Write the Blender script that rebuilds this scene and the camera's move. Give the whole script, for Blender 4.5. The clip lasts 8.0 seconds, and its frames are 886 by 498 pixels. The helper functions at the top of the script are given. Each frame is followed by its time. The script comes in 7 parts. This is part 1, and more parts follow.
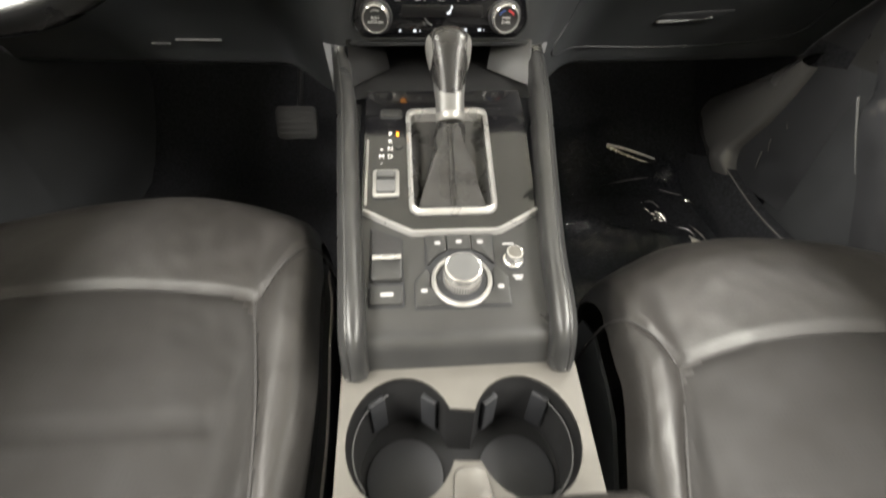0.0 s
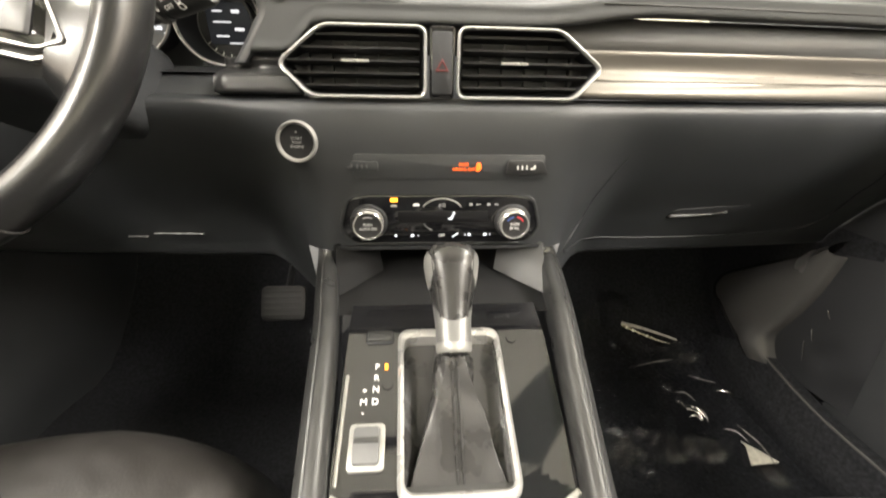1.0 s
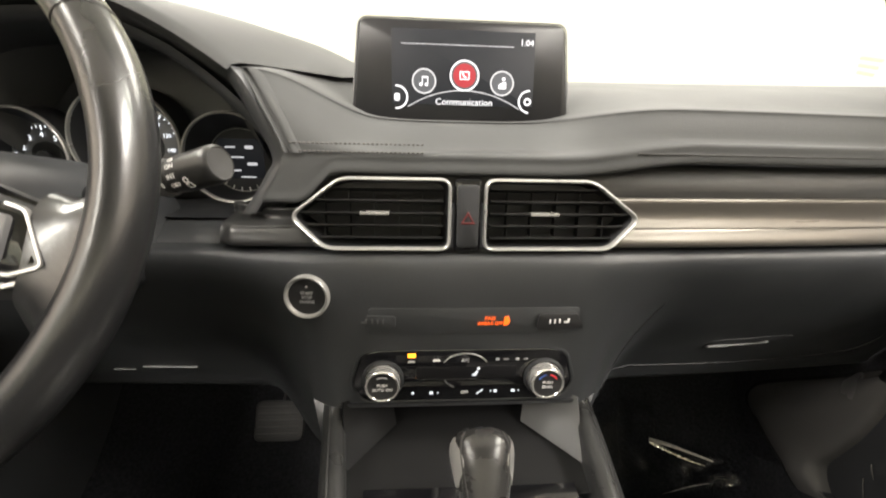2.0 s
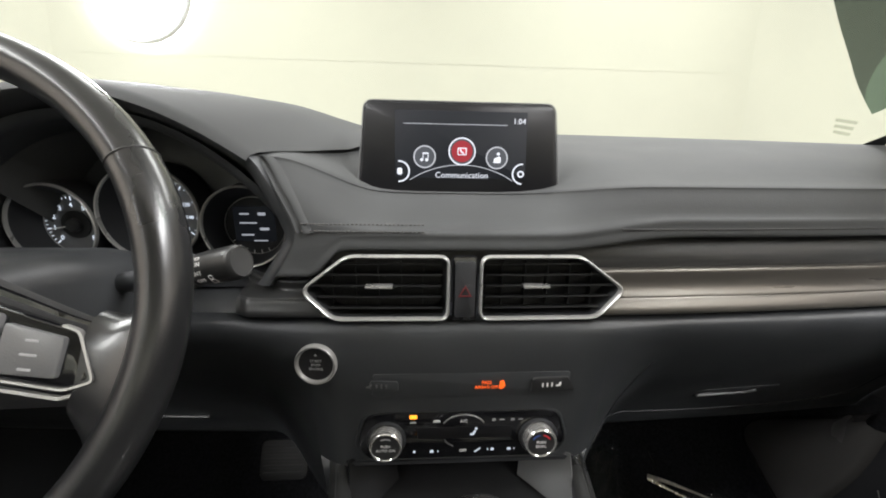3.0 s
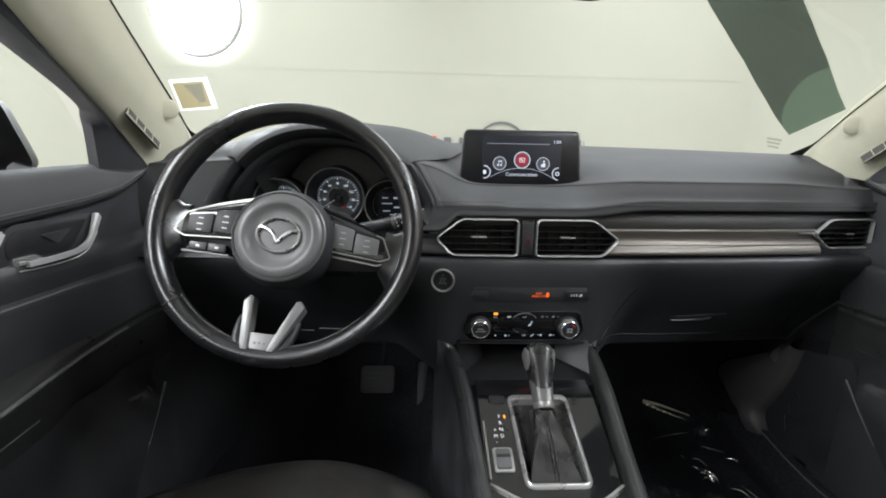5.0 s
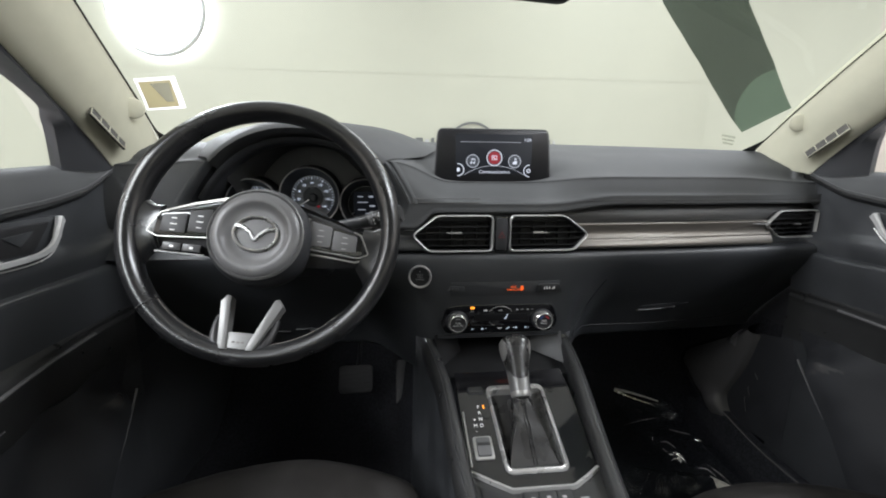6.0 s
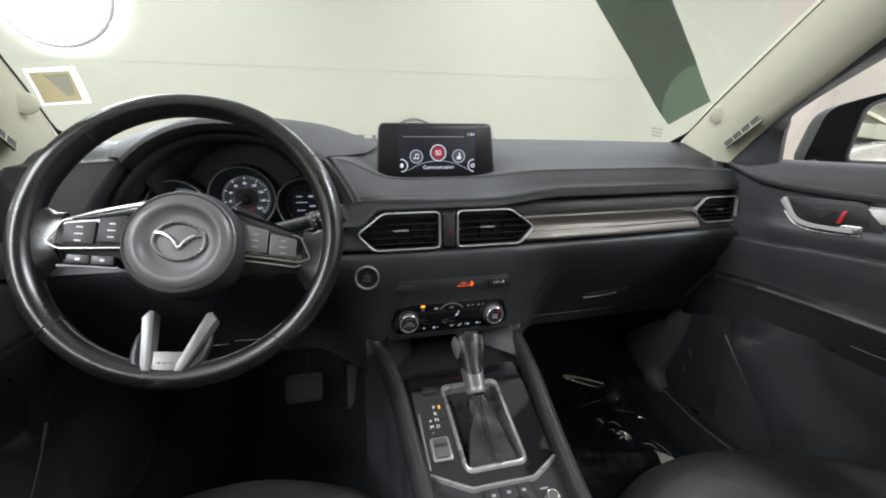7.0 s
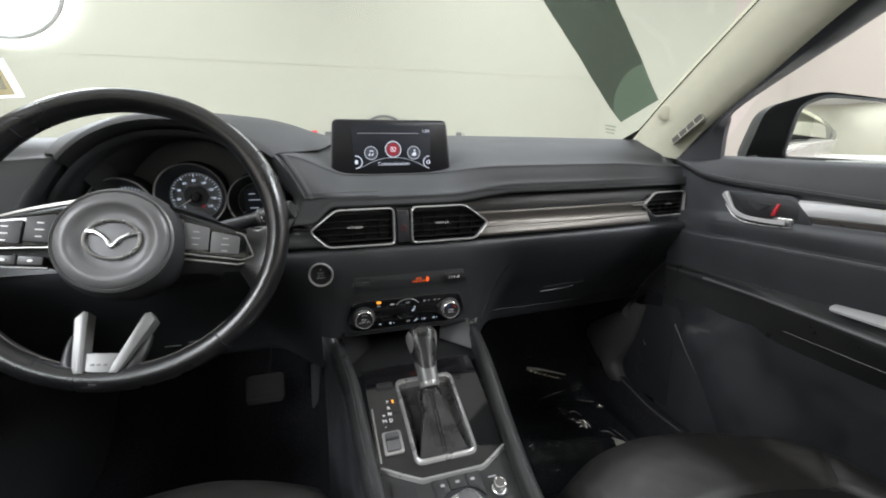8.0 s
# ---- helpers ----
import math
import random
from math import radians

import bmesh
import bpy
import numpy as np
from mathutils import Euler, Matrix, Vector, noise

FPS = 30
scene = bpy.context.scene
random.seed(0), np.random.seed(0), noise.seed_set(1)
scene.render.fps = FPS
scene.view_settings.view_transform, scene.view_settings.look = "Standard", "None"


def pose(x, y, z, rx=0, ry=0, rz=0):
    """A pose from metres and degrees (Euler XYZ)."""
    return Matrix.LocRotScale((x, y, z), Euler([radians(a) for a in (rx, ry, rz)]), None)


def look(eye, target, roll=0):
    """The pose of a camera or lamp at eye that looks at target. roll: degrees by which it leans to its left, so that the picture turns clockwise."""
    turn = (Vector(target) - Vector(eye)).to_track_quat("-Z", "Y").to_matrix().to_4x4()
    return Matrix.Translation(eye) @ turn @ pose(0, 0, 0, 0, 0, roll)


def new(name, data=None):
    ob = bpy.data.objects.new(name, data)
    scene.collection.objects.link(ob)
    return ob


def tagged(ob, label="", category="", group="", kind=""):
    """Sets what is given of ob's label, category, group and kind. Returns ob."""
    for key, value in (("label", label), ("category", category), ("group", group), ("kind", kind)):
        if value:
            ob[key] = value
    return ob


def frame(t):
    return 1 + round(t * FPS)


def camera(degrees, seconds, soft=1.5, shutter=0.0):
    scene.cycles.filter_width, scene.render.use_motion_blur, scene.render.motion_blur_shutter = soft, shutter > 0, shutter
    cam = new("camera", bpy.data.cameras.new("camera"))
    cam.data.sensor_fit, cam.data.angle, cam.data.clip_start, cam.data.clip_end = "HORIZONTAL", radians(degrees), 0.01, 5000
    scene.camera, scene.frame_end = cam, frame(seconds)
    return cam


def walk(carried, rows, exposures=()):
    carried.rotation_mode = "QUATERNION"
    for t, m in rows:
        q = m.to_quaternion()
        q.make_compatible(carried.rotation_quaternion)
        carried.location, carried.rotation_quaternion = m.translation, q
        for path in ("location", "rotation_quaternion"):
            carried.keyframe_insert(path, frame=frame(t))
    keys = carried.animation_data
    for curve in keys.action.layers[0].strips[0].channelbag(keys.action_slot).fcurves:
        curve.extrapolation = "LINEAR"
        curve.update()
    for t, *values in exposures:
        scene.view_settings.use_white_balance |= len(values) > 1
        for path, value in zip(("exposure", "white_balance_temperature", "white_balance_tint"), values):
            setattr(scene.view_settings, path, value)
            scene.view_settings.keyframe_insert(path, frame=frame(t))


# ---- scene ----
cam = camera(93.3, 8.0, soft=1.9, shutter=0.3)
PATH = [
    (0, (-0.037, 0.001, 0.664), (0.084, 1.498, -0.657), 1.2),
    (0.5, (-0.029, 0.087, 0.66), (0.098, 1.794, -0.366), 0.9),
    (0.75, (-0.029, 0.117, 0.676), (0.106, 1.900, -0.207), 1.0),
    (1, (-0.031, 0.145, 0.685), (0.113, 1.995, -0.062), 1.1),
    (1.5, (-0.054, 0.204, 0.713), (0.092, 2.122, 0.165), 1.1),
    (2, (-0.052, 0.221, 0.763), (0.095, 2.161, 0.299), 1.2),
    (2.2, (-0.051, 0.218, 0.787), (0.095, 2.16, 0.333), 1.3),
    (3.3, (-0.052, 0.178, 0.829), (0.082, 2.135, 0.44), 0.9),
    (3.5, (-0.069, 0.147, 0.825), (0.06, 2.103, 0.428), 1.1),
    (4, (-0.136, 0.009, 0.822), (-0.033, 1.966, 0.418), 1.0),
    (4.5, (-0.172, -0.097, 0.833), (-0.096, 1.861, 0.434), 1.1),
    (6, (-0.192, -0.147, 0.826), (0.018, 1.804, 0.436), 0.5),
    (6.5, (-0.189, -0.135, 0.827), (0.155, 1.795, 0.433), -0.2),
    (7, (-0.19, -0.128, 0.823), (0.268, 1.776, 0.42), -0.7),
    (7.5, (-0.182, -0.131, 0.82), (0.352, 1.753, 0.414), -0.9),
    (8, (-0.153, -0.146, 0.821), (0.414, 1.726, 0.404), -0.8),
]
EXPOSURES = [(0, 1.45, 6650, 10), (0.5, 1.65, 6750, 10), (1.0, 1.9, 6900, 11), (1.5, 1.62, 6950, 13), (2.0, 1.25, 6800, 12), (2.2, 1.15, 6700, 12), (3.3, 0.22, 6000, 12), (3.7, 0.1, 5900, 12), (8.0, 0.1, 5840, 12)]
walk(cam, [(t, look(eye, target, roll)) for t, eye, target, roll in PATH], EXPOSURES)

# ---- light: unseen area lamps added below the ceiling, and one round lamp ----
world = bpy.data.worlds.new("world")
world.use_nodes = True
world.node_tree.nodes["Background"].inputs[0].default_value = (0.9, 0.95, 1.0, 1)
world.node_tree.nodes["Background"].inputs[1].default_value = 0.05
scene.world = world


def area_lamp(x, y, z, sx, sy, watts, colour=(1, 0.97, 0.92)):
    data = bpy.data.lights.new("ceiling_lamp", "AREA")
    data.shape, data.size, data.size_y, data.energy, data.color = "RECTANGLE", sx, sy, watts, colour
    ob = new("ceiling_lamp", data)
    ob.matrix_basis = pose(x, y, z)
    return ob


# added, no fixtures: front pair lights the wall, long pair the cabin
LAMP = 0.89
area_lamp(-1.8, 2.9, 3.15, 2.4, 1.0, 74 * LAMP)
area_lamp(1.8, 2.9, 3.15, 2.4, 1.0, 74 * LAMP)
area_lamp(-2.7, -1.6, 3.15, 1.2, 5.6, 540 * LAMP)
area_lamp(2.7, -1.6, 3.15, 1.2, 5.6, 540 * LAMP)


# ---- materials ----
def material(name, base, rough=0.5, metal=0.0, vary=0.12, scale=30.0, bump=0.15, fine=900.0, depth=0.0004, coat=0.0,
             rough_vary=0.08, stretch=(1, 1, 1), spec=0.5):
    m = bpy.data.materials.new(name)
    m.use_nodes = True
    nt = m.node_tree
    b = nt.nodes["Principled BSDF"]
    b.inputs["Metallic"].default_value = metal
    b.inputs["Coat Weight"].default_value = coat
    b.inputs["Coat Roughness"].default_value = 0.06
    b.inputs["Specular IOR Level"].default_value = spec
    tc = nt.nodes.new("ShaderNodeTexCoord")
    mp = nt.nodes.new("ShaderNodeMapping")
    mp.inputs["Scale"].default_value = stretch
    nt.links.new(tc.outputs["Object"], mp.inputs["Vector"])
    big = nt.nodes.new("ShaderNodeTexNoise")
    big.inputs["Scale"].default_value = scale
    big.inputs["Detail"].default_value = 5
    nt.links.new(mp.outputs[0], big.inputs["Vector"])
    ramp = nt.nodes.new("ShaderNodeMapRange")
    ramp.inputs["From Min"].default_value, ramp.inputs["From Max"].default_value = 0.3, 0.7
    ramp.inputs["To Min"].default_value, ramp.inputs["To Max"].default_value = 1 - vary, 1 + vary
    nt.links.new(big.outputs["Fac"], ramp.inputs["Value"])
    mul = nt.nodes.new("ShaderNodeVectorMath")
    mul.operation = "SCALE"
    mul.inputs[0].default_value = base
    nt.links.new(ramp.outputs[0], mul.inputs["Scale"])
    nt.links.new(mul.outputs[0], b.inputs["Base Color"])
    rr = nt.nodes.new("ShaderNodeMapRange")
    rr.inputs["From Min"].default_value, rr.inputs["From Max"].default_value = 0.3, 0.7
    rr.inputs["To Min"].default_value, rr.inputs["To Max"].default_value = max(0.02, rough - rough_vary), min(1, rough + rough_vary)
    nt.links.new(big.outputs["Fac"], rr.inputs["Value"])
    nt.links.new(rr.outputs[0], b.inputs["Roughness"])
    if bump:
        grain = nt.nodes.new("ShaderNodeTexNoise")
        grain.inputs["Scale"].default_value = fine
        grain.inputs["Detail"].default_value = 3
        nt.links.new(mp.outputs[0], grain.inputs["Vector"])
        bp = nt.nodes.new("ShaderNodeBump")
        bp.inputs["Strength"].default_value = bump
        bp.inputs["Distance"].default_value = depth
        nt.links.new(grain.outputs["Fac"], bp.inputs["Height"])
        nt.links.new(bp.outputs[0], b.inputs["Normal"])
    return m


def perforated(name, base):
    """Leather with small punched holes in a grid."""
    m = material(name, base, 0.66, vary=0.16, scale=18, bump=0.25, fine=420, spec=0.26)
    nt = m.node_tree
    b = nt.nodes["Principled BSDF"]
    tc = nt.nodes.new("ShaderNodeTexCoord")
    vo = nt.nodes.new("ShaderNodeTexVoronoi")
    vo.inputs["Scale"].default_value = 210
    vo.inputs["Randomness"].default_value = 0.0
    nt.links.new(tc.outputs["Object"], vo.inputs["Vector"])
    st = nt.nodes.new("ShaderNodeMapRange")
    st.inputs["From Min"].default_value, st.inputs["From Max"].default_value = 0.16, 0.3
    st.inputs["To Min"].default_value, st.inputs["To Max"].default_value = 0.72, 1.0
    nt.links.new(vo.outputs["Distance"], st.inputs["Value"])
    old = b.inputs["Base Color"].links[0].from_socket
    mul = nt.nodes.new("ShaderNodeVectorMath")
    mul.operation = "SCALE"
    nt.links.new(old, mul.inputs[0])
    nt.links.new(st.outputs[0], mul.inputs["Scale"])
    nt.links.new(mul.outputs[0], b.inputs["Base Color"])
    return m


def clear(name, tint, gloss=0.06, rough=0.0, bump=0.0, scale=14.0, noise_base=None):
    """Thin glass or film: light passes straight through, tinted, with a mirror gloss that grows towards grazing."""
    m = bpy.data.materials.new(name)
    m.use_nodes = True
    nt = m.node_tree
    nt.nodes.remove(nt.nodes["Principled BSDF"])
    out = nt.nodes["Material Output"]
    tr = nt.nodes.new("ShaderNodeBsdfTransparent")
    tr.inputs[0].default_value = (*tint, 1)
    gl = nt.nodes.new("ShaderNodeBsdfGlossy")
    gl.inputs["Roughness"].default_value = rough
    fr = nt.nodes.new("ShaderNodeLayerWeight")
    fr.inputs["Blend"].default_value = 0.5
    pw = nt.nodes.new("ShaderNodeMath")
    pw.operation = "POWER"
    pw.inputs[1].default_value = 4.0
    nt.links.new(fr.outputs["Facing"], pw.inputs[0])
    sc = nt.nodes.new("ShaderNodeMath")
    sc.operation = "MULTIPLY_ADD"
    sc.inputs[1].default_value, sc.inputs[2].default_value = gloss * 10, gloss
    nt.links.new(pw.outputs[0], sc.inputs[0])
    mix = nt.nodes.new("ShaderNodeMixShader")
    nt.links.new(sc.outputs[0], mix.inputs[0])
    nt.links.new(tr.outputs[0], mix.inputs[1])
    nt.links.new(gl.outputs[0], mix.inputs[2])
    if bump:
        tc = nt.nodes.new("ShaderNodeTexCoord")
        no = nt.nodes.new("ShaderNodeTexNoise")
        no.inputs["Scale"].default_value = scale
        no.inputs["Detail"].default_value = 4
        nt.links.new(tc.outputs["Object"], no.inputs["Vector"])
        bp = nt.nodes.new("ShaderNodeBump")
        bp.inputs["Strength"].default_value = bump
        bp.inputs["Distance"].default_value = 0.02
        nt.links.new(no.outputs["Fac"], bp.inputs["Height"])
        nt.links.new(bp.outputs[0], gl.inputs["Normal"])
        nt.links.new(bp.outputs[0], fr.inputs["Normal"])
    nt.links.new(mix.outputs[0], out.inputs[0])
    return m


def glow(name, colour, strength):
    m = bpy.data.materials.new(name)
    m.use_nodes = True
    b = m.node_tree.nodes["Principled BSDF"]
    b.inputs["Base Color"].default_value = (*[c * 0.3 for c in colour], 1)
    b.inputs["Emission Color"].default_value = (*colour, 1)
    b.inputs["Emission Strength"].default_value = strength
    return m


SOFT = material("soft_touch_plastic", (0.062, 0.064, 0.064), 0.66, vary=0.14, scale=9, bump=0.3, fine=650, depth=0.0005, spec=0.18)
HARD = material("hard_grained_plastic", (0.034, 0.036, 0.038), 0.42, vary=0.15, scale=12, bump=0.3, fine=800, depth=0.0004)
DARK = material("matt_black_plastic", (0.017, 0.018, 0.020), 0.6, vary=0.2, scale=20)
# darker than DARK: shade inside the tray is put into the colour
TRAY = material("shade_dark_tray_plastic", (0.010, 0.0102, 0.0105), 0.8, vary=0.2, scale=20, spec=0.2)
SCREENGLASS = material("matt_screen_glass", (0.008, 0.008, 0.009), 0.34, vary=0.1, scale=8, bump=0.0, spec=0.35)
SLOT = material("slot_shade_grey", (0.07, 0.067, 0.06), 0.9)
BOOT = material("glossy_boot_leather", (0.024, 0.0236, 0.023), 0.30, vary=0.15, scale=40, bump=0.35, fine=420, depth=0.0005, spec=0.6)
KEY = material("black_switch_plastic", (0.016, 0.016, 0.0165), 0.46, vary=0.1, scale=30, bump=0.1)
COVER = material("satin_cover_plastic", (0.12, 0.12, 0.12), 0.36, vary=0.08, scale=18, bump=0.25, fine=900)
SLAT = material("vent_slat_plastic", (0.014, 0.014, 0.0145), 0.5, vary=0.15, scale=20)
BADGE = material("badge_chrome", (0.40, 0.40, 0.39), 0.30, metal=0.9, vary=0.05, scale=40, bump=0.0)
GLOSS = material("piano_black", (0.006, 0.006, 0.007), 0.06, vary=0.2, scale=8, bump=0.0, coat=0.3, rough_vary=0.03, spec=0.7)
LOWER = material("lower_dash_plastic", (0.031, 0.033, 0.035), 0.42, vary=0.14, scale=9, bump=0.3, fine=650, depth=0.0005)
BEZEL = material("satin_frame_silver", (0.46, 0.455, 0.44), 0.30, metal=0.6, vary=0.05, scale=40, bump=0.03)
STRIP = material("bright_satin_strip", (0.66, 0.66, 0.65), 0.33, metal=0.45, vary=0.05, scale=40, stretch=(1, 0.05, 2), bump=0.04)
FORK = material("dull_satin_silver", (0.19, 0.19, 0.185), 0.42, metal=0.45, vary=0.06, scale=25, bump=0.05)
JOINT = material("wall_joint_grey", (0.30, 0.299, 0.25), 0.8)
BAND = material("brushed_dark_inlay", (0.045, 0.045, 0.044), 0.42, metal=0.3, vary=0.3, scale=60, stretch=(0.05, 1, 3), bump=0.2, fine=300)
TRIM = material("satin_bronze_trim", (0.135, 0.124, 0.109), 0.34, metal=0.6, vary=0.05, scale=40, stretch=(0.05, 1, 2), bump=0.05, fine=200)
SATIN = material("satin_silver", (0.36, 0.355, 0.34), 0.36, metal=0.55, vary=0.06, scale=25, bump=0.05)
CHROME = material("chrome", (0.75, 0.74, 0.72), 0.16, metal=0.85, vary=0.05, scale=20, bump=0.0, rough_vary=0.04)
LEATHER = material("black_leather", (0.0175, 0.0163, 0.0148), 0.47, vary=0.16, scale=16, bump=0.35, fine=420, depth=0.0006, spec=0.40)
PANEL = perforated("perforated_leather", (0.0105, 0.0098, 0.0088))
WHEEL = material("worn_wheel_leather", (0.010, 0.0102, 0.0106), 0.28, vary=0.14, scale=9, bump=0.2, fine=500, depth=0.0004, rough_vary=0.02, spec=0.7, coat=0.15)
SEAM = material("dark_thread", (0.02, 0.019, 0.018), 0.7, scale=200)
THREAD = material("grey_thread", (0.07, 0.068, 0.065), 0.7, scale=200)
PIPING = material("pale_piping", (0.30, 0.28, 0.26), 0.45, scale=80)
CARPET = material("black_carpet", (0.024, 0.025, 0.028), 0.95, vary=0.4, scale=160, bump=0.9, fine=1100, depth=0.003, spec=0.1)
RUBBER = material("black_rubber", (0.03, 0.03, 0.03), 0.6, scale=60)
LINING = material("grey_headliner", (0.465, 0.455, 0.35), 0.9, vary=0.025, scale=45, bump=0.25, fine=1400, depth=0.0004, spec=0.2)
DECK = material("grey_satin_plastic", (0.105, 0.100, 0.090), 0.38, vary=0.07, scale=30, bump=0.15, metal=0.25)
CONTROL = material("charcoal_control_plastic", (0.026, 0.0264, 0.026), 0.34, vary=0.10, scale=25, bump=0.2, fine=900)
GREYPLASTIC = material("mid_grey_plastic", (0.085, 0.086, 0.086), 0.5, vary=0.1, scale=25, bump=0.2)
WHITE = material("printed_white", (0.75, 0.75, 0.74), 0.6, vary=0.05)
DIMPRINT = material("printed_grey", (0.30, 0.30, 0.30), 0.6, vary=0.05)
RED = material("red_plastic", (0.55, 0.03, 0.04), 0.4, vary=0.08)
DIMRED = material("dull_red_print", (0.09, 0.008, 0.009), 0.5, vary=0.08)
BLUE = material("blue_print", (0.05, 0.11, 0.35), 0.5, vary=0.08)
DIAL = material("dial_face", (0.15, 0.155, 0.16), 0.45, vary=0.1, scale=40, metal=0.2)
BODY = material("silver_car_paint", (0.42, 0.41, 0.40), 0.25, metal=0.4, vary=0.04, scale=200, bump=0.0, coat=0.5)
MIRROR = material("mirror_silver", (0.78, 0.76, 0.74), 0.03, metal=1.0, vary=0.01, bump=0.0, rough_vary=0.01)
WALLPAINT = material("cream_wall_paint", (0.312, 0.311, 0.258), 0.75, vary=0.03, scale=1.3, bump=0.15, fine=120, depth=0.001)
SIDEPAINT = material("blush_white_wall_paint", (0.345, 0.303, 0.275), 0.75, vary=0.03, scale=1.3, bump=0.15, fine=120, depth=0.001)
CEILPAINT = material("grey_ceiling_paint", (0.40, 0.40, 0.39), 0.8, vary=0.03, scale=2)
BOUNCE_FLOOR = material("bounce_floor_paint", (0.78, 0.77, 0.74), 0.5, vary=0.12, scale=3, bump=0.2, fine=90, depth=0.001)
GLASS = clear("window_glass", (0.93, 0.96, 0.92), 0.035)
PRIVACY = clear("privacy_glass", (0.50, 0.53, 0.52), 0.05)
FILM = clear("dark_tint_film", (0.140, 0.165, 0.150), 0.03)
FILM2 = clear("pale_green_tint_film", (0.22, 0.29, 0.25), 0.03)
PRINTFILM = clear("pale_print_film", (0.72, 0.74, 0.70), 0.03)
STICKER_PRINT = clear("sticker_print", (0.33, 0.29, 0.17), 0.03)
STICKER_SHADE = clear("sticker_grey_print", (0.72, 0.78, 0.98), 0.03)
STICKER = bpy.data.materials.new("sticker_white")
STICKER.use_nodes = True
_nt = STICKER.node_tree
_nt.nodes.remove(_nt.nodes["Principled BSDF"])
_tl = _nt.nodes.new("ShaderNodeBsdfTranslucent")
_tl.inputs[0].default_value = (0.66, 0.66, 0.65, 1)
_nt.links.new(_tl.outputs[0], _nt.nodes["Material Output"].inputs[0])
WRAP = clear("crumpled_clear_film", (0.90, 0.91, 0.92), 0.025, rough=0.06, bump=0.22, scale=22)
ORANGE = glow("orange_lamp", (1.0, 0.13, 0.01), 0.9)
AMBER = glow("amber_lamp", (1.0, 0.33, 0.02), 1.6)
RINGSILVER = material("pale_bezel_silver", (0.38, 0.38, 0.365), 0.32, metal=0.45, vary=0.05, bump=0.0)
NUMERAL = glow("lit_numeral", (0.85, 0.92, 1.0), 0.75)
LIT = glow("white_backlight", (0.85, 0.92, 1.0), 0.45)
SCREEN = glow("dark_lcd", (0.03, 0.033, 0.04), 0.12)
SCREEN.node_tree.nodes["Principled BSDF"].inputs["Specular IOR Level"].default_value = 0.15
SCREENWHITE = glow("lcd_white", (0.9, 0.93, 1.0), 0.5)
SCREENGREY = glow("lcd_grey", (0.6, 0.62, 0.66), 0.42)
SCREENDIM = glow("lcd_dim_grey", (0.10, 0.11, 0.13), 0.16)
SCREENRED = glow("lcd_red", (0.62, 0.012, 0.035), 0.33)
SCREENHALO = [glow("lcd_red_halo", (0.62, 0.012, 0.035), k) for k in (0.03, 0.07, 0.16)]
LAMPGLOW = glow("lamp_diffuser", (1.0, 1.0, 0.97), 45.0)


# ---- building tools ----
def root_of(ob):
    while ob.parent:
        ob = ob.parent
    return ob


def finish(bm, angle=38):
    bmesh.ops.recalc_face_normals(bm, faces=bm.faces)
    for f in bm.faces:
        f.smooth = True
    lim = radians(angle)
    for e in bm.edges:
        if len(e.link_faces) == 2 and e.calc_face_angle(0) > lim:
            e.smooth = False


def part(name, bm, mat, parent=None, label="", angle=38, keep_normals=False):
    """One mesh object out of a bmesh in world coordinates, under a thing or a part."""
    if parent is not None:
        bmesh.ops.transform(bm, matrix=root_of(parent).matrix_basis.inverted(), verts=bm.verts)
    if keep_normals:
        for f in bm.faces:
            f.smooth = True
    else:
        finish(bm, angle)
    me = bpy.data.meshes.new(name)
    bm.to_mesh(me)
    bm.free()
    me.materials.append(mat)
    ob = new(name, me)
    ob.parent = parent
    if label:
        ob["label"] = label
    return ob


def thing(name, at, label, category, group="", kind="", matrix=None):
    ob = new(name)
    ob.empty_display_size = 0.03
    ob.matrix_basis = matrix if matrix is not None else pose(*at)
    return tagged(ob, label, category, group, kind)


def V(*a):
    return Vector(a)


def grid(rows, bm=None, closed=False, wrap=False):
    """A sheet of quads through rows of points."""
    bm = bm or bmesh.new()
    vs = [[bm.verts.new(p) for p in r] for r in rows]
    n = len(vs)
    for i in range(n if wrap else n - 1):
        a, b = vs[i], vs[(i + 1) % n]
        m = len(a)
        for j in range(m if closed else m - 1):
            k = (j + 1) % m
            bm.faces.new((a[j], a[k], b[k], b[j]))
    return bm, vs


def solid(bm, thick):
    """Gives an open sheet a thickness, away from its normals."""
    bmesh.ops.recalc_face_normals(bm, faces=bm.faces)
    bmesh.ops.solidify(bm, geom=bm.faces[:], thickness=thick)
    return bm


def smooth_line(pts, n=8, closed=False):
    """Catmull-Rom through points."""
    pts = [Vector(p) for p in pts]
    out = []
    m = len(pts)
    for i in range(m if closed else m - 1):
        if closed:
            p0, p1, p2, p3 = pts[i - 1], pts[i], pts[(i + 1) % m], pts[(i + 2) % m]
        else:
            p0, p1, p2, p3 = pts[max(i - 1, 0)], pts[i], pts[i + 1], pts[min(i + 2, m - 1)]
        for k in range(n):
            t = k / n
            out.append(0.5 * ((2 * p1) + (p2 - p0) * t + (2 * p0 - 5 * p1 + 4 * p2 - p3) * t * t + (3 * p1 - p0 - 3 * p2 + p3) * t ** 3))
    if not closed:
        out.append(pts[-1])
    return out


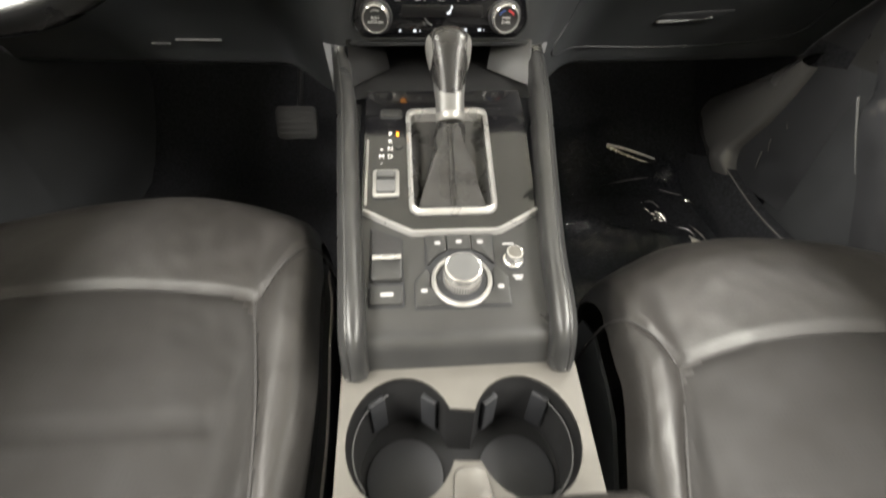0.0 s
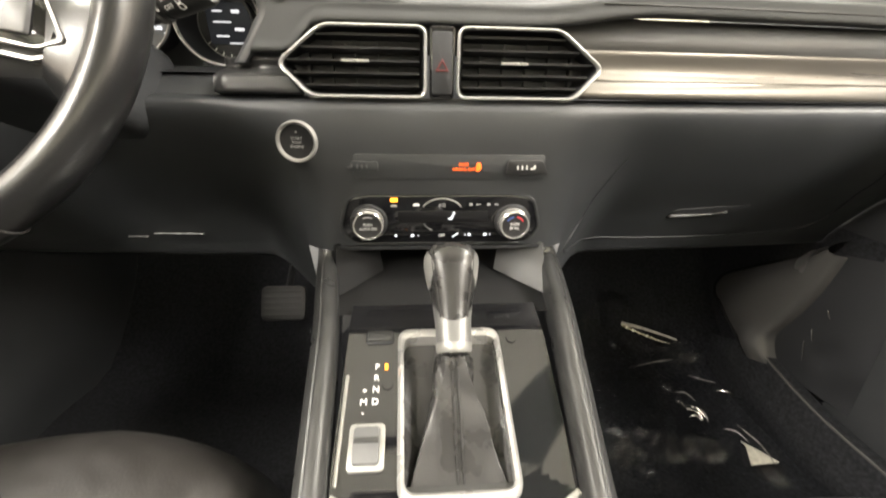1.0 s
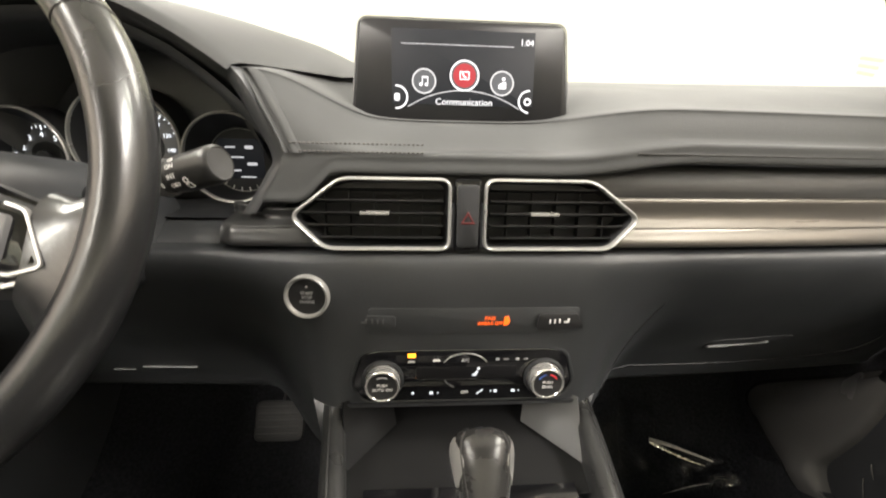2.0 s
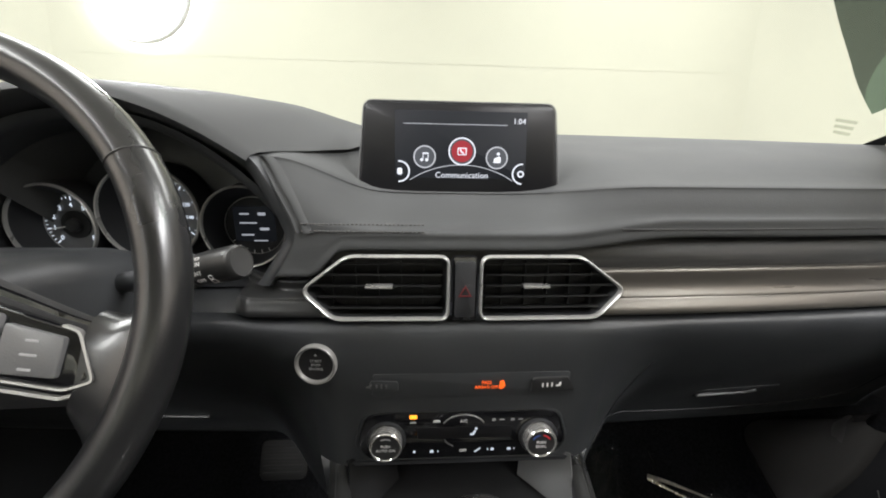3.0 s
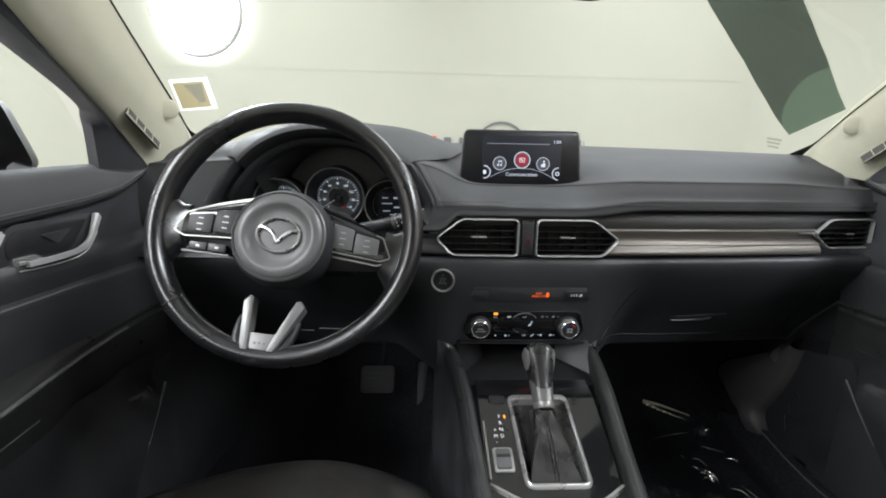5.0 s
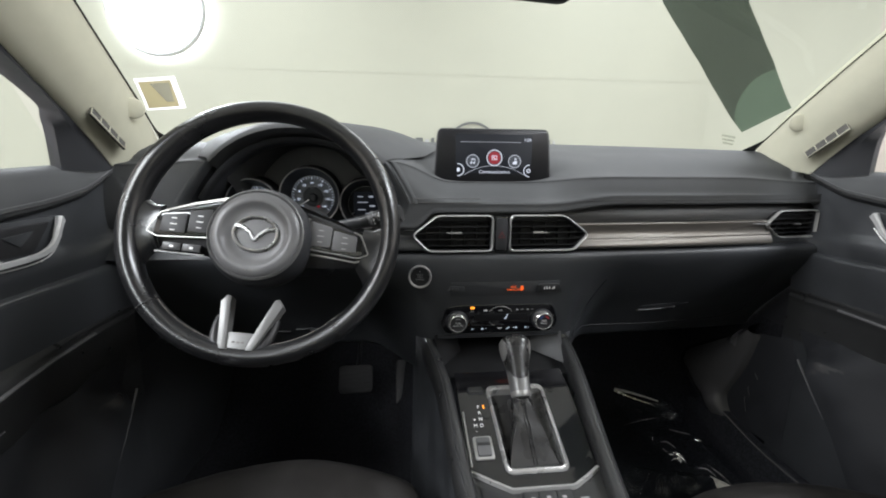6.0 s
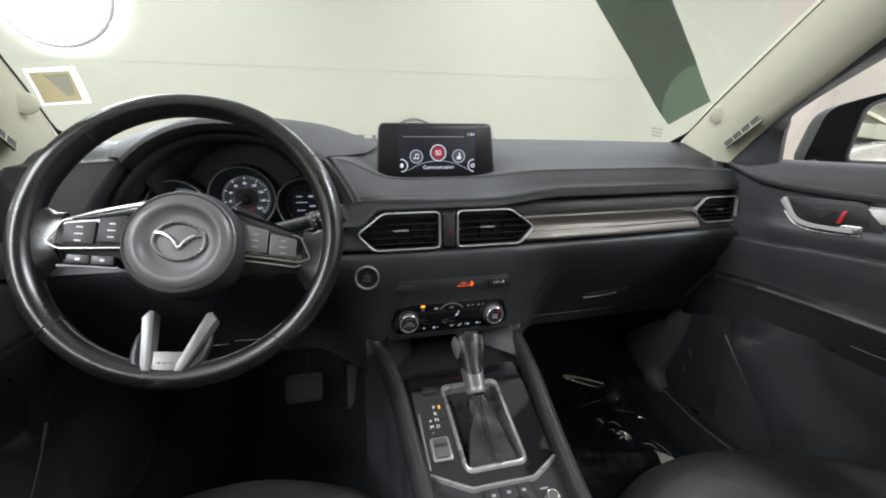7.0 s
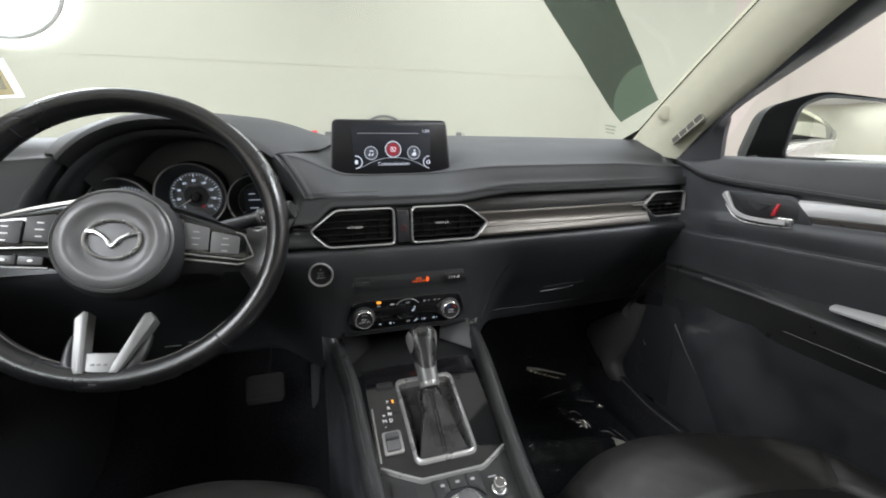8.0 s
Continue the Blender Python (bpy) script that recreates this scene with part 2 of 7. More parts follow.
def sweep(path, profile, closed=False, up=(0, 0, 1), bm=None, scales=None):
    """A profile of (side, up) offsets drawn along a path."""
    path = [Vector(p) for p in path]
    n = len(path)
    rows = []
    up = Vector(up)
    for i, p in enumerate(path):
        a = path[i - 1] if (i or closed) else p
        b = path[(i + 1) % n] if (i < n - 1 or closed) else p
        d = (b - a).normalized()
        s = d.cross(up).normalized()
        u = s.cross(d).normalized()
        k = scales[i] if scales else 1.0
        # mitre
        if (0 < i < n - 1) or closed:
            d1 = (p - path[i - 1]).normalized()
            c = max(0.5, d1.dot(d))
        else:
            c = 1.0
        rows.append([p + s * (x * k / c) + u * (y * k) for x, y in profile])
    bm, vs = grid(rows, bm, closed=True, wrap=closed)
    if not closed:
        bm.faces.new(vs[0][::-1])
        bm.faces.new(vs[-1])
    return bm


def ring_profile(rx, ry=None, n=10):
    ry = ry or rx
    return [(rx * math.cos(2 * math.pi * i / n), ry * math.sin(2 * math.pi * i / n)) for i in range(n)]


def round_rect(w, h, r, n=4):
    """Outline of a rounded rectangle, counter-clockwise."""
    out = []
    for cx, cy, a0 in ((w / 2 - r, h / 2 - r, 0), (-w / 2 + r, h / 2 - r, 90), (-w / 2 + r, -h / 2 + r, 180), (w / 2 - r, -h / 2 + r, 270)):
        for k in range(n + 1):
            a = radians(a0 + 90 * k / n)
            out.append((cx + r * math.cos(a), cy + r * math.sin(a)))
    return out


def round_poly(pts, r, n=4):
    """Rounds the corners of a polygon."""
    out = []
    m = len(pts)
    for i in range(m):
        p = Vector(pts[i])
        a = (Vector(pts[i - 1]) - p)
        b = (Vector(pts[(i + 1) % m]) - p)
        k = min(r, a.length * 0.45, b.length * 0.45)
        s, e = p + a.normalized() * k, p + b.normalized() * k
        for j in range(n + 1):
            t = j / n
            out.append(tuple((1 - t) ** 2 * s + 2 * t * (1 - t) * p + t * t * e))
    return out


def plate(outline, thick, m, bevel=0.001, bm=None, dome=0.0):
    """A prism over an outline in the xy-plane of m, from 0 up to thick, with a bevelled upper rim."""
    bm = bm or bmesh.new()
    pts = [Vector((x, y)) for x, y in outline]
    c = sum(pts, Vector((0, 0))) / len(pts)
    area = sum(pts[i - 1].x * pts[i].y - pts[i].x * pts[i - 1].y for i in range(len(pts)))
    if area < 0:
        pts.reverse()
    n = len(pts)

    def inset(d):
        res = []
        for i in range(n):
            a, p, b = pts[i - 1], pts[i], pts[(i + 1) % n]
            d1, d2 = (p - a), (b - p)
            n1 = Vector((-d1.y, d1.x)).normalized() if d1.length > 1e-9 else Vector((0, 0))
            n2 = Vector((-d2.y, d2.x)).normalized() if d2.length > 1e-9 else n1
            q = (n1 + n2)
            q = q / max(0.4, q.dot(q) / 2) if q.length > 1e-6 else n1
            res.append(p + q * d)
        return res
    levels = [(0, 0), (0, thick - bevel), (bevel * 0.3, thick - bevel * 0.3), (bevel, thick)]
    rows = [[m @ Vector((p.x, p.y, h)) for p in inset(d)] for d, h in levels]
    if dome:
        lim = min((p - c).length for p in pts)
        rows += [[m @ Vector((c.x + (p.x - c.x) * k, c.y + (p.y - c.y) * k, thick + dome * (1 - k * k))) for p in inset(bevel)] for k in (0.75, 0.5, 0.25)]
    bm, vs = grid(rows, bm, closed=True)
    bm.faces.new(vs[0][::-1])
    bm.faces.new(vs[-1])
    return bm


def lathe(profile, m, n=32, bm=None, cap=True):
    """A turned body: (radius, height) pairs about the z-axis of m."""
    bm = bm or bmesh.new()
    rows = [[m @ Vector((r * math.cos(2 * math.pi * k / n), r * math.sin(2 * math.pi * k / n), h)) for k in range(n)] for r, h in profile]
    bm, vs = grid(rows, bm, closed=True)
    if cap:
        bm.faces.new(vs[0][::-1])
        bm.faces.new(vs[-1])
    return bm


def box(x0, x1, y0, y1, z0, z1, bevel=0.0, bm=None, seg=2):
    b = bmesh.new()
    bmesh.ops.create_cube(b, size=1, matrix=Matrix.Translation(((x0 + x1) / 2, (y0 + y1) / 2, (z0 + z1) / 2)) @ Matrix.Diagonal((x1 - x0, y1 - y0, z1 - z0, 1)))
    if bevel:
        bmesh.ops.bevel(b, geom=b.edges[:], offset=bevel, segments=seg, affect="EDGES", profile=0.6)
    if bm is None:
        return b
    me = bpy.data.meshes.new("tmp")
    b.to_mesh(me)
    b.free()
    bm.from_mesh(me)
    bpy.data.meshes.remove(me)
    return bm


def lettering(name, body, size, m, mat, parent, align="CENTER", thick=0.0002):
    """Raised text on the xy-plane of m, as a mesh."""
    cu = bpy.data.curves.new("text", "FONT")
    cu.body, cu.size, cu.align_x, cu.align_y, cu.extrude = body, size, align, "CENTER", thick
    cu.resolution_u = 2
    tmp = bpy.data.objects.new("text", cu)
    me = bpy.data.meshes.new_from_object(tmp)
    bpy.data.objects.remove(tmp)
    bpy.data.curves.remove(cu)
    bm = bmesh.new()
    bm.from_mesh(me)
    bpy.data.meshes.remove(me)
    bmesh.ops.transform(bm, matrix=m, verts=bm.verts)
    return part(name, bm, mat, parent)


def step(a, b, x):
    t = min(1.0, max(0.0, (x - a) / (b - a)))
    return t * t * (3 - 2 * t)


def lerp_table(tab, x):
    """Linear look-up in rows of (x, value...)."""
    if x <= tab[0][0]:
        return tab[0][1:]
    for p, q in zip(tab, tab[1:]):
        if x <= q[0]:
            t = (x - p[0]) / (q[0] - p[0])
            return tuple(u * (1 - t) + v * t for u, v in zip(p[1:], q[1:]))
    return tab[-1][1:]


def spread(a, b, n):
    return [a + (b - a) * i / (n - 1) for i in range(n)]


# a frame on an upright face that looks towards the back of the car: x right, y up, z towards the seats
def face(x, y, z, lean=0.0, turn=0.0):
    return pose(x, y, z, 90 - lean, 0, turn)


# ---- the booth that the car stands in ----
FLOOR_Z, CEIL_Z = -0.42, 3.2
# unseen floor, kept white to bounce light up through the side windows
tagged(part("ground", box(-4.2, 4.2, -5.2, 4.2, FLOOR_Z - 0.1, FLOOR_Z), BOUNCE_FLOOR), "unseen white floor that throws light up into the car", "floor", kind="structure")
wall_front = tagged(part("wall_front", box(-4.2, 4.2, 4.0, 4.15, FLOOR_Z, CEIL_Z), WALLPAINT), "cream painted booth wall ahead of the car", "wall", kind="structure")
tagged(part("wall_back", box(-4.2, 4.2, -5.15, -5.0, FLOOR_Z, CEIL_Z), WALLPAINT), "cream painted booth wall behind the car", "wall", kind="structure")
tagged(part("wall_east", box(4.05, 4.2, -5.0, 4.0, FLOOR_Z, CEIL_Z), SIDEPAINT), "blush white booth wall beside the car", "wall", kind="structure")
tagged(part("wall_west", box(-4.2, -4.05, -5.0, 4.0, FLOOR_Z, CEIL_Z), SIDEPAINT), "blush white booth wall beside the car", "wall", kind="structure")
tagged(part("ceiling", box(-4.2, 4.2, -5.2, 4.2, CEIL_Z, CEIL_Z + 0.1), CEILPAINT), "pale grey booth ceiling", "ceiling", kind="structure")
for sx in (1, -1):
    for nm, q0, q1, mt in (("wall_cove_", 0, 1.13, WALLPAINT), ("wall_turn_", 1.13, math.pi / 2, SIDEPAINT)):
        arc = [(sx * (2.84 + 1.205 * math.sin(q)), 2.8 + 1.205 * math.cos(q)) for q in spread(q0, q1, 16)]
        bm, _ = grid([[(x, y, z) for z in (FLOOR_Z, 0.8, 2.0, CEIL_Z)] for x, y in arc])
        tagged(part(nm + ("east" if sx > 0 else "west"), bm, mt), "rounded pale corner of the booth wall", "wall", kind="structure")
for x0, x1, z0, z1 in ((-2.85, 2.85, 1.66, 1.665), (-2.85, 2.85, 2.52, 2.525)):
    part("wall_joint", box(x0, x1, 3.998, 4.0, z0, z1), JOINT, wall_front)

lamp = thing("round_lamp", (-2.2, 3.95, 2.12), "large round white lamp mounted on the booth wall", "lamp")
LM = face(-2.2, 3.93, 2.12)
part("diffuser", lathe([(0.365, 0), (0.355, 0.01), (0.2, 0.03), (0.02, 0.035)], LM, 48), LAMPGLOW, lamp)
part("rim", lathe([(0.362, -0.01), (0.395, -0.01), (0.395, 0.02), (0.384, 0.03), (0.366, 0.02)], LM, 48, cap=False), DIMPRINT, lamp)
part("back_plate", lathe([(0.30, -0.07), (0.30, -0.002)], LM, 32), GREYPLASTIC, lamp)

sign = thing("wall_sign", (0.4, 3.99, 1.0), "round wall emblem with red and grey letter bars", "sign")
SG = face(0.53, 3.995, 0.99)
part("ring", lathe([(0.235, 0), (0.235, 0.012), (0.255, 0.012), (0.255, 0)], SG, 48, cap=False), GREYPLASTIC, sign)
for x0, x1, z0, z1, mt in ((-0.135, -0.09, 1.03, 1.10, RED), (-0.075, -0.045, 1.03, 1.085, DIMPRINT), (-0.02, 0.05, 1.03, 1.09, GREYPLASTIC), (0.07, 0.11, 1.03, 1.075, DIMPRINT),
                          (0.13, 0.16, 1.03, 1.09, GREYPLASTIC), (0.19, 0.235, 1.03, 1.08, DIMPRINT), (1.26, 1.31, 1.03, 1.09, GREYPLASTIC), (1.34, 1.36, 1.03, 1.08, DIMPRINT)):
    part("letter_bar", box(x0, x1, 3.985, 3.999, z0, z1, 0.004), mt, sign)

# ---- car shell: plain closing walls behind and below ----
def side_sign(s, bm):
    """Mirrors a bmesh for the left side of the car."""
    if s < 0:
        bmesh.ops.scale(bm, vec=(-1, 1, 1), verts=bm.verts)
        bmesh.ops.reverse_faces(bm, faces=bm.faces)
    return bm


floor_rows = []
for x in spread(-0.78, 0.78, 40):
    row = []
    for y in spread(-1.6, 1.32, 60):
        z = 0.0 + 0.34 * step(0.93, 1.32, y) ** 0.9 + 0.10 * step(0.20, 0.10, abs(x)) + 0.05 * step(0.60, 0.76, abs(x)) * step(0.3, 0.9, y)
        row.append((x, y, z + 0.004 * noise.noise((x * 7, y * 7, 0.3))))
    floor_rows.append(row)
bm, _ = grid(floor_rows)
tagged(part("floor", solid(bm, 0.02), CARPET), "black carpeted car floor rising to the toe board", "floor", kind="structure")
tagged(part("firewall", box(-0.80, 0.80, 1.30, 1.33, -0.05, 0.82), DARK), "plain black bulkhead ahead of the footwells", "wall", kind="structure")
for s in (1, -1):
    tagged(part("cowl_side_" + ("east" if s > 0 else "west"), side_sign(s, box(0.742, 0.765, 0.66, 1.32, -0.05, 0.862)), DARK), "plain black side wall of the footwell", "wall", kind="structure")
    tagged(part("wing_" + ("east" if s > 0 else "west"), side_sign(s, box(0.765, 0.90, 0.74, 1.33, -0.2, 0.80, 0.02)), BODY), "silver painted front wing", "car body", kind="structure")
tagged(part("rear_bulkhead", box(-0.78, 0.78, -1.68, -1.62, -0.05, 0.80), HARD), "plain dark wall closing the cabin behind", "wall", kind="structure")
rows = []
for y in spread(0.10, -1.65, 24):
    half = 0.50 + 0.04 * step(0.1, -0.5, y)
    rows.append([(half * f, y, 1.20 + 0.09 * step(0.1, -0.5, y) - 0.02 * f * f * f * f) for f in spread(-1.12, 1.12, 16)])
bm, _ = grid(rows)
tagged(part("ceiling_lining", solid(bm, 0.03), LINING), "pale grey cloth headliner of the car", "ceiling", kind="structure")
for s in (1, -1):
    side = "east" if s > 0 else "west"
    bm = box(0.74, 0.90, -1.65, -0.30, -0.2, 0.80, 0.02)
    tagged(part("wall_rear_" + side, side_sign(s, bm), BODY), "silver painted rear car flank", "wall", kind="structure")
    # roof rail over the side windows
    bm, _ = grid([[(0.56, y, 1.19), (0.62, y, 1.165), (0.66, y, 1.15), (0.66, y, 1.20), (0.57, y, 1.24)] for y in (0.12, -0.5, -1.65)])
    tagged(part("roof_rail_" + side, side_sign(s, bm), LINING), "grey cloth trim along the roof edge", "trim", kind="structure")
    bm = box(0.90, 0.935, -1.6, 0.78, -0.2, 0.79, 0.012)
    tagged(part("flank_" + side, side_sign(s, bm), BODY), "silver painted outer door skin", "car body", kind="structure")

    fl = [o for o in scene.collection.all_objects if o.name == "flank_" + side][0]
    rows = [[(0.905, y, 0.80), (0.88, y, 0.90), (0.84, y, 1.02), (0.76, y, 1.02 + 0.12 * step(-1.55, -1.0, y))] for y in spread(-0.34, -1.55, 12)]
    sg = part("side_glass", side_sign(s, grid(rows)[0]), PRIVACY, fl, "grey-tinted rear side glass")
    sg.visible_shadow = False
    part("belt_trim", side_sign(s, box(0.905, 0.925, -1.58, 0.5, 0.792, 0.808, 0.004)), STRIP, fl, "bright belt trim")
    part("door_post", side_sign(s, box(0.86, 0.91, -0.84, -0.78, 0.80, 1.0, 0.006)), BODY, fl)
    part("door_handle", side_sign(s, box(0.934, 0.965, -0.78, -0.60, 0.64, 0.67, 0.008)), BODY, fl, "silver door handle")

# ---- windscreen and pillars ----
GLASS_EDGE = [V(0.700, 0.850, 0.868), V(0.674, 0.725, 0.948), V(0.650, 0.59, 1.028), V(0.622, 0.462, 1.096), V(0.56, 0.21, 1.215)]


def screen_point(f, s, lift=0.0):
    """A place on the windscreen: f across (-1 to 1), s from its base (0) to its top (1)."""
    i = min(max(int(math.floor(s * 4)), 0), 3)
    w = s * 4 - i
    a = GLASS_EDGE[i] * (1 - w) + GLASS_EDGE[i + 1] * w
    return V(f * a.x, a.y + 0.21 * (1 - f * f) * (1 - 0.3 * s) - lift * 0.5, a.z + 0.02 * (1 - f * f) - lift)


windscreen = thing("window_1", (0, 1.05, 0.88), "raked clear windscreen with black printed edge", "windscreen", kind="structure")
bm, _ = grid([[screen_point(f, s) for f in spread(-1.0, 1.0, 41)] for s in spread(-0.02, 1.0, 25)])
pane = part("pane", bm, GLASS, windscreen)
pane.visible_shadow = False
bm = bmesh.new()
for s in (1, -1):
    grid([[screen_point(s * f, q, 0.003) for f in (0.9955 - 0.03 * step(0.10, 0.0, q), 1.0)] for q in spread(-0.02, 1.0, 30)], bm)
grid([[screen_point(f, s, 0.0035) for f in spread(-1, 1, 41)] for s in (-0.02, 0.012)], bm)
part("black_edge", bm, DARK, windscreen, "black printed edge band")


def screen_patch(name, corners, mat, parent, lift, label="", n=14):
    (f0, s0), (f1, s1), (f2, s2), (f3, s3) = corners
    rows = []
    for i in range(n + 1):
        v = i / n
        rows.append([screen_point((f0 * (1 - u) + f1 * u) * (1 - v) + (f3 * (1 - u) + f2 * u) * v, (s0 * (1 - u) + s1 * u) * (1 - v) + (s3 * (1 - u) + s2 * u) * v, lift) for u in spread(0, 1, n)])
    ob = part(name, grid(rows)[0], mat, parent, label)
    ob.visible_shadow = False
    return ob


strip = thing("tint_strip", (0.45, 0.68, 1.02), "slanted strip of dark green film on the windscreen", "window film")


def strip_point(a, b):
    """Across (a) and along (b, from its lower end) the green strip."""
    left = lerp_table([(0.0, 0.916, 0.143), (0.23, 0.778, 0.329), (0.43, 0.650, 0.486), (0.60, 0.530, 0.628), (0.76, 0.420, 0.748), (1.0, 0.20, 0.92)], b)
    right = lerp_table([(0.0, 0.974, 0.287), (0.23, 0.882, 0.417), (0.43, 0.794, 0.538), (0.60, 0.711, 0.648), (0.76, 0.630, 0.746), (1.0, 0.48, 0.92)], b)
    return screen_point(left[0] * (1 - a) + right[0] * a, left[1] * (1 - a) + right[1] * a, 0.006)


def strip_bound(a):
    return 0.06 + 0.26 * math.sin(a * math.pi * 0.5) ** 0.8


for nm, mt, lo, hi in (("dark_film", FILM, strip_bound, lambda a: 1.0), ("pale_film", FILM2, lambda a: 0.0, strip_bound)):
    fb, _ = grid([[strip_point(a, lo(a) * (1 - v) + hi(a) * v) for v in spread(0, 1, 20)] for a in spread(0, 1, 16)])
    fo = part(nm, fb, mt, strip)
    fo.visible_shadow = False
sticker = thing("windscreen_sticker", (-0.63, 0.72, 0.955), "white-edged windscreen sticker with dark yellow print", "sticker")
screen_patch("border", ((-0.990, 0.196), (-0.902, 0.214), (-0.892, 0.357), (-0.979, 0.336)), STICKER, sticker, 0.005)
screen_patch("print", ((-0.982, 0.211), (-0.913, 0.227), (-0.904, 0.344), (-0.973, 0.328)), STICKER_PRINT, sticker, 0.007, "faded dark yellow print", 6)
screen_patch("grey_print", ((-0.935, 0.250), (-0.918, 0.254), (-0.908, 0.338), (-0.950, 0.329)), STICKER_SHADE, sticker, 0.009, "blue-grey printed field", 5)
mark = thing("glass_mark", (0.62, 0.83, 0.90), "pale printed maker's mark bars on the windscreen", "printed mark")
for k in range(3):
    screen_patch("bar", ((0.875 + 0.01 * k, 0.112 - 0.024 * k), (0.915 + 0.006 * k, 0.100 - 0.024 * k), (0.912 + 0.006 * k, 0.112 - 0.024 * k), (0.872 + 0.01 * k, 0.124 - 0.024 * k)), PRINTFILM, mark, 0.005, n=3)

PILLAR_B = [V(0.712, 0.70, 0.815), V(0.705, 0.615, 0.885), V(0.688, 0.49, 0.963), V(0.662, 0.352, 1.045), V(0.61, 0.12, 1.15)]
FRAME_C = [V(0.728, 0.592, 0.815), V(0.726, 0.585, 0.888), V(0.722, 0.555, 0.925), V(0.712, 0.334, 1.036), V(0.665, 0.10, 1.145)]
for s in (1, -1):
    side = "right" if s > 0 else "left"
    pil = thing("pillar", (s * 0.69, 0.76, 0.86), "pale grey cloth-textured windscreen pillar trim with slotted vent", "pillar", "windscreen pillars", kind="structure")
    rows = []
    A = smooth_line([GLASS_EDGE[0] + V(0.006, 0.01, -0.02)] + GLASS_EDGE[1:], 6)
    B = smooth_line(PILLAR_B, 6)
    for a, b in zip(A, B):
        d = b - a
        inward = V(-0.014, -0.016, -0.003)
        rows.append([a + V(0.012, 0.012, 0.01), a, a + d * 0.12 + inward * 0.35, a + d * 0.32 + inward * 0.9, a + d * 0.55 + inward, a + d * 0.8 + inward * 0.55, b, b + V(0.012, 0.004, 0)])
    part("trim", side_sign(s, grid(rows)[0]), LINING, pil, angle=60)
    # slotted demister vent near the base
    c0, c1 = V(0.688, 0.690, 0.852), V(0.686, 0.612, 0.905)
    along = (c1 - c0)
    wide = V(0.007, 0.016, 0.0125)
    off = V(-0.0105, -0.0105, -0.002)
    p, q = c0 + off, c1 + off
    # flat grey sheet carries the shade of the slots in its colour
    bmv, _ = grid([[p, p + wide], [q, q + wide]])
    part("vent_back", side_sign(s, solid(bmv, 0.004)), SLOT, pil, "dark slotted vent")
    rim_at = [c + V(-0.0012, -0.0012, 0) for c in (p, p + wide, q + wide, q)]
    part("vent_frame", side_sign(s, sweep(rim_at, ring_profile(0.0008, 0.0008, 6), closed=True, up=(-0.6, -0.7, 0.2))), LINING, pil, "pale vent frame")
    for k in (1, 2, 3):
        c = p + along * (k / 4) + V(-0.0012, -0.0012, 0)
        part("vent_bar", side_sign(s, sweep([c, c + wide], ring_profile(0.0008, 0.0008, 6), up=(-0.6, -0.7, 0.2))), LINING, pil)
    # airbag badge disc
    bmv = lathe([(0.018, -0.006), (0.0175, -0.0015), (0.015, 0.0002), (0.004, 0.0004)], look((0.668, 0.702, 0.924), (0.2, -0.2, 0.85)) @ pose(0, 0, 0, 180), 24)
    part("cap", side_sign(s, bmv), LINING, pil, "round pale grey fixing cap")
    fr = thing("door_frame", (s * 0.72, 0.6, 0.82), "black door window frame with triangular corner panel", "door frame", "door frames", kind="structure")
    C = smooth_line(FRAME_C, 6)
    rows = [[b + V(0.002, 0, 0), b * 0.6 + c * 0.4 + V(-0.008, -0.006, -0.003), c + V(-0.003, 0, 0), c + V(0.02, 0.01, 0.004), c + V(0.02, 0.03, 0.02)] for b, c in zip(B, C)]
    part("frame", side_sign(s, grid(rows)[0]), DARK, fr, angle=50)
    # window glass of the door
    rows = []
    for k in range(13):
        y = 0.60 - 0.95 * k / 12
        top = lerp_table([(-0.4, 1.18), (0.10, 1.145), (0.334, 1.036), (0.555, 0.925), (0.60, 0.84)], y)[0]
        rows.append([(0.740 - 0.11 * (z - 0.80), y, z) for z in (0.79, 0.79 * 0.5 + top * 0.5, top)])
    gl = part("pane", side_sign(s, grid(rows)[0]), GLASS, fr)
    gl.visible_shadow = False

# inside mirror, its lower edge at the top of the view
im = thing("rear_view_mirror", (0.03, 0.47, 1.08), "black rear-view mirror hanging under the windscreen", "mirror")
rows_out = round_rect(0.23, 0.065, 0.026)
part("housing", plate(rows_out, 0.022, pose(-0.055, 0.46, 1.084, 98, 0, 0) @ pose(0, 0, 0, 0, 0, -2.5) @ pose(0, 0, -0.01), 0.006), DARK, im)
part("glass", plate(round_rect(0.215, 0.052, 0.022), 0.001, pose(-0.055, 0.4475, 1.0855, 98, 0, 0) @ pose(0, 0, 0, 0, 0, -2.5), 0.0004), MIRROR, im)
part("stem", sweep([(-0.055, 0.47, 1.09), (-0.055, 0.53, 1.14)], ring_profile(0.009)), DARK, im)

